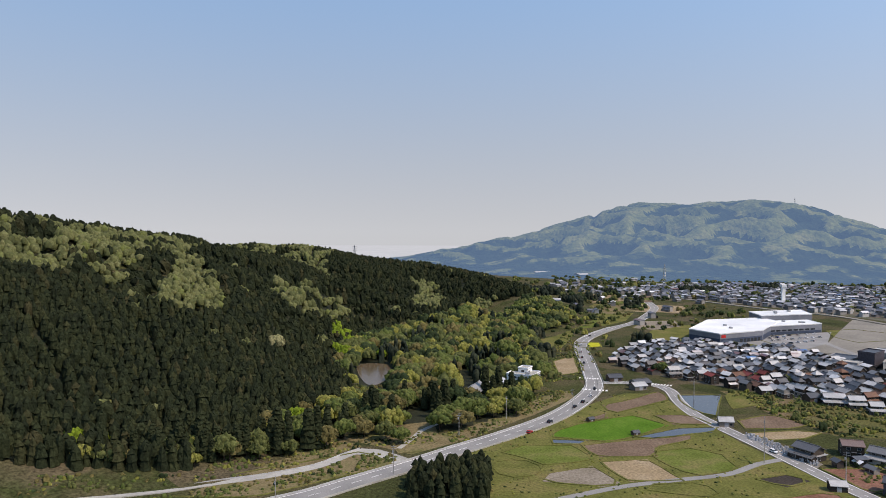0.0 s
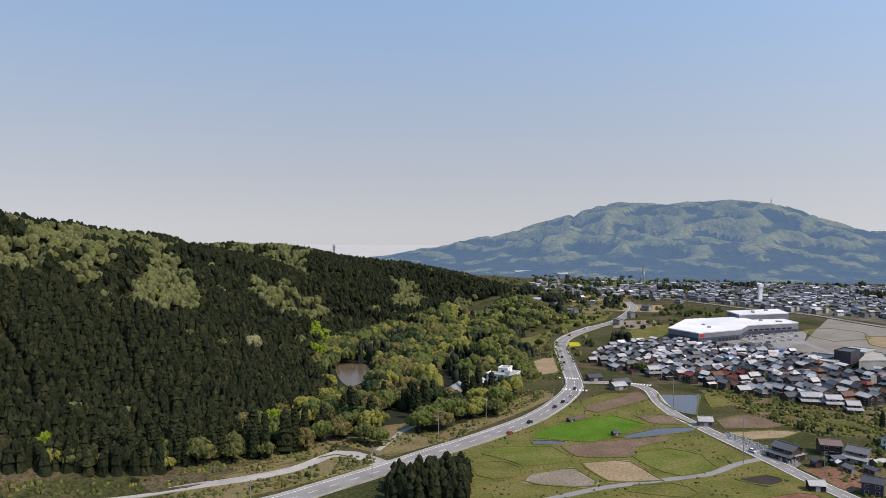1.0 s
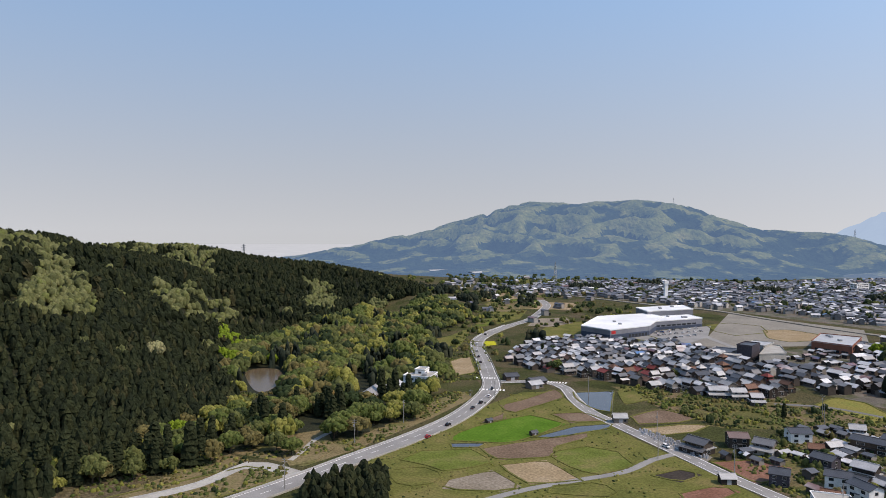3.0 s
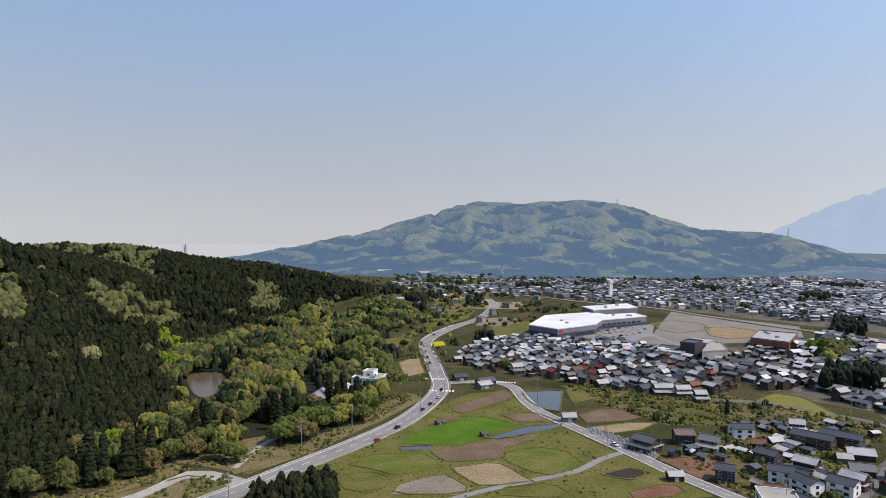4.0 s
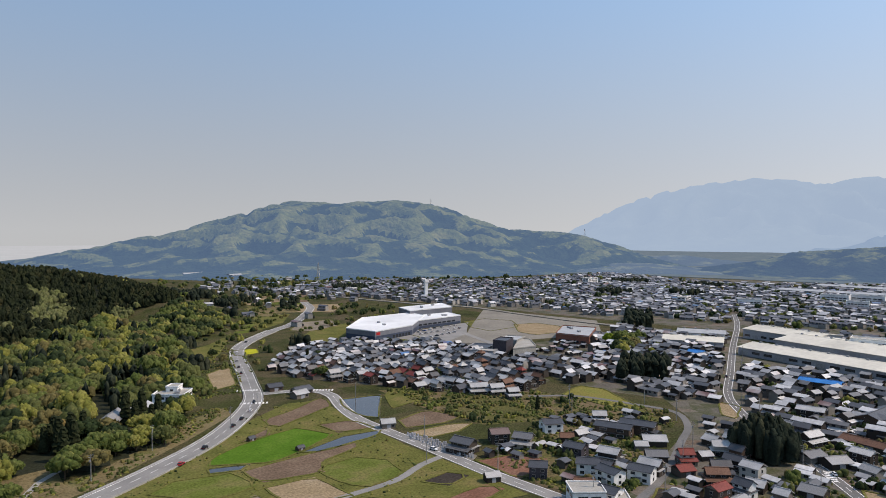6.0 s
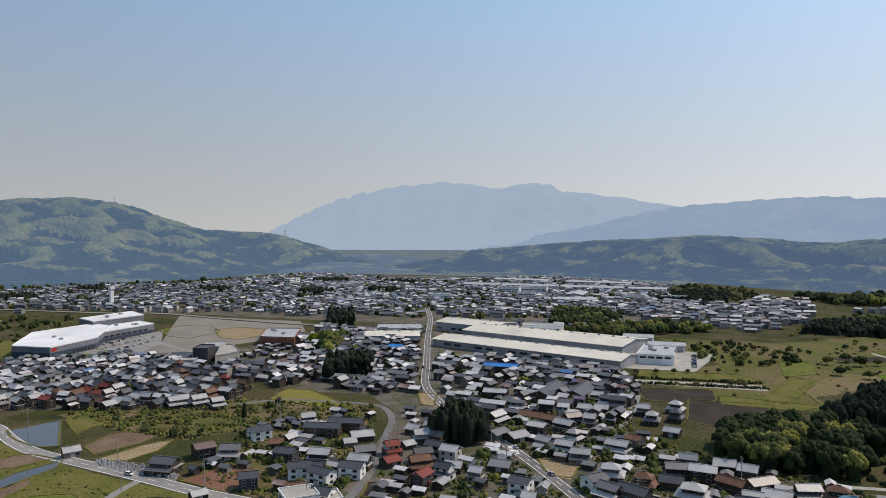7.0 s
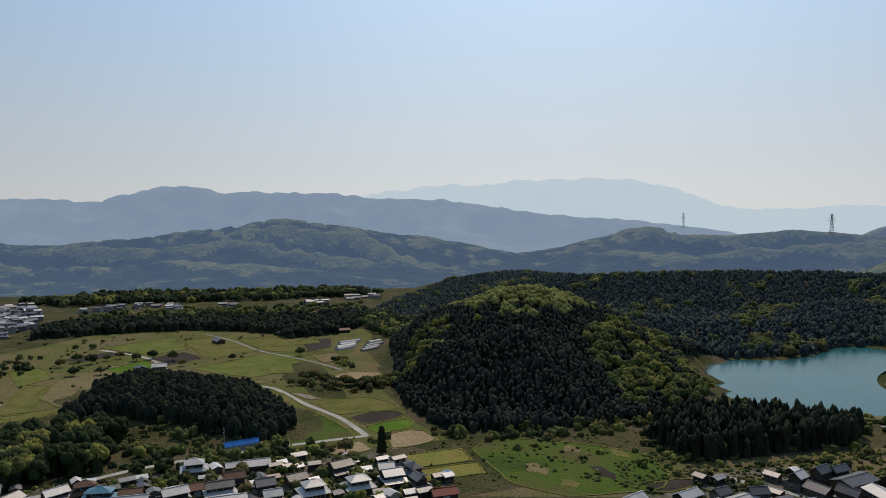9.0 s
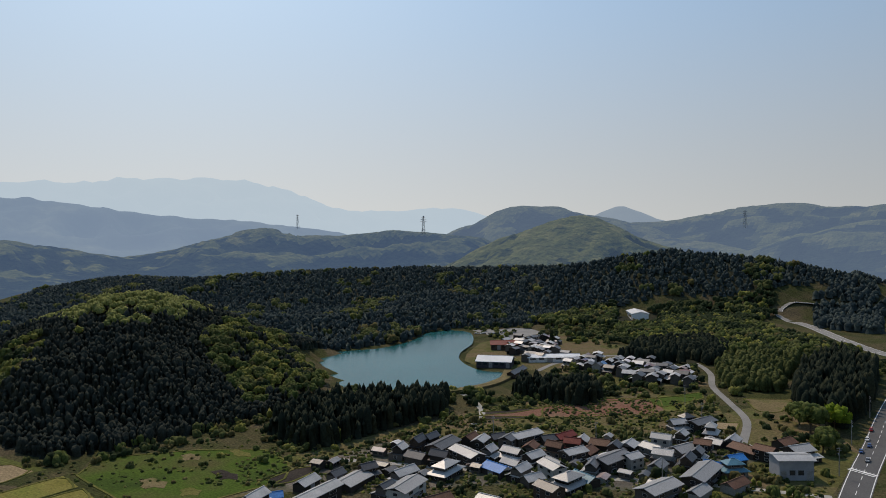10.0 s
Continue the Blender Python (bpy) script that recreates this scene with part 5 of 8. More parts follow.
FIELDS += [
    (F_REED, [(507, 143), (568, 137), (607, 106), (573, 81), (527, 99), (466, 120)], "dry brown grassland"),
    (F_DARK, [(516, 92), (552, 79), (538, 66), (494, 80)], "dark ploughed wedge behind the grove"),
    (F_BRIGHT, [(588, 111), (620, 84), (555, 68), (558, 81), (566, 96)], "fresh green field by the farm track"),
    (F_DARK, [(645, 153), (675, 119), (665, 96), (629, 132)], "dark ploughed field on the plain"),
    (F_DARK, [(633, 81), (654, 56), (615, 40), (589, 69)], "dark bare field beside the farm track"),
    (F_GRASS, [(703, 130), (747, 70), (668, 53), (648, 83)], "green field on the plain"),
    (F_OLIVE, [(718, 58), (753, 15), (639, -6), (608, 37)], "wide olive field on the plain"),
    (F_GRASS, [(571, 49), (624, -13), (602, -43), (542, -36), (522, 7), (547, 33)], "long green field on the plain"),
    (F_REED, [(537, 37), (518, 7), (498, -9), (501, 14)], "dry brown field corner by the track"),
    (F_OLIVE, [(713, 7), (729, -30), (627, -46), (614, -45), (636, -10)], "olive field below the dark wood"),
    (F_OLIVE, [(546, 157), (537, 138), (458, 137), (455, 151)], "grassland beside the lawn"),
    (F_GRASS, [(612, 182), (611, 157), (565, 143), (542, 160)], "rough green field beside the yard"),
]
FIELDS += [
    (F_TAN, [(505, -48), (519, -60), (513, -77), (507, -87), (495, -79), (482, -64), (483, -48)], "sandy sports ground by trees"),
    (F_OLIVE, [(708, -1), (720, -64), (664, -63), (656, -10)], "olive field before the dark wood"),
    (F_GRASS, [(594, -28), (563, -42), (531, -55), (528, -8), (548, -6), (580, -16)], "green field before the knoll"),
    (F_DARK, [(686, -46), (689, -78), (637, -70), (618, -46)], "dark vegetable plots before the greenhouses"),
    (F_REED, [(599, -46), (609, -67), (569, -72), (561, -51)], "brown weedy plot beside the greenhouses"),
    (F_GREY, [(463, -13), (458, -23), (439, -30), (437, -23)], "grey gravel yard beside the track"),
    (F_OLIVE, [(437, -33), (432, -25), (409, -29), (397, -34), (398, -50), (397, -67), (413, -71), (434, -58)], "olive grass field between track and knoll"),
    (F_DARK, [(388, -38), (396, -50), (395, -67), (384, -70), (376, -58), (371, -43)], "dark grey-brown tilled field below the knoll"),
    (F_BRIGHT, [(367, -43), (373, -58), (375, -70), (365, -70), (357, -64), (352, -46)], "fresh green field below the knoll"),
    (F_TAN, [(349, -49), (354, -65), (349, -70), (332, -73), (326, -60), (324, -47)], "pale dry paddy corner"),
    (F_TAN, [(333, -12), (343, -35), (326, -38), (321, -22)], "pale dry paddy beside the farm track"),
    (F_OLIVE, [(474, 2), (463, -9), (420, -18), (400, -24), (400, -4), (450, 0)], "yellowish meadow along the farm track"),
    (F_WET, [(398, -24), (379, -30), (349, -35), (338, -12), (338, -2), (359, -1), (398, -4)], "fresh green field beside the grove"),
]
for i in range(2):
    for j in range(6):
        ox, oy = 372 + 8.2 * j + i * 3.6, 312 + 5.2 * j - i * 9.2
        FIELDS.append((WATER_PADDY, [(ox, oy), (ox + 6.4, oy + 4.1), (ox + 9.4, oy - 3.6), (ox + 3.0, oy - 7.7)], "flooded seed bed of a nursery"))



def slab(name, poly, z, mat, rim=None, rim_mat=None, parent=None):
    """A flat plot a hand above the ground, with a low earth bank round it."""
    bm = bmesh.new()
    top = [bm.verts.new((x, y, z)) for x, y in poly]
    bm.faces.new(top)
    low = [bm.verts.new((x, y, z - 0.4)) for x, y in poly]
    n = len(poly)
    for i in range(n):
        bm.faces.new((top[i], low[i], low[(i + 1) % n], top[(i + 1) % n]))
    return part(name, bm, mat, parent)


LEVELS = []
for i, (mat, poly, label) in enumerate(FIELDS):
    wet = mat is WATER_PADDY
    span = (*np.min(poly, axis=0), *np.max(poly, axis=0))
    taken = {k for a, b, c, d, k in LEVELS if a < span[2] and c > span[0] and b < span[3] and d > span[1]}
    level = next(k for k in range(99) if k not in taken)
    LEVELS.append((*span, level))
    f = slab("paddy" if wet else "field", poly, 0.068 + 0.004 * level, mat)
    tagged(f, label, "paddy" if wet else "field", kind="structure")
    ring = np.array(poly + [poly[0]], float)
    n = max(int(np.hypot(*(ring[1:] - ring[:-1]).T).sum() / 7), 8)
    s = np.r_[0, np.cumsum(np.hypot(*(ring[1:] - ring[:-1]).T))]
    u = np.linspace(0, s[-1], n)
    P = np.c_[np.interp(u, s, ring[:, 0]), np.interp(u, s, ring[:, 1])]
    P = P + np.random.RandomState(i).uniform(-0.35, 0.35, P.shape)
    P[-1] = P[0]
    strip("earth_bank", P, -0.5, 0.5, 0.28, F_OLIVE, f, thick=0.4)

for poly, mat, label in (([(-150, 268), (-104, 284), (-86, 322), (-52, 343), (-38, 331), (-56, 305), (-92, 285), (-138, 256)], F_REED, "dry grass verge above the path"), ([(-50, 343), (-20, 352), (0, 351), (14, 364), (40, 398), (60, 430), (78, 446), (80, 430), (50, 388), (8, 338), (-14, 318), (-30, 330)], F_REED, "dry bank between the trees and the road"),
                          ([(140, 780), (175, 850), (235, 880), (205, 800), (170, 755)], F_OLIVE, "green field beside the far road"), ([(220, 900), (250, 990), (330, 960), (290, 880)], F_TAN, "tan field near the far houses"),
                          ([(180, 660), (230, 760), (290, 770), (240, 690), (215, 650)], F_OLIVE, "rough meadow behind the store"), ([(170, 1010), (210, 1120), (330, 1120), (280, 1030)], F_SOIL, "bare far field")):
    tagged(slab("field", poly, 0.06, mat), label, "field", kind="structure")
tagged(slab("clearing", CLEARING, 0.3, F_REED), "dry grass clearing among the spring trees", "ground", kind="structure")
road("path_park", [(-20, 326), (-14, 343), (-11, 354), (-3, 368)], 2.6, CONCRETE, "narrow pale path across the clearing", edge=False, centre=False, z=0.36)
# patchwork of parcels on the plain
PATCHES = [([(120, 720), (190, 1000), (260, 1180), (330, 1160), (290, 1000), (250, 880), (190, 720), (150, 690)], (46.0, 34.0))]
tagged(slab("grass_plain", [(440, 135), (470, 245), (560, 210), (660, 300), (700, 200), (790, 150), (860, 60), (790, -60), (740, -130), (662, -112), (606, -95), (510, -89), (450, -75), (367, -70), (330, -78), (330, 0), (480, 30), (500, 60)], 0.03, PLAIN_GRASS), "wide grassy plain between farm tracks", "ground", kind="structure")
rng = random.Random(21)
for poly, (du, dv) in PATCHES:
    ca, sa = math.cos(radians(-28)), math.sin(radians(-28))
    for i in range(-40, 40):
        for j in range(-30, 60):
            u, v = i * du, j * dv + (i % 2) * dv * 0.4
            cx, cy = 420 + u * ca - v * sa, -80 + u * sa + v * ca
            one = np.array([cx]), np.array([cy])
            if not inside(*one, poly)[0] or in_any(*one, [f[1] for f in FIELDS])[0] or not off_roads(*one, 9)[0]:
                continue
            w, h = du / 2 - 0.8 - rng.uniform(0, 2.5), dv / 2 - 0.6 - rng.uniform(0, 2.0)
            q = [(cx + a * w * ca - b * h * sa, cy + a * w * sa + b * h * ca) for a, b in ((-1, -1), (1, -1), (1, 1), (-1, 1))]
            m = rng.choices((F_GRASS, F_OLIVE, F_REED, F_SOIL), (42, 42, 11, 5))[0]
            tagged(slab("field", q, 0.05 + 0.006 * ((i + j) % 3), m), {F_GRASS: "green grass parcel on the plain", F_OLIVE: "olive stubble parcel on the plain", F_REED: "dry weedy parcel on the plain", F_SOIL: "bare soil parcel on the plain"}[m], "field", kind="structure")
tagged(slab("lane", [(467, 238), (502, 164), (487, 156), (455, 231)], 0.09, CONCRETE), "pale concrete parking lane beside the lawn", "lane", kind="structure")
for poly, label in (([(128, 545), (171, 618), (213, 634), (262, 655), (300, 600), (345, 590), (300, 515), (290, 425), (259, 402), (228, 414), (203, 428), (186, 456), (162, 478), (138, 512)], "paved yards and bare soil of the old quarter"),
                    ([(509, 600), (556, 508), (600, 510), (490, 440), (485, 265), (438, 224), (345, 190), (318, 135), (322, 60), (325, -40), (262, -60), (240, 40), (240, 150), (200, 200), (176, 240), (230, 262), (266, 284), (300, 310), (320, 350), (296, 395), (300, 510), (345, 560), (470, 580)], "paved yards, gravel and garden soil between town houses"),
                    ([(300, 1170), (620, 1340), (1107, 1324), (1340, 812), (1281, 536), (1000, 420), (800, 330), (700, 400), (600, 520), (540, 680), (480, 850), (400, 1020)], "grey yards between the distant town houses"),
                    ([(90, -300), (118, -220), (160, -195), (215, -140), (245, -110), (245, -200), (205, -245), (160, -280), (122, -325)], "paved yards of the roadside village")):
    tagged(slab("pavement", poly, 0.03, TOWN_GROUND), label, "pavement", kind="structure")
tagged(slab("grass_banks", [(10, 255), (2, 300), (18, 330), (60, 376), (88, 415), (112, 440), (133, 440), (136, 380), (142, 335), (152, 290), (158, 256)], 0.035, F_OLIVE), "green grass banks between the paddies", "ground", kind="structure")
for poly in ([(174, 449), (231, 430), (263, 400), (300, 330), (263, 294), (224, 342), (193, 349), (180, 396)], [(168, 300), (226, 338), (258, 295), (228, 268), (180, 240), (168, 262)], [(255, -60), (262, -160), (250, -260), (240, -325), (200, -380), (150, -385), (128, -345), (150, -280), (215, -170), (240, -100)]):
    tagged(slab("garden_ground", poly, 0.025, ORCHARD), "orchards and kitchen gardens of soil and weeds", "ground", kind="structure")
tagged(slab("pavement", [(330, -382), (352, -393), (372, -420), (398, -470), (400, -540), (395, -600), (330, -560), (250, -505), (165, -425), (215, -385), (284, -398)], 0.03, ORCHARD), "yards and gardens of the reservoir hamlet", "pavement", kind="structure")
tagged(slab("garden_ground", [(58, -255), (110, -225), (140, -300), (140, -345), (118, -420), (80, -360), (62, -330)], 0.025, ORCHARD), "weedy gardens beside the road", "ground", kind="structure")
for px_, py_, pw, ph, pm in ((276, -100, 9, 6, F_REED), (262, -125, 10, 5, F_DARK), (296, -128, 7, 5, F_REED), (283, -146, 9, 4, F_OLIVE), (255, -105, 6, 5, F_OLIVE)):
    ring = [(px_ + pw * math.cos(k * 0.5236) * (0.8 + 0.25 * math.sin(k * 2.3)), py_ + ph * math.sin(k * 0.5236) * (0.8 + 0.25 * math.cos(k * 1.7))) for k in range(12)]
    tagged(slab("weed_patch", ring, 0.16, pm), "rough patch of weeds in the wet meadow", "weeds", kind="structure")
LOT = tagged(slab("gravel_yard", [(345, 640), (400, 720), (469, 817), (528, 665), (464, 579), (330, 583), (300, 600)], 0.07, GRAVEL), "wide bare gravel yard beside the store", "yard", kind="structure")
tagged(slab("parking_lot", [(300, 600), (262, 655), (312, 684), (390, 716), (345, 640)], 0.075, ASPHALT), "asphalt parking lot of the store", "parking lot", kind="structure")
tagged(slab("factory_yard", [(600, 225), (520, 215), (500, 262), (610, 300)], 0.07, CONCRETE), "pale concrete factory yard", "yard", kind="structure")
tagged(slab("lake_parking", [(388, -559), (421, -578), (457, -530), (401, -503), (389, -503)], 0.07, ASPHALT), "parking lot beside the reservoir", "parking lot", kind="structure")
tagged(slab("school_yard", [(456, 581), (395, 500), (418, 480), (495, 566)], 0.07, GRAVEL), "pale gravel parking ground", "yard", kind="structure")
# reservoir dam
DAM = curve_points([(340, -252), (312, -276), (292, -298), (281, -325), (284, -355), (298, -380)], 5)
tagged(strip("dam", DAM, -4.0, 3.0, 1.6, F_REED, thick=2.6), "low earth dam of dry grass round the reservoir", "dam", kind="structure")
# railway through the town
RAIL = curve_points([(330, 1120), (423, 913), (465, 852), (484, 753), (507, 648), (540, 560)], 10)
tagged(strip("railway", RAIL, -4.0, 4.0, 0.9, GRAVEL, thick=1.2), "raised railway track bed through the town", "railway", kind="structure")

# ---------------------------------------------------------------- houses
# houses by roof: x, y, length, turn, depth
HOUSES = []
HOUSES += [(*h, "L") for h in [(205, -130, 20.7, 101, 7), (221, -112, 12.0, 110, 8), (222, -138, 10.5, 106, 6), (195, -168, 12.2, 88, 8), (188, -185, 14.6, 99, 8), (192, -204, 16.2, 165, 8), (188, -243, 16.1, 79, 8), (178, -218, 10.2, 1, 7), (172, -210, 8.6, 174, 5), (168, -220, 10.3, 83, 8), (153, -213, 11.6, 157, 7), (162, -202, 9.8, 93, 7), (154, -200, 8.3, 73, 6), (153, -170, 8.4, 7, 8), (156, -235, 11.1, 74, 7), (158, -222, 9.1, 160, 5), (146, -234, 7.5, 86, 5), (133, -245, 7.9, 74, 7), (132, -263, 9.2, 164, 7)]]
HOUSES += [(*h, "L") for h in [(140, -310, 9.0, 55, 8), (116, -295, 7.8, 177, 6), (111, -224, 7.2, 174, 7), (306, 175, 11.2, 94, 8), (273, 162, 9.6, 110, 8), (296, 132, 10.2, 104, 9), (290, 102, 9.9, 99, 8), (281, 94, 4.9, 105, 5), (281, 65, 13.5, 86, 9), (285, 50, 10.5, 107, 8), (274, 30, 12.2, 93, 8), (274, -2, 10.3, 98, 9), (274, -20, 10.5, 98, 9), (277, -35, 9.3, 95, 10), (293, -36, 6.5, 86, 6), (269, 14, 7.7, 97, 7), (317, 43, 9.9, 91, 8), (316, 27, 6.2, 95, 5)]]
HOUSES += [(*h, "L") for h in [(315, 17, 10.7, 91, 7), (399, 220, 7.3, 109, 7), (366, 223, 7.3, 105, 7), (371, 215, 7.4, 105, 6), (380, 194, 7.7, 106, 7), (350, 166, 7.6, 94, 6), (249, 324, 7.9, 149, 8), (248, 283, 10.4, 148, 9), (237, 280, 6.0, 151, 6), (213, 273, 10.2, 119, 9), (218, 253, 10.1, 114, 8), (223, 307, 6.8, 7, 5), (265, 258, 9.5, 143, 9), (252, 256, 5.8, 165, 6), (227, 413, 12.4, 167, 10), (236, 406, 9.5, 171, 8), (239, 392, 7.7, 167, 8), (240, 219, 7.2, 115, 7), (238, 205, 6.3, 104, 7)]]
HOUSES += [(*h, "L") for h in [(232, 176, 5.4, 108, 6), (291, 194, 9.3, 97, 8), (324, 212, 11.0, 88, 8), (359, 280, 13.2, 114, 8)]]
HOUSES += [(*h, "B") for h in [(347, 22, 15.0, 104, 3), (455, 451, 12.0, 115, 8), (430, 324, 23.0, 112, 9), (220, -121, 5.9, 61, 5), (173, -201, 11.1, 173, 8), (104, -262, 7.0, 1, 6), (100, -277, 7.7, 60, 6)]]
HOUSES += [(*h, "G") for h in [(220, -152, 6.9, 98, 5), (210, -152, 14.8, 103, 9), (190, -151, 8.2, 99, 7), (184, -157, 16.1, 104, 9), (140, -205, 14.5, 86, 9), (139, -238, 17.7, 84, 9), (125, -260, 9.6, 11, 8), (123, -278, 14.8, 74, 9), (132, -319, 15.2, 77, 8), (141, -322, 8.6, 66, 7), (80, -302, 12.3, 61, 11), (102, -245, 22.1, 94, 9), (108, -218, 17.7, 81, 9), (97, -229, 10.9, 88, 6), (293, 142, 10.7, 120, 8), (301, 111, 11.9, 147, 7), (298, 93, 10.0, 126, 7), (285, 33, 11.5, 97, 7), (266, 42, 9.7, 98, 7)]]
HOUSES += [(*h, "G") for h in [(271, 127, 11.1, 100, 9), (391, 228, 7.7, 107, 7), (341, 207, 6.9, 104, 7), (365, 183, 7.5, 105, 8), (396, 182, 8.3, 96, 7), (232, 265, 9.0, 148, 8), (184, 320, 8.6, 163, 9), (190, 308, 9.9, 129, 9), (161, 314, 11.7, 117, 10), (254, 204, 8.7, 106, 8), (284, 182, 9.2, 112, 7), (252, 153, 9.6, 84, 8), (257, 144, 13.3, 82, 10), (338, 216, 9.9, 152, 7), (295, 223, 10.0, 163, 9), (293, 233, 9.7, 174, 8), (310, 220, 8.8, 96, 7), (297, 208, 7.7, 84, 6), (309, 199, 7.2, 90, 7)]]
HOUSES += [(*h, "G") for h in [(315, 248, 11.6, 0, 8), (328, 270, 11.2, 88, 8)]]
HOUSES += [(*h, "D") for h in [(211, -162, 7.9, 78, 7), (209, -207, 16.2, 100, 9), (200, -237, 7.3, 67, 6), (179, -251, 8.7, 61, 6), (140, -191, 10.3, 168, 7), (288, -375, 23.8, 105, 6), (279, 85, 9.7, 94, 9), (295, -17, 10.6, 109, 9), (378, 175, 7.2, 96, 7), (241, 303, 17.1, 122, 9), (255, 301, 16.6, 121, 9), (201, 266, 11.3, 116, 8), (241, 237, 8.9, 147, 8)]]
HOUSES += [(*h, "N") for h in [(169, -156, 14.4, 77, 6), (117, -284, 7.2, 14, 7), (101, -294, 13.1, 161, 8), (92, -292, 8.7, 171, 7), (91, -316, 9.5, 72, 7), (89, -246, 11.2, 79, 6), (271, 147, 8.8, 103, 8), (289, 118, 11.9, 79, 8), (294, 66, 8.1, 86, 6), (292, 42, 9.4, 101, 6), (214, 306, 6.3, 150, 6), (232, 231, 9.9, 149, 8), (319, 172, 7.2, 81, 7), (333, 231, 24.0, 92, 8)]]
HOUSES += [(*h, "R") for h in [(176, -259, 11.4, 81, 6), (255, -50, 9.6, 90, 6), (240, 255, 7.2, 154, 8), (228, 245, 7.1, 169, 7)]]
HOUSES += [(*h, "T") for h in [(138, -214, 10.9, 164, 7), (96, -263, 9.8, 49, 7), (293, 77, 12.0, 79, 7)]]
HOUSES += [(*h, "W") for h in [(208, 248, 9.6, 119, 8), (194, 265, 9.1, 139, 8), (195, 252, 10.1, 97, 7), (217, 323, 9.7, 165, 9), (180, 235, 7.9, 114, 8), (237, 183, 8.1, 102, 8), (258, 162, 8.1, 156, 8)]]
HOUSES += [(*h, "K") for h in [(203, 285, 9.1, 117, 8), (173, 271, 7.2, 143, 8)]]
HOUSES += [(*h, "P") for h in [(177, 246, 7.4, 140, 8)]]

ROOF = {"L": (TILE_LIGHT, WALL, "pale metal"), "G": (TILE, WALL, "grey tiled"), "D": (TILE_DARK, WALL_WOOD, "dark tiled"), "B": (BLUE_ROOF, WALL, "bright blue metal"),
        "T": (TEAL_ROOF, WALL, "teal metal"), "R": (RED_ROOF, WALL, "dark red metal"), "N": (BROWN_ROOF, WALL, "rusty brown"), "W": (TILE_DARK, WALL_WHITE, "dark"),
        "K": (TILE_DARK, BLACK_WALL, "black"), "P": (BROWN_ROOF, WALL_WHITE, "red-brown")}


FULL = True


def windows(r, L, W, z, h, n, mats):
    """Framed windows on the long sides and the ends, proud of the wall."""
    for s in (-1, 1):
        for i in range(n):
            x = -L / 2 + L * (i + 0.5) / n
            w = min(1.8, L / n * 0.62)
            y = s * (W / 2)
            bm = boxes((x - w / 2 - 0.1, y - 0.05, z - 0.1, x + w / 2 + 0.1, y + 0.05, z + h + 0.1))
            if FULL:
                fr = part("window", bm, mats[1], r)
                part("pane", boxes((x - w / 2, y - 0.08, z, x + w / 2, y + 0.08, z + h)), mats[0], fr)
            else:
                part("window", box(bm, x - w / 2, y - 0.08, z, x + w / 2, y + 0.08, z + h, 1), [mats[1], mats[0]], r)
    for s in (-1, 1):
        x = s * L / 2
        bm = boxes((x - 0.05, -0.9, z - 0.1, x + 0.05, 0.9, z + h + 0.1))
        if not FULL:
            part("window", box(bm, x - 0.08, -0.8, z, x + 0.08, 0.8, z + h, 1), [mats[1], mats[0]], r)
            continue
        fr = part("window", bm, mats[1], r)
        part("pane", boxes((x - 0.08, -0.8, z, x + 0.08, 0.8, z + h)), mats[0], fr)


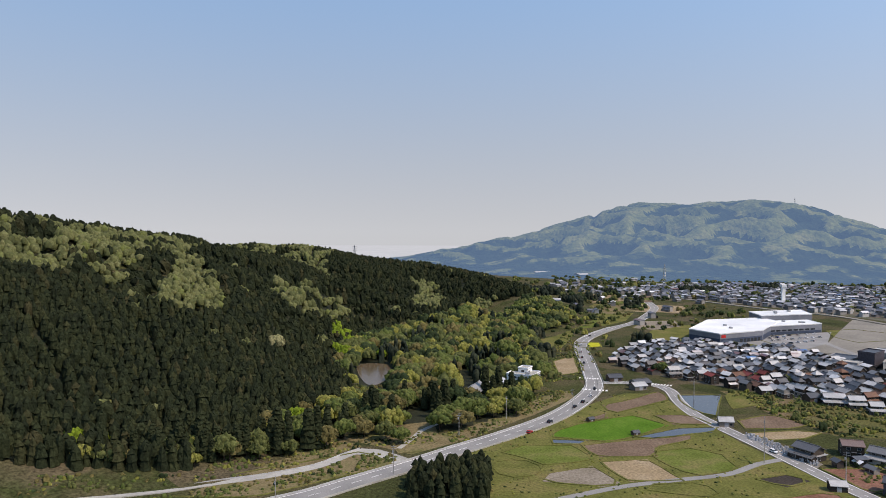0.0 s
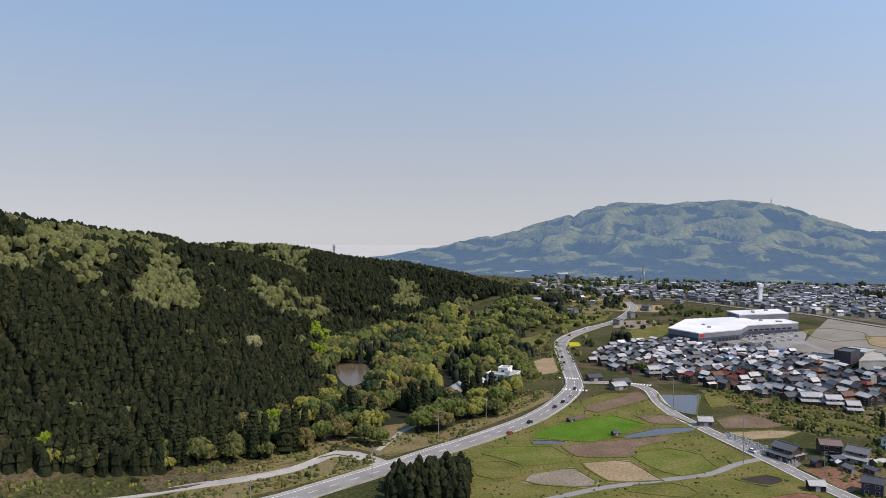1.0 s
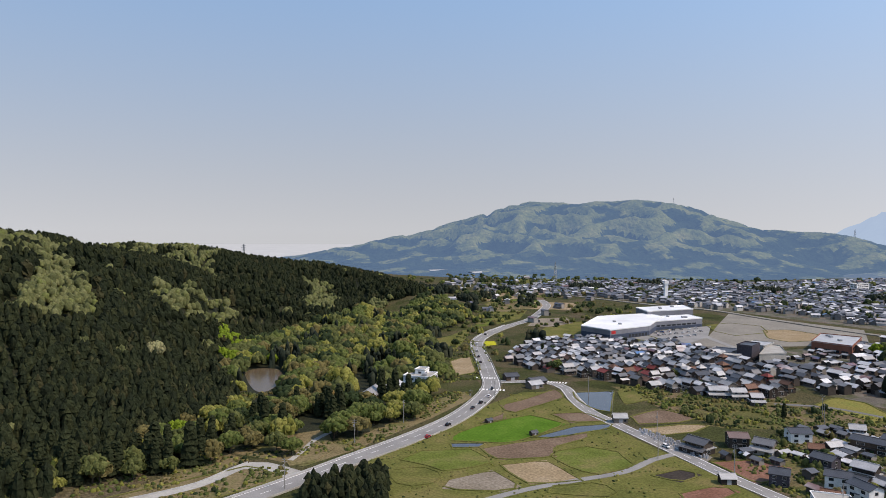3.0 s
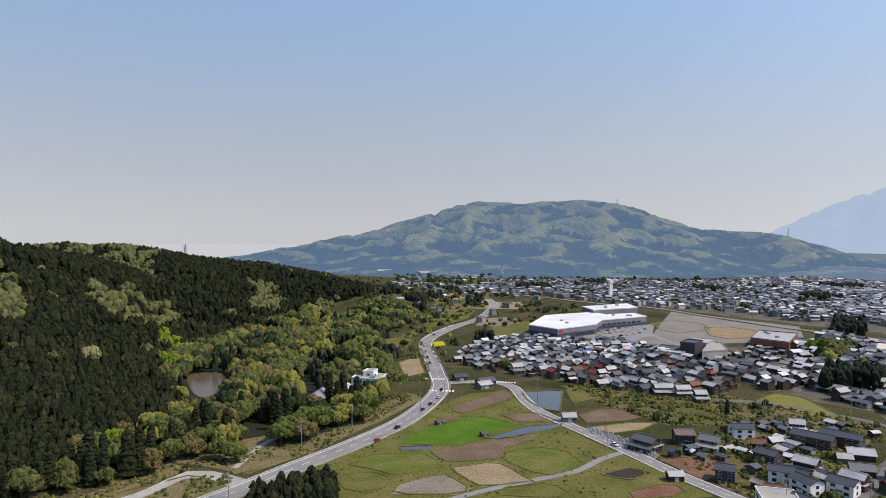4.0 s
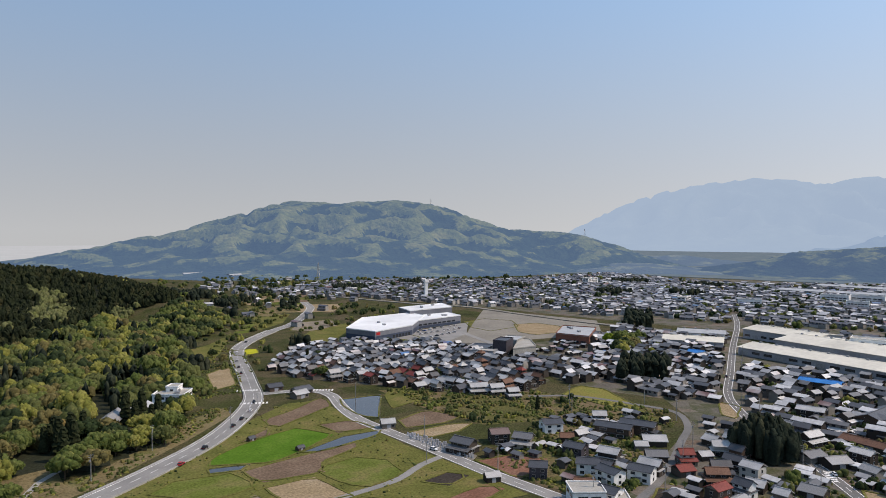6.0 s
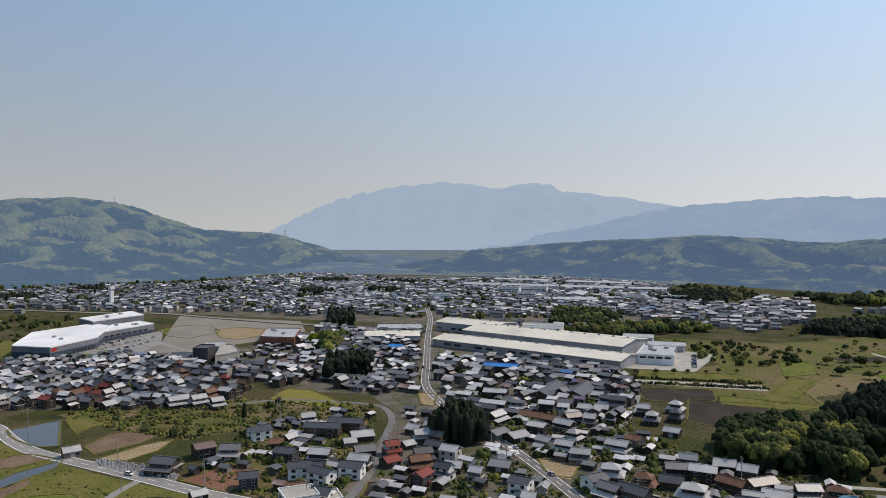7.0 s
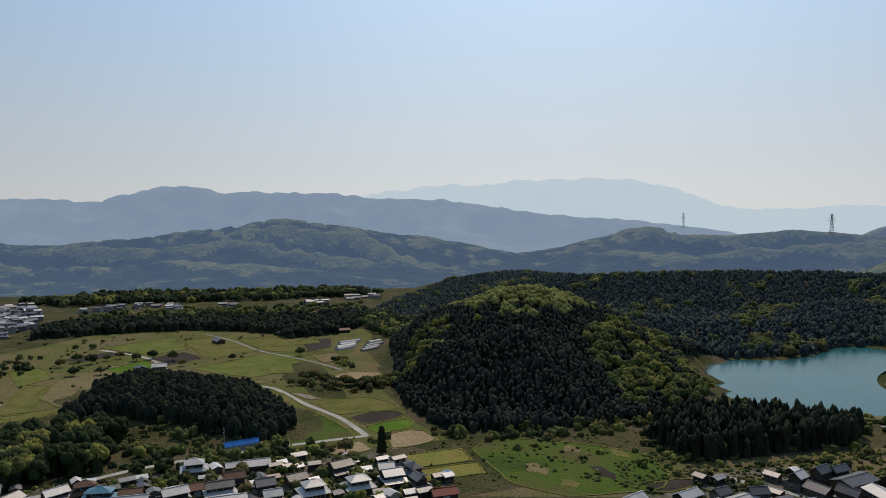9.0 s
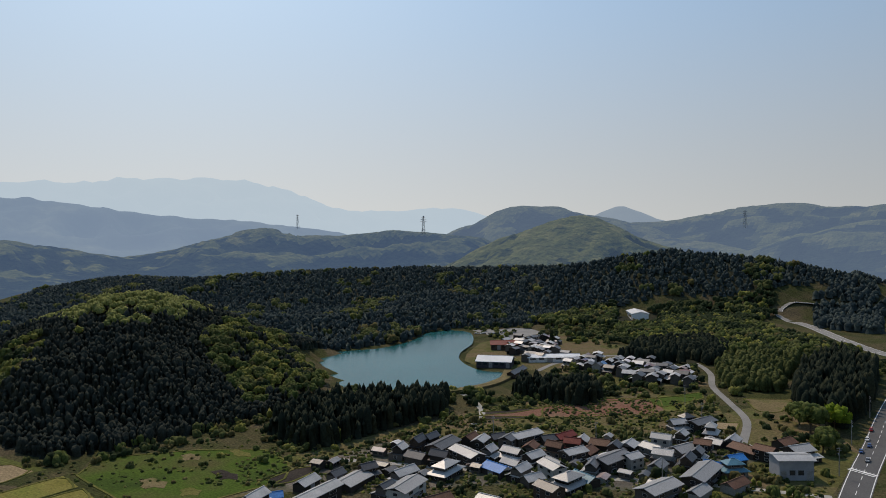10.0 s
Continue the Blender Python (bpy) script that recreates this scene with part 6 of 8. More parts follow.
def make_house(style, kind):
    """A house of 10 x 8 m in plan. style 0: two storeys under a gable with a lean-to roof; 1: hipped with a skirt roof; 2: low barn; 3: plain two storeys."""
    rm, wm, word = ROOF[kind]
    names = {0: "two-storey house with a %s gable roof and lean-to", 1: "farmhouse with a %s hipped roof over a skirt roof", 2: "low shed with a %s gable roof", 3: "plain two-storey house under a %s roof"}
    r = root("house", names[style] % word, "house", "houses of the valley")
    if style == 0:
        part("wall", boxes((-5, -4, -0.3, 5, 4, 2.9)), wm, r)
        part("upper_wall", boxes((-4.2, -1.9, 2.9, 4.2, 3.7, 5.4)), wm, r)
        bm = bmesh.new()
        gable(bm, 8.4, 5.6, 5.5, 1.7, 0.7)
        bmesh.ops.translate(bm, verts=bm.verts, vec=(0, 0.9, 0))
        part("roof", bm, rm, r)
        for sd in (-1, 1):
            bm = ends(bmesh.new(), 8.4, 5.6, 5.35, 1.6, sides=(sd,))
            bmesh.ops.translate(bm, verts=bm.verts, vec=(0, 0.9, 0))
            part("gable_wall", bm, wm, r)
        bm = bmesh.new()
        vs = [bm.verts.new(p) for p in ((-5.5, -4.7, 2.6), (5.5, -4.7, 2.6), (5.5, -1.85, 3.6), (-5.5, -1.85, 3.6), (-5.5, -4.7, 2.4), (5.5, -4.7, 2.4), (5.5, -1.85, 3.4), (-5.5, -1.85, 3.4))]
        for q in ((0, 1, 2, 3), (7, 6, 5, 4), (0, 4, 5, 1), (1, 5, 6, 2), (2, 6, 7, 3), (3, 7, 4, 0)):
            bm.faces.new([vs[i] for i in q])
        part("lower_roof", bm, rm, r)
        bm = boxes((-5.4, 3.72, 2.75, 5.4, 4.6, 2.93), (4.22, -1.8, 2.75, 5.4, 3.7, 2.93), (-5.4, -1.8, 2.75, -4.22, 3.7, 2.93))
        part("eave", bm, rm, r)
        windows(r, 10, 8, 0.8, 1.3, 2, (GLASS, FRAME))
        for x in (-2.2, 2.0):
            fr = part("window", boxes((x - 0.95, -1.96, 3.75, x + 0.95, -1.86, 5.1)), FRAME, r)
            part("pane", boxes((x - 0.85, -1.99, 3.85, x + 0.85, -1.84, 5.0)), GLASS, fr)
    elif style == 1:
        part("wall", boxes((-5, -4, -0.3, 5, 4, 3.0)), wm, r)
        part("lower_roof", hip(bmesh.new(), 10, 8, 2.9, 1.15, 1.0, top=0.62), rm, r)
        part("upper_wall", boxes((-3.4, -2.7, 3.9, 3.4, 2.7, 5.9)), wm, r)
        part("roof", hip(bmesh.new(), 6.8, 5.4, 5.9, 2.0, 0.9), rm, r)
        windows(r, 10, 8, 0.8, 1.3, 2, (GLASS, FRAME))
        for s in (-1, 1):
            fr = part("window", boxes((-1.9, s * 2.7 - 0.05, 4.4, 1.9, s * 2.7 + 0.05, 5.6)), FRAME, r)
            part("pane", boxes((-1.8, s * 2.7 - 0.08, 4.5, 1.8, s * 2.7 + 0.08, 5.5)), GLASS, fr)
    elif style == 2:
        part("wall", boxes((-5, -4, -0.3, 5, 4, 3.2)), wm, r)
        [part("gable_wall", ends(bmesh.new(), 10, 8, 3.15, 1.75, sides=(sd,)), wm, r) for sd in (-1, 1)]
        part("roof", gable(bmesh.new(), 10, 8, 3.3, 1.8, 0.6), rm, r)
        part("door", boxes((-1.4, -4.07, -0.2, 1.4, -3.97, 2.4)), GREY_WALL, r)
        part("window", boxes((2.3, -4.06, 1.0, 4.0, -3.96, 2.1)), GLASS, r)
    else:
        part("wall", boxes((-5, -4, -0.3, 5, 4, 5.6)), wm, r)
        [part("gable_wall", ends(bmesh.new(), 10, 8, 5.55, 1.45, sides=(sd,)), wm, r) for sd in (-1, 1)]
        part("roof", gable(bmesh.new(), 10, 8, 5.7, 1.5, 0.55), rm, r)
        windows(r, 10, 8, 0.9, 1.3, 2, (GLASS, FRAME))
        windows(r, 10, 8, 3.5, 1.2, 2, (GLASS, FRAME))
        part("porch", boxes((-1.2, -5.2, 2.5, 1.2, -4.0, 2.7)), rm, r)
    return r


SHAPES = {}
HOUSE_SPOTS = []


def put_house(x, y, L, turn, W, kind, style):
    m = pose(x, y, float(land(x, y)), 0, 0, turn) @ Matrix.Diagonal((L / 10.0, W / 8.0, (0.92 + 0.16 * ((x * 7 + y * 3) % 1.0)) * min(1.0, L / 7.0), 1))
    if (style, kind, FULL) not in SHAPES:
        r = make_house(style, kind)
        r.matrix_basis = m
        SHAPES[style, kind, FULL] = r
    else:
        src = SHAPES[style, kind, FULL]
        c = copy_thing(src, Matrix.Identity(4))
        c.matrix_basis = m
    HOUSE_SPOTS.append((x, y))


rng = random.Random(4)
for x, y, L, turn, W, kind in HOUSES:
    if kind in "WKP":
        style = 3
    elif W <= 6:
        style = 2
    elif L > 15:
        style = 2 if kind == "N" else 3
    else:
        style = rng.choice((0, 0, 0, 1, 2, 2, 3)) if kind != "B" else 2
    FULL = math.hypot(x, y - 25) < 300
    put_house(x, y, L, turn + (180 if rng.random() < 0.5 else 0), W, kind, style)

# more houses between those above, and the old quarter below the store in rows along its lanes
QUARTER = [(128, 545), (171, 618), (213, 634), (281, 624), (300, 570), (290, 500), (284, 425), (259, 402), (228, 414), (203, 428), (186, 456), (162, 478), (138, 512)]
FRONT_ROW = [(140, 530), (292, 530), (290, 500), (284, 425), (259, 402), (228, 414), (203, 428), (186, 456), (162, 478), (138, 512)]
VILLAGES = [([(212, 250), (240, 268), (266, 284), (284, 262), (262, 225), (232, 205), (208, 225)], 11.0), ([(300, 150), (318, 128), (306, 95), (300, 40), (300, -30), (270, -55), (258, 0), (255, 60), (245, 110), (250, 150)], 11.5),
            ([(100, -300), (118, -240), (160, -212), (215, -178), (238, -200), (205, -232), (160, -268), (122, -312)], 11.0), (FRONT_ROW, 10.0)]
FULL = False
for poly, step in VILLAGES:
    x, y = scatter(poly, step, 77, 0.22)
    for a, b in zip(x, y):
        if min(math.hypot(a - p, b - q) for p, q in HOUSE_SPOTS) < step * 0.82 or not off_roads(np.array([a]), np.array([b]), 8)[0]:
            continue
        kind = rng.choices("LGDRNW", (34, 34, 14, 4, 9, 5))[0]
        turn = rng.choice((12, 102, 102, 282)) + rng.uniform(-7, 7)
        put_house(a, b, rng.uniform(6.8, 9.4), turn, rng.uniform(5.4, 7.2), kind, rng.choice((0, 0, 0, 1, 2, 2, 3)))

# the rest of the town: roofs and walls too far to tell apart one by one
def town(name, polys, step, seed, label, spread=0.25, keep=0.93, size=(8, 13), turn=12.0, apart=9.5, low=False, sway=0.0, mats=None, depth=(4.8, 6.8)):
    rng = np.random.RandomState(seed)
    V, F, M, n = [], [], [], 0
    spots = np.array(HOUSE_SPOTS)
    for poly in polys:
        x, y = scatter(poly, step, seed, spread)
        ok = off_roads(x, y, 8) & ~in_any(x, y, KEEP_CLEAR) & (rng.rand(len(x)) < keep)
        for a, b in zip(x[ok], y[ok]):
            if len(spots) and np.hypot(spots[:, 0] - a, spots[:, 1] - b).min() < apart:
                continue
            L, W, H, rise = rng.uniform(*size), rng.uniform(*depth), rng.choice([2.4, 2.6, 3.0, 3.2] if low else [3.2, 5.4, 5.6, 6.0]), rng.uniform(0.5, 0.9) if low else rng.uniform(0.9, 1.6)
            if low:
                W = rng.uniform(3.0, 4.6)
            t = radians(turn + sway * float(waves(np.array([a]), np.array([b]), 230, 3)[0]) + rng.choice([0, 90, 90, 90]) + rng.uniform(-9, 9))
            o, e = 0.6, 0.25
            v = [(-L / 2, -W / 2, -0.3), (L / 2, -W / 2, -0.3), (L / 2, W / 2, -0.3), (-L / 2, W / 2, -0.3), (-L / 2, -W / 2, H), (L / 2, -W / 2, H), (L / 2, W / 2, H), (-L / 2, W / 2, H), (-L / 2, 0, H + rise - 0.1), (L / 2, 0, H + rise - 0.1)]
            f = [(0, 1, 5, 4), (2, 3, 7, 6), (1, 2, 6, 5), (3, 0, 4, 7), (4, 8, 7, 7), (5, 6, 9, 9)]
            k = [0, 0, 0, 0, 0, 0]
            i = len(v)
            hx, hy, zl = L / 2 + o, W / 2 + o, H - rise * o / (W / 2)
            v += [(-hx, -hy, zl), (hx, -hy, zl), (hx, 0, H + rise), (-hx, 0, H + rise), (hx, hy, zl), (-hx, hy, zl), (-hx, -hy, zl - e), (hx, -hy, zl - e), (hx, hy, zl - e), (-hx, hy, zl - e)]
            f += [(i, i + 1, i + 2, i + 3), (i + 3, i + 2, i + 4, i + 5), (i + 6, i + 7, i + 1, i), (i + 5, i + 4, i + 8, i + 9)]
            k += [1, 1, 1, 1]
            if H > 4:
                s = rng.choice([-1, 1])
                i = len(v)
                y0, y1 = s * W / 2, s * (W / 2 + 2.6)
                v += [(-L / 2 - 0.3, y0, 3.6), (L / 2 + 0.3, y0, 3.6), (L / 2 + 0.3, y1, 2.7), (-L / 2 - 0.3, y1, 2.7), (-L / 2, y0, -0.3), (L / 2, y0, -0.3), (L / 2, y1 - s * 0.4, -0.3), (-L / 2, y1 - s * 0.4, -0.3), (L / 2, y1 - s * 0.4, 2.8), (-L / 2, y1 - s * 0.4, 2.8)]
                f += [(i, i + 1, i + 2, i + 3) if s < 0 else (i + 3, i + 2, i + 1, i), (i + 6, i + 7, i + 9, i + 8)]
                k += [1, 0]
            for s in (-1, 1):
                for q in (-0.25, 0.25):
                    i = len(v)
                    xx, yy = q * L, s * (W / 2 + 0.04)
                    z0 = H - 1.9
                    v += [(xx - 0.9, yy, z0), (xx + 0.9, yy, z0), (xx + 0.9, yy, z0 + 1.2), (xx - 0.9, yy, z0 + 1.2)]
                    f.append((i, i + 1, i + 2, i + 3))
                    k.append(2)
            v = np.array(v)
            c, s = math.cos(t), math.sin(t)
            V.append(np.c_[v[:, 0] * c - v[:, 1] * s + a, v[:, 0] * s + v[:, 1] * c + b, v[:, 2] + float(land(a, b))])
            F.append(np.array(f) + n)
            M += k
            n += len(v)
    F = np.concatenate(F)
    V = np.concatenate(V)
    me = bpy.data.meshes.new(name)
    me.from_pydata(V.tolist(), [], [[i for j, i in enumerate(q) if i not in q[:j]] for q in F.tolist()])
    me.polygons.foreach_set("material_index", np.array(M, np.int32))
    for m in mats or (WALL_STUFF, TILE_STUFF, GLASS):
        me.materials.append(m)
    me.update()
    return tagged(new(name, me), label, "houses", kind="stuff")


KEEP_CLEAR = [[(219, 649), (242, 617), (278, 600), (316, 588), (372, 663), (328, 708), (283, 707), (246, 707)], [(480, 250), (620, 220), (625, 300), (640, 400), (615, 505), (560, 505), (485, 450)], [(225, 690), (260, 640), (330, 575), (470, 570), (540, 665), (475, 830), (410, 880), (300, 770)],
              [(300, 515), (312, 505), (350, 535), (352, 585)], [(255, 380), (320, 355), (325, 410), (265, 410)], [(250, 220), (310, 225), (310, 270), (255, 268)]]
town("town_houses", [QUARTER], 7.9, 4, "tightly packed old quarter with dark and pale roofs", keep=0.97, size=(4.6, 7.8), apart=7.4, sway=14.0, depth=(3.4, 5.2))
town("town_houses", [[(509, 600), (515, 540), (556, 508), (490, 440), (420, 395), (355, 335), (334, 318), (320, 350), (296, 395), (290, 430), (300, 510), (350, 470), (380, 480), (400, 520), (420, 560)],
                     [(440, 390), (485, 330), (485, 265), (438, 224), (345, 190), (312, 250), (345, 310), (370, 335)]], 10.2, 5, "tightly packed town houses with grey and pale roofs", keep=0.86, size=(5.4, 9.4), sway=14.0, depth=(4.2, 6.2))
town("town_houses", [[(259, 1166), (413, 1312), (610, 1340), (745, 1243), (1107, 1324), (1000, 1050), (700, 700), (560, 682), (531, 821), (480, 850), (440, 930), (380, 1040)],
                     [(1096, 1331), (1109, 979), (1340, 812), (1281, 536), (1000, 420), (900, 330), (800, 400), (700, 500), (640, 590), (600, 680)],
                     [(620, 520), (700, 420), (760, 380), (700, 360), (640, 410), (600, 510)]], 12.6, 6, "dense distant town of pale and grey roofs", keep=0.8, size=(5.4, 10.5), sway=40.0, mats=HAZED_TOWN, spread=0.42)
town("town_houses", [[(776, 382), (771, 316), (759, 271), (744, 244), (802, 223), (882, 214), (948, 227), (990, 320), (1038, 435)], [(954, 227), (854, 290), (800, 330), (900, 340), (1150, 330), (1117, 260)], [(985, 205), (1030, 185), (1098, 130), (1085, 110), (1025, 60), (1000, 72), (1060, 118)], [(1030, 20), (1060, 15), (1050, -10), (1020, -5)], [(1045, -55), (1075, -60), (1060, -75)], [(1005, -95), (1040, -92), (1045, -128), (1010, -125)], [(1050, -170), (1100, -165), (1120, -225), (1075, -215)]], 14, 7, "village houses before the hills", keep=0.7, sway=40.0, mats=HAZED_TOWN)
town("town_houses", [[(207, 1374), (373, 1504), (455, 1243), (482, 1059), (430, 980), (362, 993), (182, 922), (160, 960)], [(150, 700), (210, 830), (260, 950), (330, 960), (250, 800), (200, 740)], [(120, 830), (130, 900), (200, 900), (180, 820)], [(125, 900), (150, 960), (260, 960), (220, 880)]], 22, 8, "scattered houses along the far road", keep=0.32, sway=40.0, mats=HAZED_TOWN)
town("town_houses", [[(318, -420), (245, -412), (274, -467), (300, -450), (335, -445), (340, -470), (315, -470)], [(270, -425), (222, -395), (170, -418), (186, -460), (235, -475)], [(345, -432), (376, -478), (384, -505), (350, -520), (310, -480), (312, -452)]], 9.8, 9, "hamlet houses beside the reservoir", keep=0.9, size=(6, 9))
# sheds, annexes and lean-tos between the houses
NEAR_VILLAGE = [[(165, 300), (230, 345), (300, 330), (312, 272), (345, 300), (440, 225), (345, 185), (318, 130), (318, 60), (330, 10), (300, -60), (255, -60), (240, 40), (240, 150), (200, 190), (168, 262)],
                [(100, -300), (118, -225), (160, -200), (215, -150), (238, -120), (240, -200), (205, -240), (160, -275), (122, -315)]]
town("sheds", NEAR_VILLAGE, 7.2, 11, "small sheds and lean-tos between the village houses", keep=0.4, size=(3.6, 6.4), apart=7.4, low=True, spread=0.4)
town("sheds", [QUARTER, [(509, 600), (556, 508), (420, 395), (334, 318), (296, 395), (300, 510)]], 8.4, 12, "small sheds between the town houses", keep=0.5, size=(3.6, 6.4), apart=7.0, low=True, spread=0.4)

# ---------------------------------------------------------------- large buildings
def prism(poly, z0, z1):
    bm = bmesh.new()
    lo = [bm.verts.new((x, y, z0)) for x, y in poly]
    hi = [bm.verts.new((x, y, z1)) for x, y in poly]
    n = len(poly)
    for i in range(n):
        bm.faces.new((lo[i], lo[(i + 1) % n], hi[(i + 1) % n], hi[i]))
    bm.faces.new(hi)
    bm.faces.new(lo[::-1])
    return bm


def inset(poly, d):
    c = np.mean(np.array(poly, float), axis=0)
    out = []
    for p in poly:
        v = np.array(p, float) - c
        r = np.hypot(*v)
        out.append(tuple(c + v * (r - d) / r))
    return out


def face_strip(poly, i, z0, z1, a=0.05, b=0.95, proud=0.12):
    """A band laid on one wall of a polygonal building."""
    P, Q = np.array(poly[i], float), np.array(poly[(i + 1) % len(poly)], float)
    t = (Q - P) / np.hypot(*(Q - P))
    c = np.mean(np.array(poly, float), axis=0)
    nrm = np.array([t[1], -t[0]])
    if np.dot((P + Q) / 2 - c, nrm) < 0:
        nrm = -nrm
    p, q = P + (Q - P) * a, P + (Q - P) * b
    quad = [p - nrm * 0.05, q - nrm * 0.05, q + nrm * proud, p + nrm * proud]
    return prism([tuple(v) for v in quad], z0, z1)


def big_building(name, poly, h, wall, roofm, label, cat, bands=(), parapet=0.7, roof_units=0, seed=1):
    """Flat-roofed building: walls with a parapet, a roof sheet inside it, bands of glass or colour, units on the roof."""
    r = root(name, label, cat)
    part("wall", prism(poly, -0.3, h), wall, r)
    part("roof", prism(inset(poly, -0.35), h, h + 0.25), roofm, r)
    for i in range(len(poly)):
        part("parapet", face_strip(poly, i, h + 0.25, h + 0.25 + parapet, 0.0, 1.0, 0.3), roofm if parapet < 0.35 else wall, r)
    for i, z0, z1, a, b, m, nm in bands:
        part(nm, face_strip(poly, i, z0, z1, a, b), m, r)
    rng = random.Random(seed)
    c = np.mean(np.array(poly, float), axis=0)
    for k in range(roof_units):
        q = np.array(poly[rng.randrange(len(poly))], float)
        p = c + (q - c) * rng.uniform(0.15, 0.6)
        part("roof_unit", boxes((p[0] - 1.2, p[1] - 1.6, h + 0.2, p[0] + 1.2, p[1] + 1.6, h + 1.7)), STEEL, r)
    return r


def glazing(i, n, z0, z1, a=0.06, b=0.94, m=None, nm="window"):
    w = (b - a) / n
    return [(i, z0, z1, a + w * (k + 0.12), a + w * (k + 0.88), m or GLASS, nm) for k in range(n)]


# store with white roofs
def store_block(poly, h, base, label, bands=(), units=3, seed=1):
    """Flat-roofed hall: grey cladding, a darker base, a thin white roof edge."""
    r = big_building("store", poly, h, STORE_WALL, WHITE_ROOF, label, "store", bands=bands, parapet=0.3, roof_units=units, seed=seed)
    for i in range(len(poly)):
        part("cladding", face_strip(poly, i, 0.2, base, 0.01, 0.99, 0.08), NAVY_WALL, r)
        part("roof_edge", face_strip(poly, i, h - 0.35, h + 0.2, 0.0, 1.0, 0.2), WHITE_PAINT, r)
    return r


S1 = [(230, 666), (246, 633), (295, 658), (340, 724), (337, 754), (272, 734)]
store_block(S1, 9.3, 4.8, "large store with a flat white roof and navy base", [(1, 5.6, 8.2, 0.03, 0.13, RED_PAINT, "sign")] + glazing(1, 6, 0.3, 3.4, 0.45, 0.95), 2)
S2 = [(302, 686), (378, 712), (378, 741), (340, 732)]
store_block(S2, 8.8, 2.8, "lower white-roofed store wing", glazing(0, 9, 3.2, 4.8, 0.1, 0.9) + [(1, 4.0, 4.5, 0.0, 1.0, WHITE_PAINT, "canopy")], 3, 3)
S3 = [(334, 779), (332, 744), (392, 758), (401, 800)]
store_block(S3, 12.8, 6.0, "tall store block with a flat white roof", glazing(1, 6, 2.0, 6.0, 0.3, 0.95), 4, 4)


# long factory halls
def hall(name, cx, cy, L, W, h, rise, turn, wall, roofm, label, vents=8, openings=10):
    r = root(name, label, "factory", m=pose(cx, cy, float(land(cx, cy)), 0, 0, turn))
    part("wall", boxes((-L / 2, -W / 2, -0.3, L / 2, W / 2, h)), wall, r)
    for sd in (-1, 1):
        part("gable_wall", ends(bmesh.new(), L, W, h - 0.05, rise - 0.15, sides=(sd,)), wall, r)
    part("roof", gable(bmesh.new(), L, W, h + 0.1, rise, 0.9, 0.3), roofm, r)
    for k in range(vents):
        x = -L / 2 + L * (k + 0.5) / vents
        part("roof_vent", boxes((x - 1.0, -0.6, h + rise, x + 1.0, 0.6, h + rise + 1.1)), STEEL, r)
    for sd in (-1, 1):
        for k in range(openings):
            x = -L / 2 + L * (k + 0.5) / openings
            w = L / openings * 0.33
            part("shutter" if k % 3 == 0 else "window", boxes((x - w, sd * W / 2 - 0.1, 0.2 if k % 3 == 0 else 2.2, x + w, sd * W / 2 + 0.1, 4.2)), GLASS if k % 3 else STEEL, r)
    return r


hall("factory_hall", 509, 350, 178, 36, 6.5, 2.8, 91, GREY_WALL, CREAM_ROOF, "very long factory hall with a cream metal roof", 12, 16)
hall("factory_hall", 566, 362, 160, 54, 9.0, 3.2, 91, GREY_WALL, CREAM_ROOF, "wide factory hall with a cream metal roof", 12, 14)
hall("factory_hall", 590, 465, 72, 40, 9.0, 2.6, 91, GREY_WALL, CREAM_ROOF, "short factory hall with a cream roof", 6, 8)
hall("warehouse", 495, 492, 50, 34, 6.0, 2.0, 130, GREY_WALL, CREAM_ROOF, "grey warehouse by the town street", 4, 6)
hall("warehouse", 535, 520, 42, 26, 6.0, 2.0, 130, WHITE_PAINT, TILE_LIGHT, "pale warehouse by the town street", 4, 5)
big_building("factory_office", [(524, 262), (534, 236), (552, 244), (578, 252), (572, 276), (552, 270)], 7.0, WHITE_PAINT, TILE_LIGHT, "white factory office with glass bands beside the yard", "factory",
             bands=glazing(0, 4, 4.6, 6.2) + glazing(1, 3, 1.0, 3.0) + glazing(5, 4, 1.0, 3.0) + glazing(2, 6, 4.6, 6.2), roof_units=4, seed=6)
big_building("works_building", [(574, 398), (590, 364), (604, 371), (588, 405)], 13.0, WHITE_PAINT, CONCRETE, "pale three-storey works building", "building",
             bands=[b for f in (0, 3) for z in (1.5, 5.2, 8.9) for b in glazing(f, 5, z, z + 1.7)], seed=8)
# charcoal hall and its low grey wings
big_building("community_hall", [(305, 524), (312, 515), (327, 528), (320, 537)], 12.0, BLACK_WALL, TILE_DARK, "charcoal block-like hall with flat roof", "hall", bands=glazing(0, 3, 1, 4) + glazing(1, 4, 1, 3.5))
big_building("community_hall", [(330, 527), (312, 505), (336, 508), (352, 540), (344, 552)], 7.5, CONCRETE, CONCRETE, "concrete wing with flat roof", "hall", bands=glazing(1, 6, 1, 3.5) + glazing(2, 5, 1, 3.5))
big_building("community_hall", [(296, 523), (318, 543), (306, 556), (284, 536)], 5.0, GREY_WALL, TILE_DARK, "low dark annex with flat roof", "hall", bands=glazing(0, 5, 1, 3.2))
# brick school-like building
big_building("brick_building", [(394, 560), (409, 531), (452, 574), (432, 600)], 7.5, BRICK_WALL, TILE_LIGHT, "long red brick building with flat roof", "building",
             bands=glazing(0, 4, 1, 3) + glazing(1, 9, 1.2, 2.8) + glazing(1, 9, 4.4, 6.0), roof_units=3, seed=11)
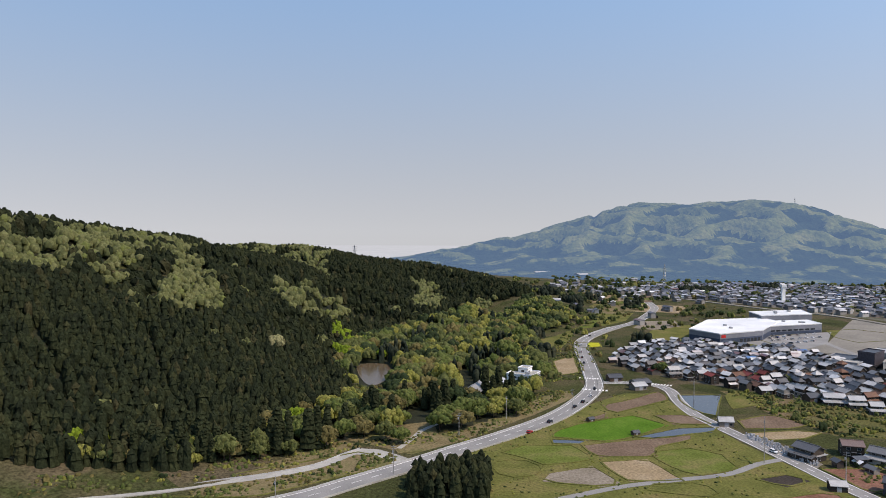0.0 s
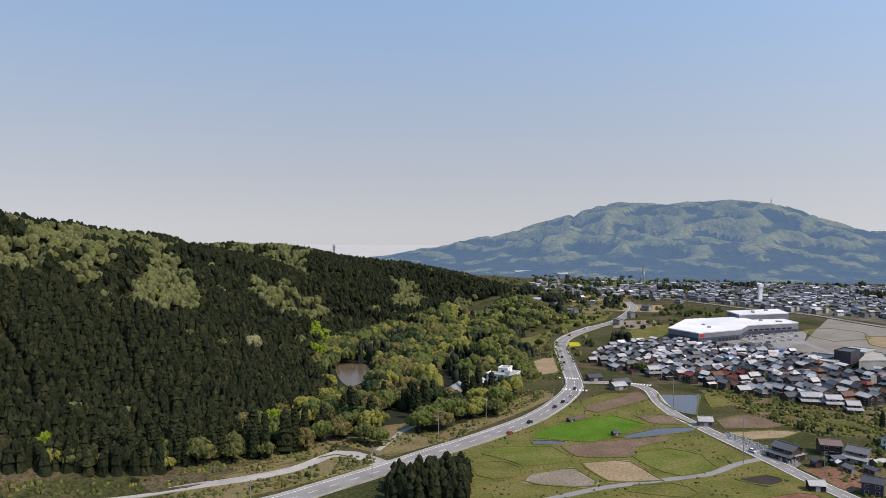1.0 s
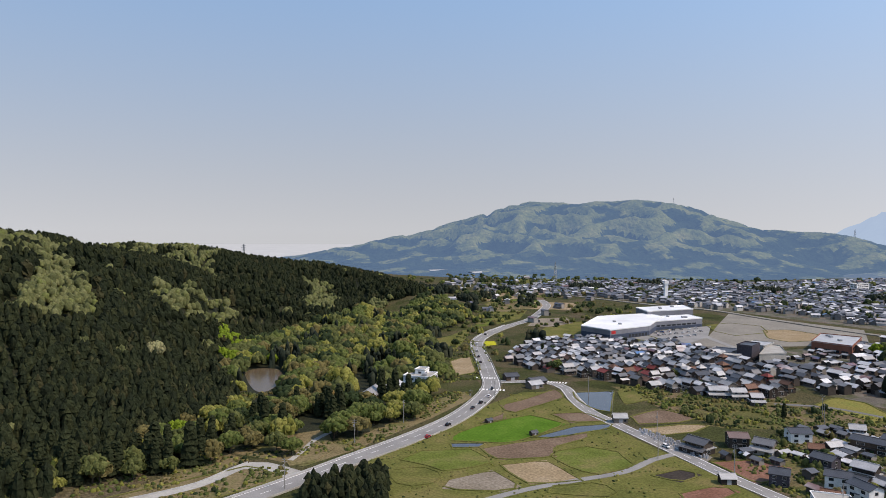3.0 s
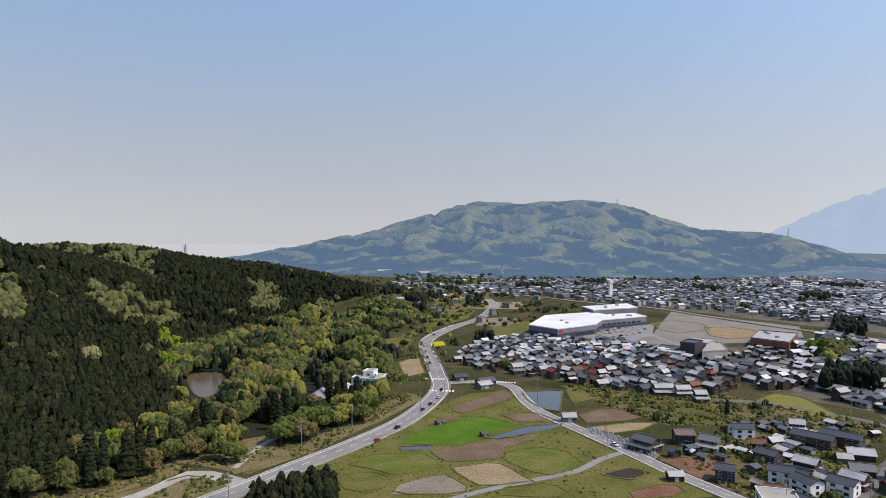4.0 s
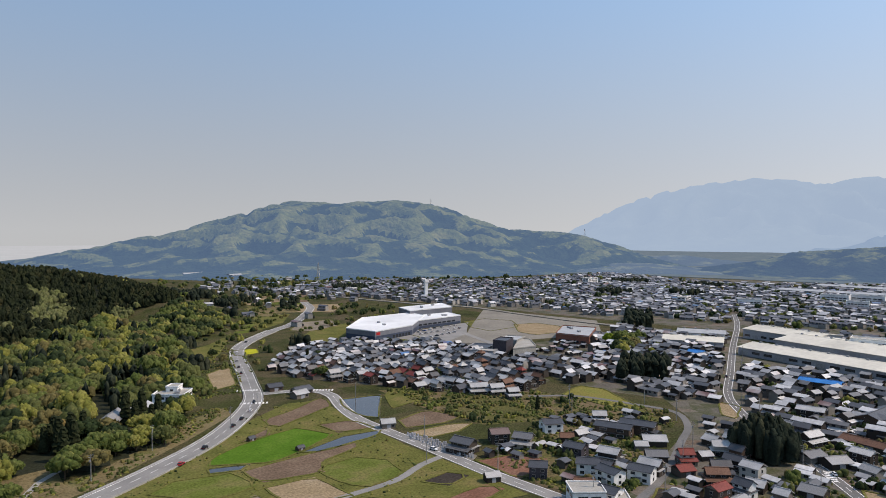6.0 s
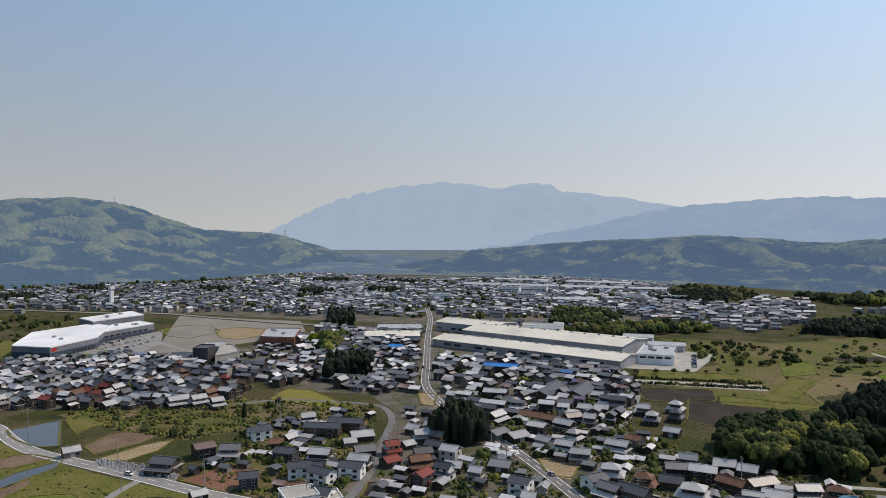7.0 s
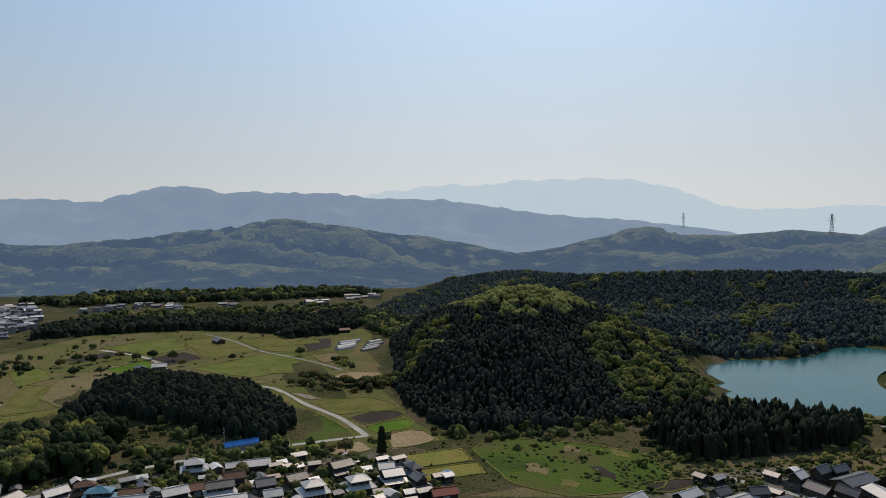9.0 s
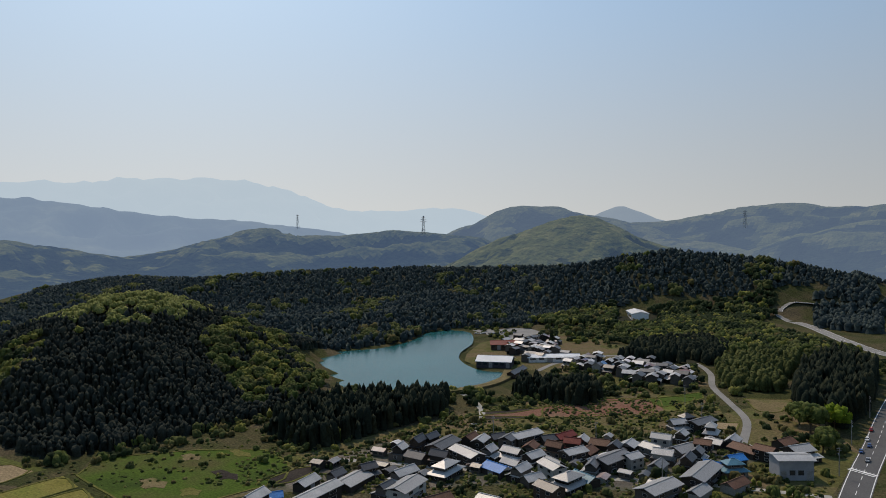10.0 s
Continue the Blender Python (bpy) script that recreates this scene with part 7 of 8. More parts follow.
# white hall above the woods
hall("sports_hall", 365, -716, 34, 18, 7.0, 2.0, -52, WHITE_PAINT, WHITE_ROOF, "white hall standing among dark woods", 0, 5)
# reservoir guest house
hall("boat_house", 321, -393, 26, 20, 5.0, 2.6, 28, BLACK_WALL, WHITE_ROOF, "dark lakeside house with a white roof", 0, 6)
hall("boat_house", 362, -458, 22, 14, 5.0, 2.4, 40, WALL_WOOD, RED_ROOF, "lakeside house with a red roof", 0, 5)
hall("market_shed", 297, -436, 40, 12, 4.0, 1.5, 42, WALL_WHITE, WHITE_ROOF, "long white-roofed shed by the reservoir road", 0, 6)
# park centre among the trees
big_building("park_centre", [(42, 468), (58, 460), (65, 475), (49, 484)], 6.2, WHITE_PAINT, CONCRETE, "white concrete centre among the spring trees", "building",
             bands=glazing(0, 5, 1.0, 2.4) + glazing(0, 5, 4.0, 5.4) + glazing(1, 4, 4.0, 5.4) + glazing(3, 5, 1.0, 2.4) + glazing(3, 5, 4.0, 5.4), roof_units=2, seed=13)
big_building("park_centre", [(50, 473), (56, 470), (60, 478), (54, 481)], 9.0, WHITE_PAINT, CONCRETE, "white stair tower on the concrete centre", "building", bands=glazing(0, 1, 7.0, 8.2, 0.3, 0.7))
hall("park_hall", 20, 434, 16, 9, 4.6, 2.6, 70, WALL_WHITE, TILE, "white annex with grey tiled roof among trees", 0, 5)
hall("park_hall", 33, 450, 20, 9, 4.0, 2.2, 60, WALL_WHITE, TILE_LIGHT, "long white park hall with a pale roof", 0, 5)
# pale blue roof and warehouses at the foot of the mountain
hall("warehouse", 420, 1690, 60, 24, 6, 2, 20, GREY_WALL, TEAL_ROOF, "far warehouse with a bright blue roof", 0, 5)
for wx, wy, wl, wt in ((180, 1760, 80, 10), (240, 1640, 60, 5), (310, 1560, 50, 30), (1044, 783, 66, -71), (1072, 700, 98, -71), (1106, 598, 104, -71), (1134, 512, 60, -71), (1186, 790, 110, -78), (1214, 640, 120, -78), (900, 520, 60, -60), (980, 560, 60, 20)):
    hall("warehouse", wx, wy, wl, 26, 7, 2, wt, GREY_WALL, TILE_LIGHT, "long distant warehouse with a pale roof", 0, 6)
for bx, by, bl, bt, bh in ((862, 1090, 34, 20, 13), (985, 640, 44, -70, 12), (956, 668, 36, -70, 12), (760, 760, 30, 30, 10), (985, 470, 30, -65, 9), (1010, 420, 36, -60, 8), (900, 600, 26, -60, 11), (820, 700, 30, -50, 9)):
    c, q = Vector((math.cos(radians(bt)), math.sin(radians(bt)))), Vector((-math.sin(radians(bt)), math.cos(radians(bt))))
    ring = [tuple(Vector((bx, by)) + c * (a * bl / 2) + q * (b * 6)) for a, b in ((-1, -1), (1, -1), (1, 1), (-1, 1))]
    big_building("apartment_block", ring, bh, WALL_WHITE, CONCRETE, "pale flat-roofed block of several storeys in the far town", "building",
                 bands=[g for f in (0, 2, 3) for z in np.arange(1.2, bh - 2, 3.2) for g in glazing(f, 6 if f != 3 else 2, z, z + 1.5)], roof_units=2, seed=int(bx))
hall("long_house", 385, 258, 34, 14, 4.5, 2.6, 12, WALL_WOOD, TILE_DARK, "long dark hall among garden trees", 0, 5)
hall("long_house", 398, 243, 32, 12, 4.5, 2.4, 12, WALL_WOOD, TILE_DARK, "long dark hall among garden trees", 0, 5)
# white tower far in the town
tw = root("water_tower", "slim white tower above the distant town roofs", "tower", m=pose(469, 985, 0))
part("shaft", boxes((-2.2, -2.2, -0.3, 2.2, 2.2, 24)), WHITE_PAINT, tw)
part("head", boxes((-3.2, -3.2, 24, 3.2, 3.2, 28)), WHITE_PAINT, tw)
part("plinth", boxes((-7, -5, -0.3, 7, 5, 6)), GREY_WALL, tw)
big_building("modern_house", [(164, 236), (175, 231), (180, 241), (169, 247)], 5.8, WALL_WHITE, CONCRETE, "white cubic modern house with flat roof", "house", bands=glazing(0, 2, 3.4, 4.6, 0.1, 0.9) + glazing(3, 2, 3.4, 4.6, 0.1, 0.9), parapet=0.4)
big_building("modern_house", [(176, 230), (183, 227), (188, 236), (181, 240)], 3.2, WALL_WHITE, CONCRETE, "low white wing of a modern house", "house", bands=glazing(0, 2, 0.8, 2.2, 0.1, 0.9), parapet=0.4)

hall("apartment_block", 77, -277, 14, 10, 8.5, 0.8, 40, GREY_WALL, TILE_LIGHT, "grey three-storey house with a pale roof", 0, 4)
for gx, gy, gl, gt in ((560, 262, 30, 110), (588, 300, 26, 110), (545, 288, 18, 20)):
    hall("works_hall", gx + 40, gy + 6, gl, 16, 5.5, 1.6, gt, WALL_WHITE, TILE_LIGHT, "white works hall in the factory yard", 0, 4)
big_building("community_hall", [(283, 524), (296, 509), (304, 516), (291, 531)], 6.0, GREY_WALL, CONCRETE, "low grey wing of the charcoal hall", "hall", bands=glazing(0, 3, 1, 3), parapet=0.5)
big_building("community_hall", [(323, 545), (334, 533), (352, 548), (341, 560)], 9.0, CONCRETE, TILE_LIGHT, "pale concrete wing of the charcoal hall", "hall", bands=glazing(0, 3, 1, 3) + glazing(1, 4, 1, 3), parapet=0.5)

# ---------------------------------------------------------------- single trees
def trunk_mesh(h, r, seed, limbs=4):
    """Tapered trunk with a few rising limbs."""
    rng = random.Random(seed)
    bm = bmesh.new()

    def limb(p, q, a, b):
        d = (q - p).normalized()
        u = d.orthogonal().normalized()
        w = d.cross(u)
        ra = [bm.verts.new(p + (u * math.cos(k * 1.0472) + w * math.sin(k * 1.0472)) * a) for k in range(6)]
        rb = [bm.verts.new(q + (u * math.cos(k * 1.0472) + w * math.sin(k * 1.0472)) * b) for k in range(6)]
        for k in range(6):
            bm.faces.new((ra[k], ra[(k + 1) % 6], rb[(k + 1) % 6], rb[k]))
        bm.faces.new(rb)
    limb(Vector((0, 0, -0.4)), Vector((0.1, 0, h)), r, r * 0.45)
    for k in range(limbs):
        a = k * 6.283 / limbs + rng.uniform(-0.4, 0.4)
        z = h * rng.uniform(0.5, 0.85)
        limb(Vector((0, 0, z)), Vector((math.cos(a) * h * 0.4, math.sin(a) * h * 0.4, z + h * 0.35)), r * 0.4, r * 0.12)
    return bm


TREE_KINDS = {}


def make_tree(key):
    kind, shape = key
    if kind == "cedar":
        r = root("cedar_tree", "tall dark green cedar with drooping tiers", "tree", "cedars")
        part("trunk", trunk_mesh(4.0, 0.32, shape, 0), BARK, r)
        V, F = lathe_tree(11, 8, 200 + shape)
        ob = shape_obj("crown", V * (2.9, 2.9, 15.0) + (0, 0, 0.7), F, CEDAR, r)
        return r
    labels = {0: "olive green spring tree with a rounded crown", 1: "fresh green broadleaf tree with a domed crown", 2: "yellow-green tree in new leaf", 3: "ochre tree just coming into leaf",
              4: "dark evergreen tree with a dense crown", 5: "bright lime green young tree", 6: "cream white blossoming hillside tree", 7: "rust red tree in young leaf"}
    r = root("broadleaf_tree", labels[kind], "tree", "broadleaf trees")
    part("trunk", trunk_mesh(4.2, 0.3, shape, 4), BARK, r)
    V, F = clump_tree(30, 300 + shape * 10 + kind, leaves=170)
    mats = LEAF_MIX + [LEAF_LIME, LEAF_CREAM, LEAF_RUST]
    shape_obj("crown", V * (4.6, 4.6, 7.4) + (0, 0, 2.2), F, mats[kind], r, smooth=True)
    return r


TREE_SPOTS = []


def put_tree(x, y, kind, shape, s, hs=1.0, turn=0.0):
    m = pose(x, y, float(land(x, y)) - 0.2, 0, 0, turn) @ Matrix.Diagonal((s, s, s * hs, 1))
    if (kind, shape) not in TREE_KINDS:
        TREE_KINDS[kind, shape] = make_tree((kind, shape))
        TREE_KINDS[kind, shape].matrix_basis = m
    else:
        copy_thing(TREE_KINDS[kind, shape], Matrix.Identity(4)).matrix_basis = m
    TREE_SPOTS.append((x, y))


rng = random.Random(12)
# edge of the park along the main road
for x, y, tall in NEAR_PARK:
    if tall:
        put_tree(x, y, "cedar", rng.randrange(3), rng.uniform(0.75, 1.1), 1.0, rng.uniform(0, 360))
    else:
        put_tree(x, y, rng.choices(range(8), (16, 30, 26, 12, 8, 3, 0, 5))[0], rng.randrange(2), rng.uniform(0.9, 1.6), rng.uniform(0.7, 0.9), rng.uniform(0, 360))
# foot of the cedar hill above the path
for k in range(30):
    t = k / 29
    x = -142 + t * 66 + rng.uniform(-5, 5)
    y = 279 + 30 * t + (26 if t > 0.6 else 0) * (t - 0.6) * 2.5 + rng.uniform(-3, 3)
    put_tree(x, y, rng.choices((0, 1, 2, 3, 4, "cedar"), (14, 12, 9, 9, 10, 46))[0], rng.randrange(2), rng.uniform(0.55, 1.0), 0.9, rng.uniform(0, 360))
put_tree(-149, 288, 5, 0, 1.1, 0.8), put_tree(-141, 293, 5, 0, 0.9, 0.8)
put_tree(-109, 463, 6, 0, 1.5, 1.0)
for x, y in ((-22, 412), (-4, 393), (1, 395), (6, 409), (-41, 377), (-35, 370), (-26, 364), (30, 427), (37, 417), (-6, 404), (34, 434), (41, 424), (-38, 384), (26, 433)):
    put_tree(x, y, "cedar", 1, rng.uniform(0.85, 1.2), 1.0, rng.uniform(0, 360))
for x, y, kind, s in ((49, 548, 1, 2.3), (18, 556, 2, 1.7), (2, 459, 2, 2.0), (-9, 473, 3, 1.6), (21, 385, 1, 1.3), (-47, 552, 5, 1.2), (-23, 511, 0, 1.8), (70, 640, 1, 2.0), (-60, 414, 3, 1.0), (-41, 355, 3, 1.1), (48, 414, 7, 0.9), (-84, 343, 3, 1.3),
                      (-65, 333, 1, 1.3), (-55, 328, 2, 1.1), (-47, 341, 1, 1.3), (-38, 345, 3, 1.1), (-27, 340, 0, 1.2), (-20, 334, 1, 1.1), (-76, 334, 4, 1.1)):
    put_tree(x, y, kind, 1, s, 0.85, rng.uniform(0, 360))
for x, y, kind, s in ((88, -348, 1, 1.9), (80, -360, 5, 1.7), (97, -362, 1, 1.5), (92, -378, 5, 1.2), (76, -330, 1, 1.2)):
    put_tree(x, y, kind, 0, s, 0.95, rng.uniform(0, 360))
for k in range(22):
    u = k / 21
    put_tree(-118 + 66 * u + rng.uniform(-4, 4), 292 + 34 * u + rng.uniform(-2, 7), rng.choices((0, 1, 2, 3, 4, "cedar"), (12, 10, 6, 8, 8, 56))[0], 1, rng.uniform(0.95, 1.45), 0.9, rng.uniform(0, 360))
for k in range(16):
    u = k / 15
    put_tree(-128 + 56 * u + rng.uniform(-4, 4), 300 + 24 * u + rng.uniform(-8, 6), "cedar", k % 3, rng.uniform(0.7, 1.0), 1.0, rng.uniform(0, 360))
# lone trees in the valley
for x, y, kind, s in ((323, -24, 3, 0.9), (317, -40, "cedar", 0.9), (343, 101, "cedar", 1.15), (338, 108, "cedar", 0.8), (429, 512, 1, 1.6), (437, 518, 1, 1.5), (424, 522, 5, 1.3), (384, 414, 4, 1.2), (380, 425, "cedar", 0.8),
                      (75, -318, 1, 1.2), (270, -300, 1, 0.9), (283, -216, 1, 0.9), (290, -190, 4, 1.0), (236, 362, "cedar", 0.55),
                      (150, 500, 4, 0.9), (156, 505, 1, 0.9), (161, 560, "cedar", 0.7), (172, 568, 4, 0.9), (340, -500, "cedar", 0.9), (351, -455, 1, 0.8), (100, 615, 4, 0.8)):
    put_tree(x, y, kind, 0, s, 1.0, rng.uniform(0, 360))
for k in range(9):
    put_tree(470 + 8 * k + rng.uniform(-2, 2), 262 - 9 * k + rng.uniform(-2, 2), rng.choice((1, 3, 0)), 0, rng.uniform(0.35, 0.5), 1.0, rng.uniform(0, 360))
for k in range(26):
    u = k / 25
    put_tree(500 - 44 * u + rng.uniform(-4, 6), -26 - 46 * u + rng.uniform(-5, 5), rng.choice((3, 3, 0, 4)), 1, rng.uniform(0.55, 0.9), 0.9, rng.uniform(0, 360))

# scattered trees round the lawn and the far fields
for k, (x, y) in enumerate([(599, 18), (871, 124), (611, 146), (630, 137), (618, 125), (629, 115), (637, 106), (621, 92), (626, 80), (613, 64), (585, 56), (569, 112), (570, 130), (600, -37)]):
    put_tree(x, y, (4, 0, 3, 0)[k % 4], k % 2, 0.7 + 0.09 * (k % 5), 0.9, 40 * k)

# ---------------------------------------------------------------- shrubs, hedges and weeds
def bushes(polys, step, seed, label, r=(0.9, 2.6), keep=0.7, weights=(30, 26, 20, 8, 16), gap=5.0, house_gap=6.0, fields=True):
    P = []
    rg = np.random.RandomState(seed)
    spots = np.array(HOUSE_SPOTS)
    for poly in polys:
        x, y = scatter(poly, step, seed, 0.5)
        ok = off_roads(x, y, gap) & (rg.rand(len(x)) < keep) & (waves(x, y, 38, seed) > -0.55)
        if not fields:
            ok &= ~in_any(x, y, [f[1] for f in FIELDS])
        x, y = x[ok], y[ok]
        d = np.array([np.hypot(spots[:, 0] - a, spots[:, 1] - b).min() for a, b in zip(x, y)]) if len(x) else np.zeros(0)
        x, y = x[d > house_gap], y[d > house_gap]
        s = rg.uniform(r[0], r[1], len(x)) * rg.uniform(0.6, 1.0, len(x))
        P.append(np.c_[x, y, land(x, y) - 0.3, s, s * rg.uniform(1.1, 1.9, len(x))])
    plant_mixed("shrubs", np.concatenate(P), BUSHES if r[1] < 4 else CROWNS_MID, label, weights, seed, "shrubs")


GARDENS = [[(174, 449), (231, 430), (263, 400), (307, 315), (263, 294), (224, 342), (193, 349), (180, 396)], [(165, 300), (230, 345), (262, 295), (215, 245), (180, 235), (168, 262)],
           [(215, 243), (239, 225), (258, 236), (278, 215), (262, 180), (235, 150), (200, 190)], [(290, 235), (312, 270), (345, 300), (440, 225), (345, 185), (330, 140), (300, 150), (270, 185)],
           [(240, 150), (262, 180), (330, 130), (318, 60), (345, 0), (320, -30), (260, -60), (240, 40)], [(60, -235), (120, -180), (200, -150), (262, -110), (280, -165), (250, -180), (248, -260), (240, -320), (150, -385), (128, -345), (100, -300), (62, -290)]]
bushes(GARDENS[:1], 3.6, 31, "orchard shrubs beside the side road", r=(0.6, 2.3), keep=0.42, weights=(40, 14, 10, 20, 16))
bushes(GARDENS[1:], 3.8, 30, "garden shrubs and small trees between the houses", r=(0.6, 2.8), keep=0.42, weights=(38, 18, 10, 12, 22), house_gap=5.0, fields=False)
bushes([[(62, -300), (132, -330), (124, -420), (104, -385), (100, -345), (66, -330)]], 5.5, 46, "shrubs and small trees beside the lane", r=(1.2, 3.4), keep=0.6, weights=(36, 16, 8, 8, 32), fields=False)
bushes([[(322, -95), (312, -164), (283, -160), (250, -150), (270, -100)]], 6.0, 32, "wet meadow bushes below the wood", r=(1.2, 3.0), keep=0.16, weights=(45, 15, 5, 15, 20))
bushes([[(352, -60), (336, -110), (332, -180), (338, -235), (318, -210), (312, -150), (322, -90)], [(352, -46), (340, -52), (336, -38), (348, -34)]], 4.6, 47, "grey-green scrub along the foot of the knoll", r=(1.3, 3.6), keep=0.75, weights=(45, 12, 5, 18, 20))
bushes([[(635, 274), (676, 230), (658, 166), (590, 160), (563, 198), (579, 242)]], 8.5, 48, "small park trees beside the factory", r=(1.6, 4.0), keep=0.6, weights=(30, 12, 6, 12, 40))
bushes([[(400, 60), (425, 56), (367, 10), (328, 5), (322, 60), (335, 82), (385, 78)]], 5.0, 49, "garden trees between mound and houses", r=(1.3, 3.8), keep=0.75, weights=(36, 16, 8, 6, 34))
bushes([[(190, 710), (262, 830), (330, 970), (420, 890), (340, 815), (262, 745)], [(125, 730), (180, 900), (250, 1000), (290, 1000), (200, 800), (150, 720)]], 12, 50, "dark trees behind the store", r=(2.0, 5.5), keep=0.5, weights=(34, 16, 6, 10, 34), gap=10)
bushes([[(-150, 262), (-104, 280), (-60, 305), (-38, 330), (-18, 312), (-45, 285), (-110, 245)], [(8, 334), (50, 392), (82, 445), (66, 452), (20, 366)]], 2.6, 33, "weeds and scrub on the road bank", r=(0.4, 1.3), keep=0.6, weights=(35, 15, 15, 30, 5), gap=7.5)
bushes([[(60, 480), (90, 600), (112, 680), (170, 780), (150, 640), (135, 560), (115, 480)], [(75, 700), (120, 880), (260, 1000), (300, 1000), (180, 760), (110, 690)]], 9, 34, "scrub and small trees beside the bending road", r=(1.2, 3.8), keep=0.22, gap=9)
bushes([[(160, 950), (260, 1740), (520, 1440), (900, 1290), (1110, 1330), (1110, 960), (1000, 700), (640, 540), (600, 690), (530, 830), (380, 1050)]], 13, 35, "trees between the distant roofs", r=(2.4, 6.0), keep=0.6, weights=(34, 8, 0, 6, 52), house_gap=0)
bushes([[(640, 540), (780, 400), (960, 240), (1300, 400), (1350, 800), (1110, 960), (900, 720)]], 12, 36, "dark trees between the far town houses", r=(2.4, 5.5), keep=0.6, weights=(34, 8, 0, 6, 52), house_gap=0)
bushes([[(620, 330), (700, 200), (800, 230), (830, 200), (740, 130), (560, 150), (500, 240), (430, 230), (440, 180), (560, 100), (600, 210)]], 13, 37, "hedges and trees round the fields", r=(1.5, 4.0), keep=0.25, fields=False)
bushes([[(130, -400), (240, -330), (280, -410), (180, -480)], [(250, -500), (300, -560), (420, -600), (350, -700), (220, -690), (120, -580)], [(100, -600), (60, -500), (140, -560), (220, -640), (230, -700)]], 6.2, 38, "trees and bamboo round the hamlet", r=(1.8, 4.4), keep=0.6, weights=(34, 10, 10, 10, 36), fields=False)
bushes([[(344, 400), (410, 480), (500, 590), (560, 510), (430, 395), (350, 330)], [(440, 390), (485, 330), (485, 265), (438, 224), (345, 190), (312, 250)], QUARTER], 8.5, 39, "town garden trees", r=(1.2, 3.6), keep=0.5, weights=(30, 14, 6, 4, 46), house_gap=4.5)
bushes([[(30, 1010), (140, 900), (120, 1100), (230, 1380), (60, 1700), (-100, 1500)]], 14, 40, "woods at the end of the ridge", r=(3, 6), keep=0.25)


bushes([[(262, 60), (330, 60), (352, 5), (340, -15), (300, -35), (262, -30)]], 5.0, 41, "orchard trees and shrubs between houses and mound", r=(1.4, 4.2), keep=0.8, weights=(34, 20, 14, 6, 26), house_gap=7)
bushes([[(250, -255), (262, -160), (300, -165), (335, -215), (345, -262), (300, -300), (262, -330), (240, -320)], [(200, -300), (250, -320), (230, -370), (190, -380)]], 5.5, 42, "dark undergrowth round the cedar rows", r=(1.5, 3.8), keep=0.6, weights=(40, 12, 8, 10, 30), fields=False)
bushes([[(361, -558), (286, -536), (286, -676), (225, -722), (268, -798), (339, -706), (386, -635)], [(166, -600), (200, -620), (225, -722), (190, -700), (150, -650)]], 7.0, 43, "scrub wood between hamlet and white hall", r=(2.0, 4.6), keep=0.85, weights=(36, 8, 5, 6, 45), gap=9)
bushes([[(430, 300), (470, 330), (440, 400), (385, 330), (400, 270)], [(395, 240), (440, 260), (420, 300), (370, 270)]], 6.0, 44, "garden trees round the nursery", r=(1.5, 4.0), keep=0.6, weights=(30, 15, 8, 12, 35), house_gap=8)


bushes([[(-60, 462), (-50, 452), (-36, 458), (-31, 440), (-32, 412), (-46, 410), (-54, 438)]], 3.0, 61, "brown reeds and low bamboo before the pond", r=(1.2, 2.4), keep=0.9, weights=(24, 6, 8, 60, 2), house_gap=0)
bushes([[(398, -480), (440, -520), (480, -530), (470, -560), (420, -590), (396, -500)], [(330, -520), (385, -515), (395, -560), (400, -600), (330, -570), (280, -520)], [(296, -378), (330, -384), (352, -396), (340, -410), (310, -410)]], 6.5, 62, "garden trees round the reservoir houses", r=(1.6, 4.4), keep=0.6, weights=(34, 16, 10, 10, 30), fields=False)
# clipped hedges and young trees along the pale lane by the lawn
hx = np.repeat(np.linspace(0, 1, 34), 2)
side = np.tile((0.0, 1.0), 34)
P = np.c_[470 + 36 * hx - 14 * side, 240 - 74 * hx - 8 * side, 0 * hx - 0.2, 1.0 + 0.5 * np.random.RandomState(3).rand(68), 1.6 + np.random.RandomState(4).rand(68)]
plant_mixed("hedge", P, BUSHES, "row of low clipped hedges along the lane", (40, 10, 0, 10, 40), 45, "hedge")


# rough tufts of grass and low scrub
def tufts(polys, step, seed, label, r=(0.35, 1.0), keep=0.75):
    P = []
    rg = np.random.RandomState(seed)
    for poly in polys:
        x, y = scatter(poly, step, seed, 0.6)
        ok = off_roads(x, y, 4.0) & (rg.rand(len(x)) < keep) & (waves(x, y, 22, seed) > -0.25) & ~in_any(x, y, OPEN_FIELDS if seed < 53 else ALL_FIELDS)
        x, y = x[ok], y[ok]
        s = rg.uniform(r[0], r[1], len(x))
        P.append(np.c_[x, y, land(x, y) - 0.2, s * 1.3, s * rg.uniform(0.8, 1.5, len(x))])
    plant_mixed("scrub", np.concatenate(P), BLOBS, label, (30, 26, 18, 20, 6), seed, "scrub")


ALL_FIELDS = [f[1] for f in FIELDS if f[0] not in (F_WET, F_REED, F_RED)]
OPEN_FIELDS = [f[1] for f in FIELDS if f[0] in (F_BRIGHT, F_SOIL, F_TAN, F_GREY, F_DARK, WATER_PADDY)]
tufts(GARDENS, 2.1, 51, "rough grass and weeds round the houses")
tufts([[(-150, 268), (-104, 284), (-86, 322), (-52, 343), (-38, 331), (-20, 310), (-45, 285), (-110, 245), (-150, 240)], [(-50, 343), (-20, 352), (0, 351), (20, 366), (66, 446), (84, 446), (50, 392), (8, 334), (-30, 330)], [(60, 470), (90, 600), (112, 680), (130, 640), (115, 540), (95, 480)]], 1.9, 52, "dry weeds on the road banks")
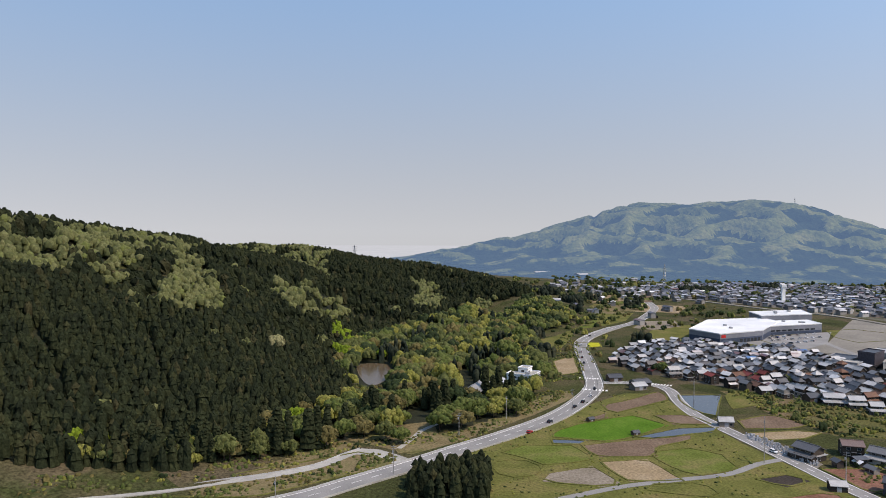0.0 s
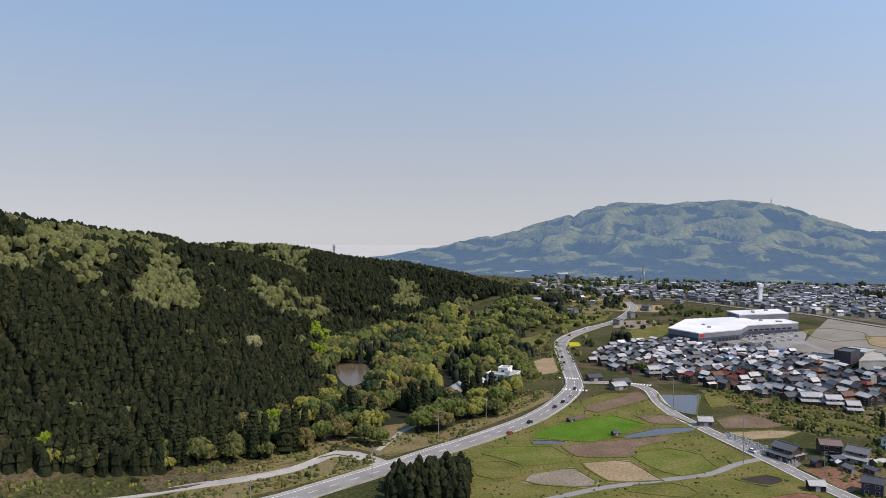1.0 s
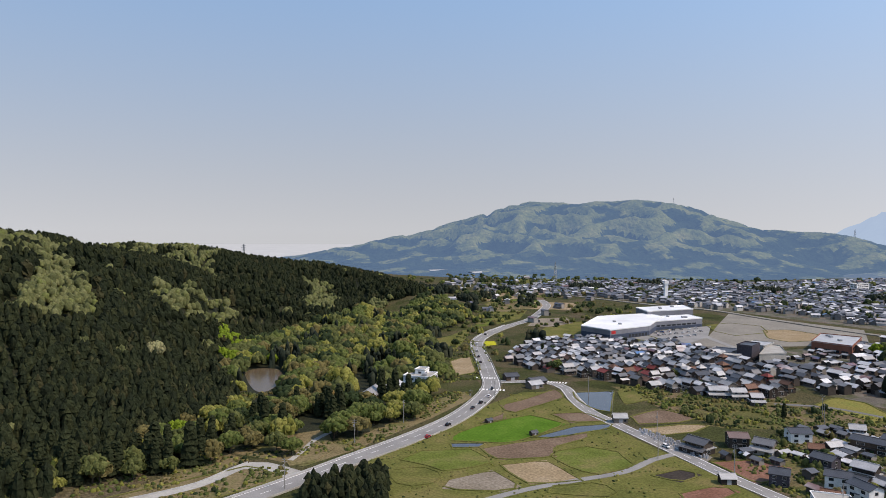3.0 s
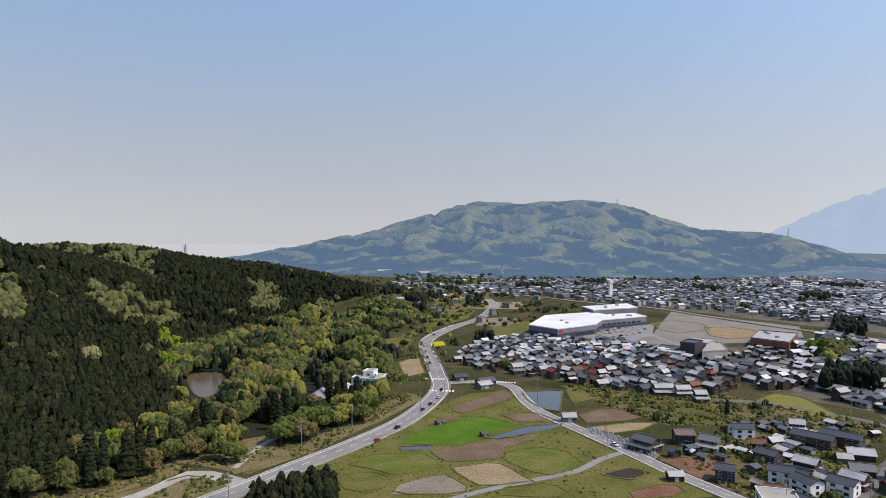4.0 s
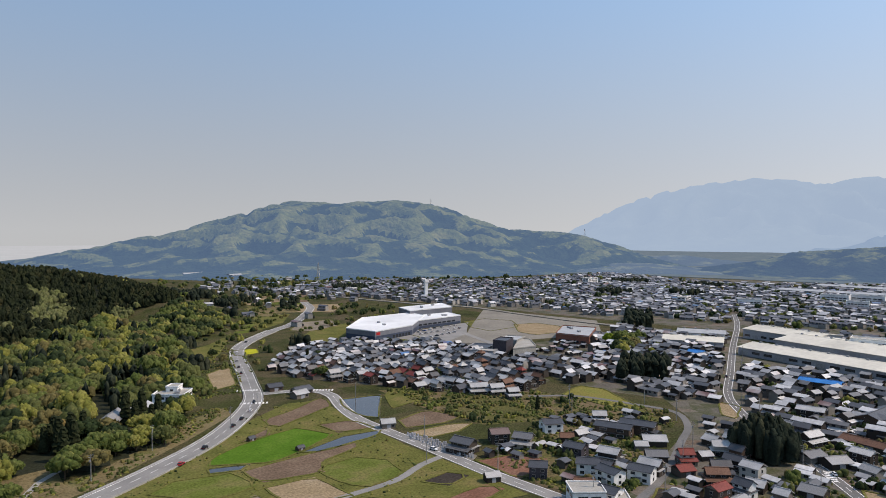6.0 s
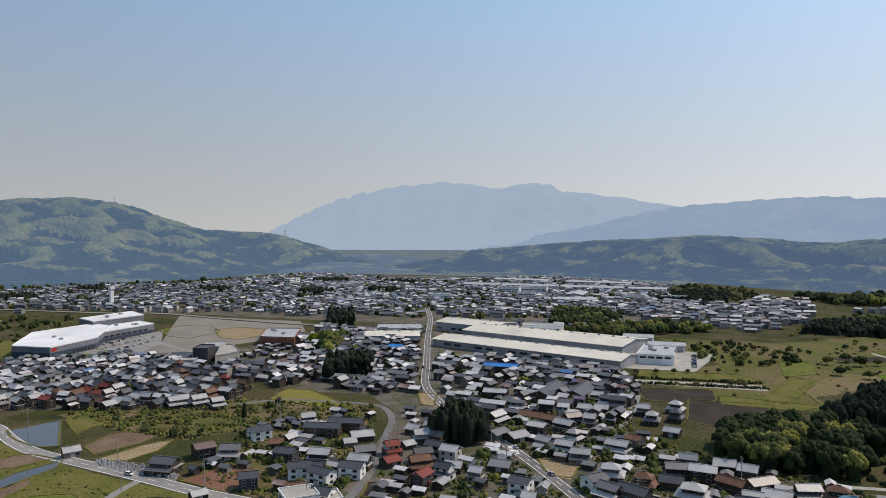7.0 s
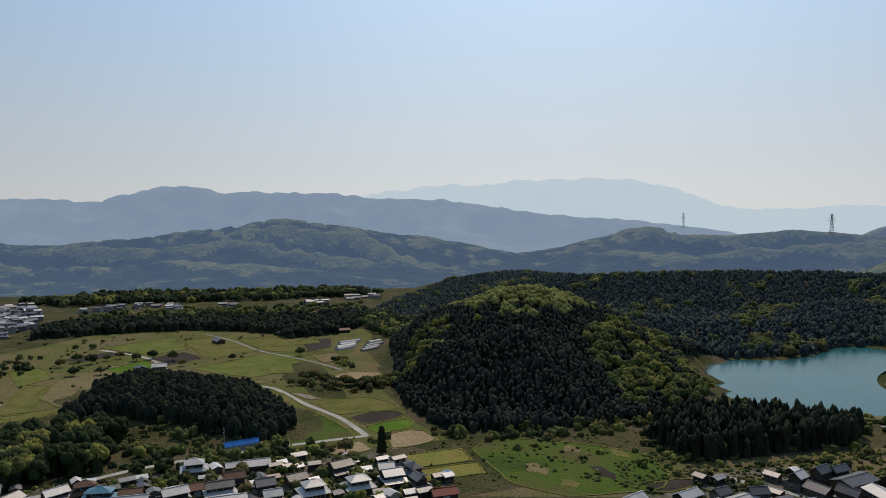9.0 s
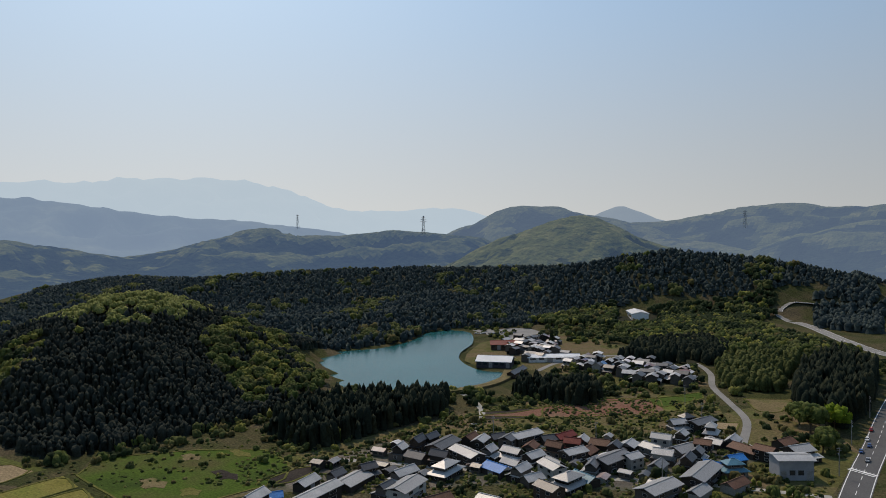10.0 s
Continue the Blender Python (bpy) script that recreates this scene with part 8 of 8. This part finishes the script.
tufts([[(345, -45), (330, -90), (325, -200), (290, -175), (270, -110), (262, -60)], [(255, -260), (235, -330), (130, -400), (130, -345), (180, -300), (225, -265)]], 3.2, 53, "wet meadow tufts and weeds", keep=0.45)
tufts([[(20, 255), (10, 330), (60, 378), (95, 440), (135, 440), (132, 380), (148, 300), (110, 255)]], 2.6, 54, "grass tufts along the paddy banks", r=(0.25, 0.6), keep=0.5)
tufts([[(500, 0), (470, 30), (520, 130), (640, 170), (760, 150), (800, 60), (700, -60), (560, -70), (480, -60)]], 9.0, 55, "weeds along the far field edges", r=(0.5, 1.6), keep=0.3)

# ---------------------------------------------------------------- road furniture
def crosswalk(a, b, n, label, along=4.0):
    A, B = np.array(a, float), np.array(b, float)
    t = (B - A) / np.hypot(*(B - A))
    w = np.array([-t[1], t[0]]) * along / 2
    r = root("crosswalk", label, "crosswalk", kind="structure")
    for k in range(n):
        p, q = A + (B - A) * (k + 0.2) / n, A + (B - A) * (k + 0.75) / n
        part("stripe", prism([tuple(v) for v in (p - w, q - w, q + w, p + w)], 0.13, 0.165), WHITE_LINE, r)


crosswalk((93, 487), (106, 483), 8, "white zebra crossing on the main road")
crosswalk((88, 452), (104, 447), 8, "white zebra crossing at the junction")
crosswalk((137, 468), (149, 462), 7, "white zebra crossing on the side road")
crosswalk((61, -303), (50, -299), 8, "white zebra crossing on the dark road")
crosswalk((276, 211), (286, 220), 6, "white zebra crossing in the town street")

Q = curve_points(MAIN[:16], 6)
for side, nm in ((-5.95, "guard_wall"), (5.95, "guard_wall")):
    tagged(strip(nm, Q, side - 0.11, side + 0.11, 0.75, TILE_LIGHT if side < 0 else CONCRETE, thick=0.85), "low pale guard wall along the main road", "guard rail", kind="structure")
Q = curve_points(HILL_PATH, 5)
tagged(strip("guard_wall", Q, -2.5, -2.25, 0.7, TILE_LIGHT, thick=0.85), "low white kerb wall along the hillside path", "guard rail", kind="structure")
tagged(road("road_field", [(30, 258), (46, 266), (70, 278), (95, 286), (118, 293), (136, 306), (151, 313)], 3.6, ASPHALT, "narrow grey field lane", edge=False, centre=False, z=0.138), kind="structure")
road("road_farm", [(420, 215), (470, 268), (492, 262)], 5, CONCRETE, "pale road below the park lawn", edge=False, centre=False, z=0.138)
road("road_forecourt", [(-38, 322), (-31, 321), (-24, 315), (-16, 307)], 9, CONCRETE, "paved lay-by at the foot of the hill", edge=False, centre=False, z=0.132)
road("road_town", [(286, 540), (330, 560), (345, 640), (360, 700)], 6, ASPHALT, "grey road before the store", edge=False, centre=False, z=0.126)
road("road_town", [(395, 500), (450, 560), (500, 600), (540, 640)], 7, ASPHALT, "grey road past the brick building", edge=False, centre=False, z=0.132)
road("road_village", [(58, -262), (110, -240), (150, -215), (200, -190), (240, -170)], 3.5, CONCRETE, "narrow village lane", edge=False, centre=False, z=0.138)
road("road_village", [(104, -310), (130, -285), (160, -260), (200, -235), (225, -248), (240, -275), (262, -295), (280, -305)], 3.5, CONCRETE, "narrow village lane to the dam", edge=False, centre=False, z=0.144)
road("road_village", [(242, 158), (270, 130), (300, 110), (320, 90), (335, 60), (345, 10), (350, -40)], 3.5, CONCRETE, "village lane along the houses", edge=False, centre=False, z=0.138)
road("road_village", [(300, 240), (330, 215), (352, 195), (420, 215)], 4, ASPHALT, "small street between houses", edge=False, centre=False, z=0.144)


# ---------------------------------------------------------------- cars
PAINTS = {"white": tone("white_car_paint", (0.75, 0.75, 0.75), rough=0.25, vary=0.03), "black": tone("black_car_paint", (0.02, 0.02, 0.022), rough=0.25, vary=0.05),
          "red": tone("red_car_paint", (0.4, 0.03, 0.03), rough=0.25, vary=0.05), "silver": tone("silver_car_paint", (0.4, 0.41, 0.42), rough=0.3, metal=0.4, vary=0.05), "blue": tone("blue_car_paint", (0.06, 0.12, 0.3), rough=0.25, vary=0.05)}
CARS = {}


def make_car(colour):
    r = root("car", "%s passenger car on the asphalt" % colour, "car", "cars on the roads")
    bm = boxes((-2.1, -0.85, 0.35, 2.1, 0.85, 0.95))
    bmesh.ops.bevel(bm, geom=list(bm.edges), offset=0.16, segments=2, affect="EDGES")
    part("body", bm, PAINTS[colour], r)
    bm = bmesh.new()
    lo = [bm.verts.new(p) for p in ((-1.7, -0.78, 0.93), (1.0, -0.78, 0.93), (1.0, 0.78, 0.93), (-1.7, 0.78, 0.93))]
    hi = [bm.verts.new(p) for p in ((-1.35, -0.64, 1.45), (0.3, -0.64, 1.45), (0.3, 0.64, 1.45), (-1.35, 0.64, 1.45))]
    for k in range(4):
        bm.faces.new((lo[k], lo[(k + 1) % 4], hi[(k + 1) % 4], hi[k]))
    bm.faces.new(hi)
    part("cabin_glass", bm, GLASS, r)
    bm = boxes((-1.36, -0.65, 1.44, 0.31, 0.65, 1.52))
    part("car_roof", bm, PAINTS[colour], r)
    for x in (-1.3, 1.3):
        for y in (-0.8, 0.8):
            bm = bmesh.new()
            bmesh.ops.create_cone(bm, cap_ends=True, segments=12, radius1=0.33, radius2=0.33, depth=0.22, matrix=Matrix.Translation((x, y, 0.33)) @ Matrix.Rotation(math.pi / 2, 4, "X"))
            part("wheel", bm, RUBBER, r)
    for y in (-0.6, 0.6):
        part("headlight", boxes((2.02, y - 0.16, 0.62, 2.13, y + 0.16, 0.78)), FRAME, r)
        part("tail_light", boxes((-2.13, y - 0.14, 0.65, -2.02, y + 0.14, 0.82)), RED_PAINT, r)
    return r


def put_car(x, y, turn, colour, z=0.13):
    m = pose(x, y, z, 0, 0, turn)
    if colour not in CARS:
        CARS[colour] = make_car(colour)
        CARS[colour].matrix_basis = m
    else:
        copy_thing(CARS[colour], m)


for x, y, t, c in ((43, 352, 50, "red"), (56, 372, 53, "black"), (75, 404, 58, "black"), (82, 416, 60, "black"), (90, 431, 64, "white"), (96, 450, 250, "black"), (107, 540, 83, "black"), (110, 563, 84, "black"), (114, 590, 85, "silver"), (121, 625, 258, "white"),
                   (140, 680, 60, "black"), (165, 725, 55, "white"), (62, -330, 97, "blue"), (61, -342, 97, "blue"), (64, -353, 97, "white"), (66, -372, 97, "red"), (57, -318, 97, "silver"),
                   (284, 216, 55, "white"), (262, 184, 55, "silver"), (406, 378, 40, "black"), (150, 322, 285, "white")):
    put_car(x, y, t, c)
rng = random.Random(8)
for k in range(16):
    put_car(262 + 9 * (k % 8) + rng.uniform(-0.5, 0.5) + 14 * (k // 8), 648 + 4.4 * (k % 8) - 26 * (k // 8), 120, rng.choice(("white", "silver", "black", "white", "blue")), 0.1)
for k in range(18):
    put_car(398 - 3.0 * (k % 9) - 4 * (k // 9), -590 + 8 * (k % 9) + 6 * (k // 9), 20, rng.choice(("white", "silver", "black", "white")), 0.1)
for k in range(9):
    put_car(535 + 6 * k, 221 + 2.2 * k, 110, rng.choice(("white", "silver", "black", "blue")), 0.1)


# parked before the store and beside the reservoir
for (ax, ay), (bx, by), n, turn in (((300, 655), (359, 677), 8, 20), ((313, 680), (367, 699), 6, 20), ((437, -508), (406, -538), 9, 50)):
    for k in range(n):
        u = (k + rng.uniform(0.2, 0.8)) / n
        put_car(ax + (bx - ax) * u, ay + (by - ay) * u, turn + rng.choice((0, 180)), rng.choice(("white", "white", "silver", "black")), 0.09)

# ---------------------------------------------------------------- poles, lamps and pylons
def make_pole():
    r = root("utility_pole", "slim concrete utility pole with cross arms", "utility pole", "utility poles")
    bm = bmesh.new()
    bmesh.ops.create_cone(bm, cap_ends=True, segments=8, radius1=0.2, radius2=0.12, depth=12.4, matrix=Matrix.Translation((0, 0, 5.8)))
    part("pole", bm, POLE, r)
    for z in (10.6, 11.4):
        part("cross_arm", boxes((-1.1, -0.06, z, 1.1, 0.06, z + 0.12)), STEEL, r)
    bm = bmesh.new()
    bmesh.ops.create_cone(bm, cap_ends=True, segments=8, radius1=0.25, radius2=0.25, depth=0.9, matrix=Matrix.Translation((0.4, 0.2, 9.3)))
    part("transformer", bm, GREY_WALL, r)
    return r


pole0 = None
SPOTS = [(73, 399), (34, 380), (8, 345), (92, 424), (139, 307), (154, 340), (247, 345), (260, 364), (149, 385), (150, 425), (162, 285), (175, 238), (205, 232), (236, 253), (262, 272), (290, 310), (300, 345), (258, 204), (275, 224), (300, 262), (330, 290),
         (350, 318), (420, 377), (466, 415), (62, -290), (68, -340), (72, -400), (112, -230), (160, -262), (205, -240), (136, -330), (160, -365), (300, 118), (250, 140), (345, 30), (345, 185), (-20, 292), (-60, 255)]
for x, y in SPOTS:
    m = pose(x, y, float(land(x, y)), 0, 0, (x * 13 + y * 7) % 180)
    if pole0 is None:
        pole0 = make_pole()
        pole0.matrix_basis = m
    else:
        copy_thing(pole0, m)


def make_pylon():
    """Lattice pylon 40 m high, 7 m wide at its foot."""
    r = root("pylon", "tall steel lattice power pylon on the ridge", "pylon", "power pylons")

    def bar(bm, p, q, w):
        p, q = Vector(p), Vector(q)
        d = (q - p).normalized()
        u = d.orthogonal().normalized() * w
        v = d.cross(u).normalized() * w
        a = [bm.verts.new(p + s * u + t * v) for s, t in ((1, 1), (-1, 1), (-1, -1), (1, -1))]
        b = [bm.verts.new(q + s * u + t * v) for s, t in ((1, 1), (-1, 1), (-1, -1), (1, -1))]
        for k in range(4):
            bm.faces.new((a[k], a[(k + 1) % 4], b[(k + 1) % 4], b[k]))
    for sx in (-1, 1):
        for sy in (-1, 1):
            bm = bmesh.new()
            bar(bm, (sx * 3.5, sy * 3.5, -1), (sx * 0.6, sy * 0.6, 40), 0.22)
            part("leg", bm, STEEL, r)
    for k in range(7):
        z0, z1 = k * 5.5, k * 5.5 + 5.5
        a, b = 3.5 - 2.9 * z0 / 40, 3.5 - 2.9 * z1 / 40
        bm = bmesh.new()
        for s in (-1, 1):
            bar(bm, (-a, s * a, z0), (b, s * b, z1), 0.14)
            bar(bm, (a, s * a, z0), (-b, s * b, z1), 0.14)
            bar(bm, (s * a, -a, z0), (s * b, b, z1), 0.14)
        part("bracing", bm, STEEL, r)
    for z, w in ((27, 7), (32, 6), (37, 5)):
        bm = bmesh.new()
        bar(bm, (-w, 0, z), (w, 0, z), 0.2)
        bar(bm, (-w, 0, z), (0, 0, z + 2), 0.15)
        bar(bm, (w, 0, z), (0, 0, z + 2), 0.15)
        part("arm", bm, STEEL, r)
    return r


py = None
for x, y, z, s in ((-172, 1392, 40, 0.8), (1128, 2300, 190, 0.55), (1540, 1960, 80, 0.7), (1772, -1297, 110, 1.1), (1028, -1066, 95, 0.95), (560, -1640, 100, 1.0), (440, 1420, 0, 0.9)):
    m = pose(x, y, z, 0, 0, (x * 3) % 90) @ Matrix.Diagonal((s, s, s, 1))
    if py is None:
        py = make_pylon()
        py.matrix_basis = m
    else:
        copy_thing(py, Matrix.Identity(4)).matrix_basis = m

# ---------------------------------------------------------------- small rural things
for a, b, L, t, k in ((95, 350, 3.6, 20, "D"), (78, 375, 3.6, 30, "D"), (146, 367, 7, 350, "L"), (153, 275, 6, 350, "L"), (115, 478, 9, 10, "D"), (128, 462, 11, 20, "G"), (124, 452, 9, 20, "L"), (62, 600, 12, 10, "L"), (66, 612, 10, 30, "G"), (76, 618, 10, 30, "L")):
    put_house(a, b, L, t, L * 0.75, k, 2)
# barns on the plain
for k, (a, b) in enumerate([(696, 27), (727, -97), (727, -35), (576, 72), (572, 85)]):
    put_house(a, b, 13 - k, 20 + 70 * (k % 2), 8, "DNGLD"[k], 2)
tagged(slab("cemetery", [(146, 352), (152, 320), (158, 300), (164, 306), (160, 330), (152, 352)], 0.1, GRAVEL), "grey gravel ground of a small cemetery", "cemetery", kind="structure")
V, F, n = [], [], 0
rg = np.random.RandomState(3)
sx, sy = scatter([(147, 350), (154, 318), (159, 302), (163, 307), (159, 330), (152, 350)], 1.9, 5, 0.25)
for a, b in zip(sx, sy):
    w, h = rg.uniform(0.3, 0.5), rg.uniform(0.9, 1.7)
    v = np.array([(-w, -w, 0), (w, -w, 0), (w, w, 0), (-w, w, 0), (-w * 0.8, -w * 0.8, h), (w * 0.8, -w * 0.8, h), (w * 0.8, w * 0.8, h), (-w * 0.8, w * 0.8, h)]) + (a, b, 0.05)
    V.append(v), F.append(np.array([(4, 5, 6, 7), (0, 1, 5, 4), (1, 2, 6, 5), (2, 3, 7, 6), (3, 0, 4, 7)]) + n)
    n += 8
tagged(shape_obj("gravestones", np.concatenate(V), np.concatenate(F), GREY_WALL), "rows of small grey gravestones beside the road", "gravestones", kind="stuff")
# plastic greenhouses on the far side of the fields
for k, (gx, gy, turn, half) in enumerate(((622, -79, 121, 9), (611, -99, 126, 10), (633, -82, 123, 11), (622, -103, 122, 9), (645, -86, 122, 10), (634, -108, 125, 11), (658, -90, 120, 12), (650, -112, 124, 8))):
    g = root("greenhouse", "long pale plastic greenhouse tunnel on the field", "greenhouse", "greenhouses", m=pose(gx, gy, 0, 0, 0, turn))
    bm = bmesh.new()
    P = [(2.5 * math.cos(a), 2.4 * math.sin(a)) for a in np.linspace(0, math.pi, 9)]
    A, B = [bm.verts.new((-half, p, q)) for p, q in P], [bm.verts.new((half, p, q)) for p, q in P]
    for i in range(8):
        bm.faces.new((A[i], A[i + 1], B[i + 1], B[i]))
    bm.faces.new(A), bm.faces.new(B)
    part("cover", bm, TILE if k % 3 else GREY_WALL, g)
    part("door", boxes((half - 0.05, -0.7, 0, half + 0.08, 0.7, 1.9)), FRAME, g)
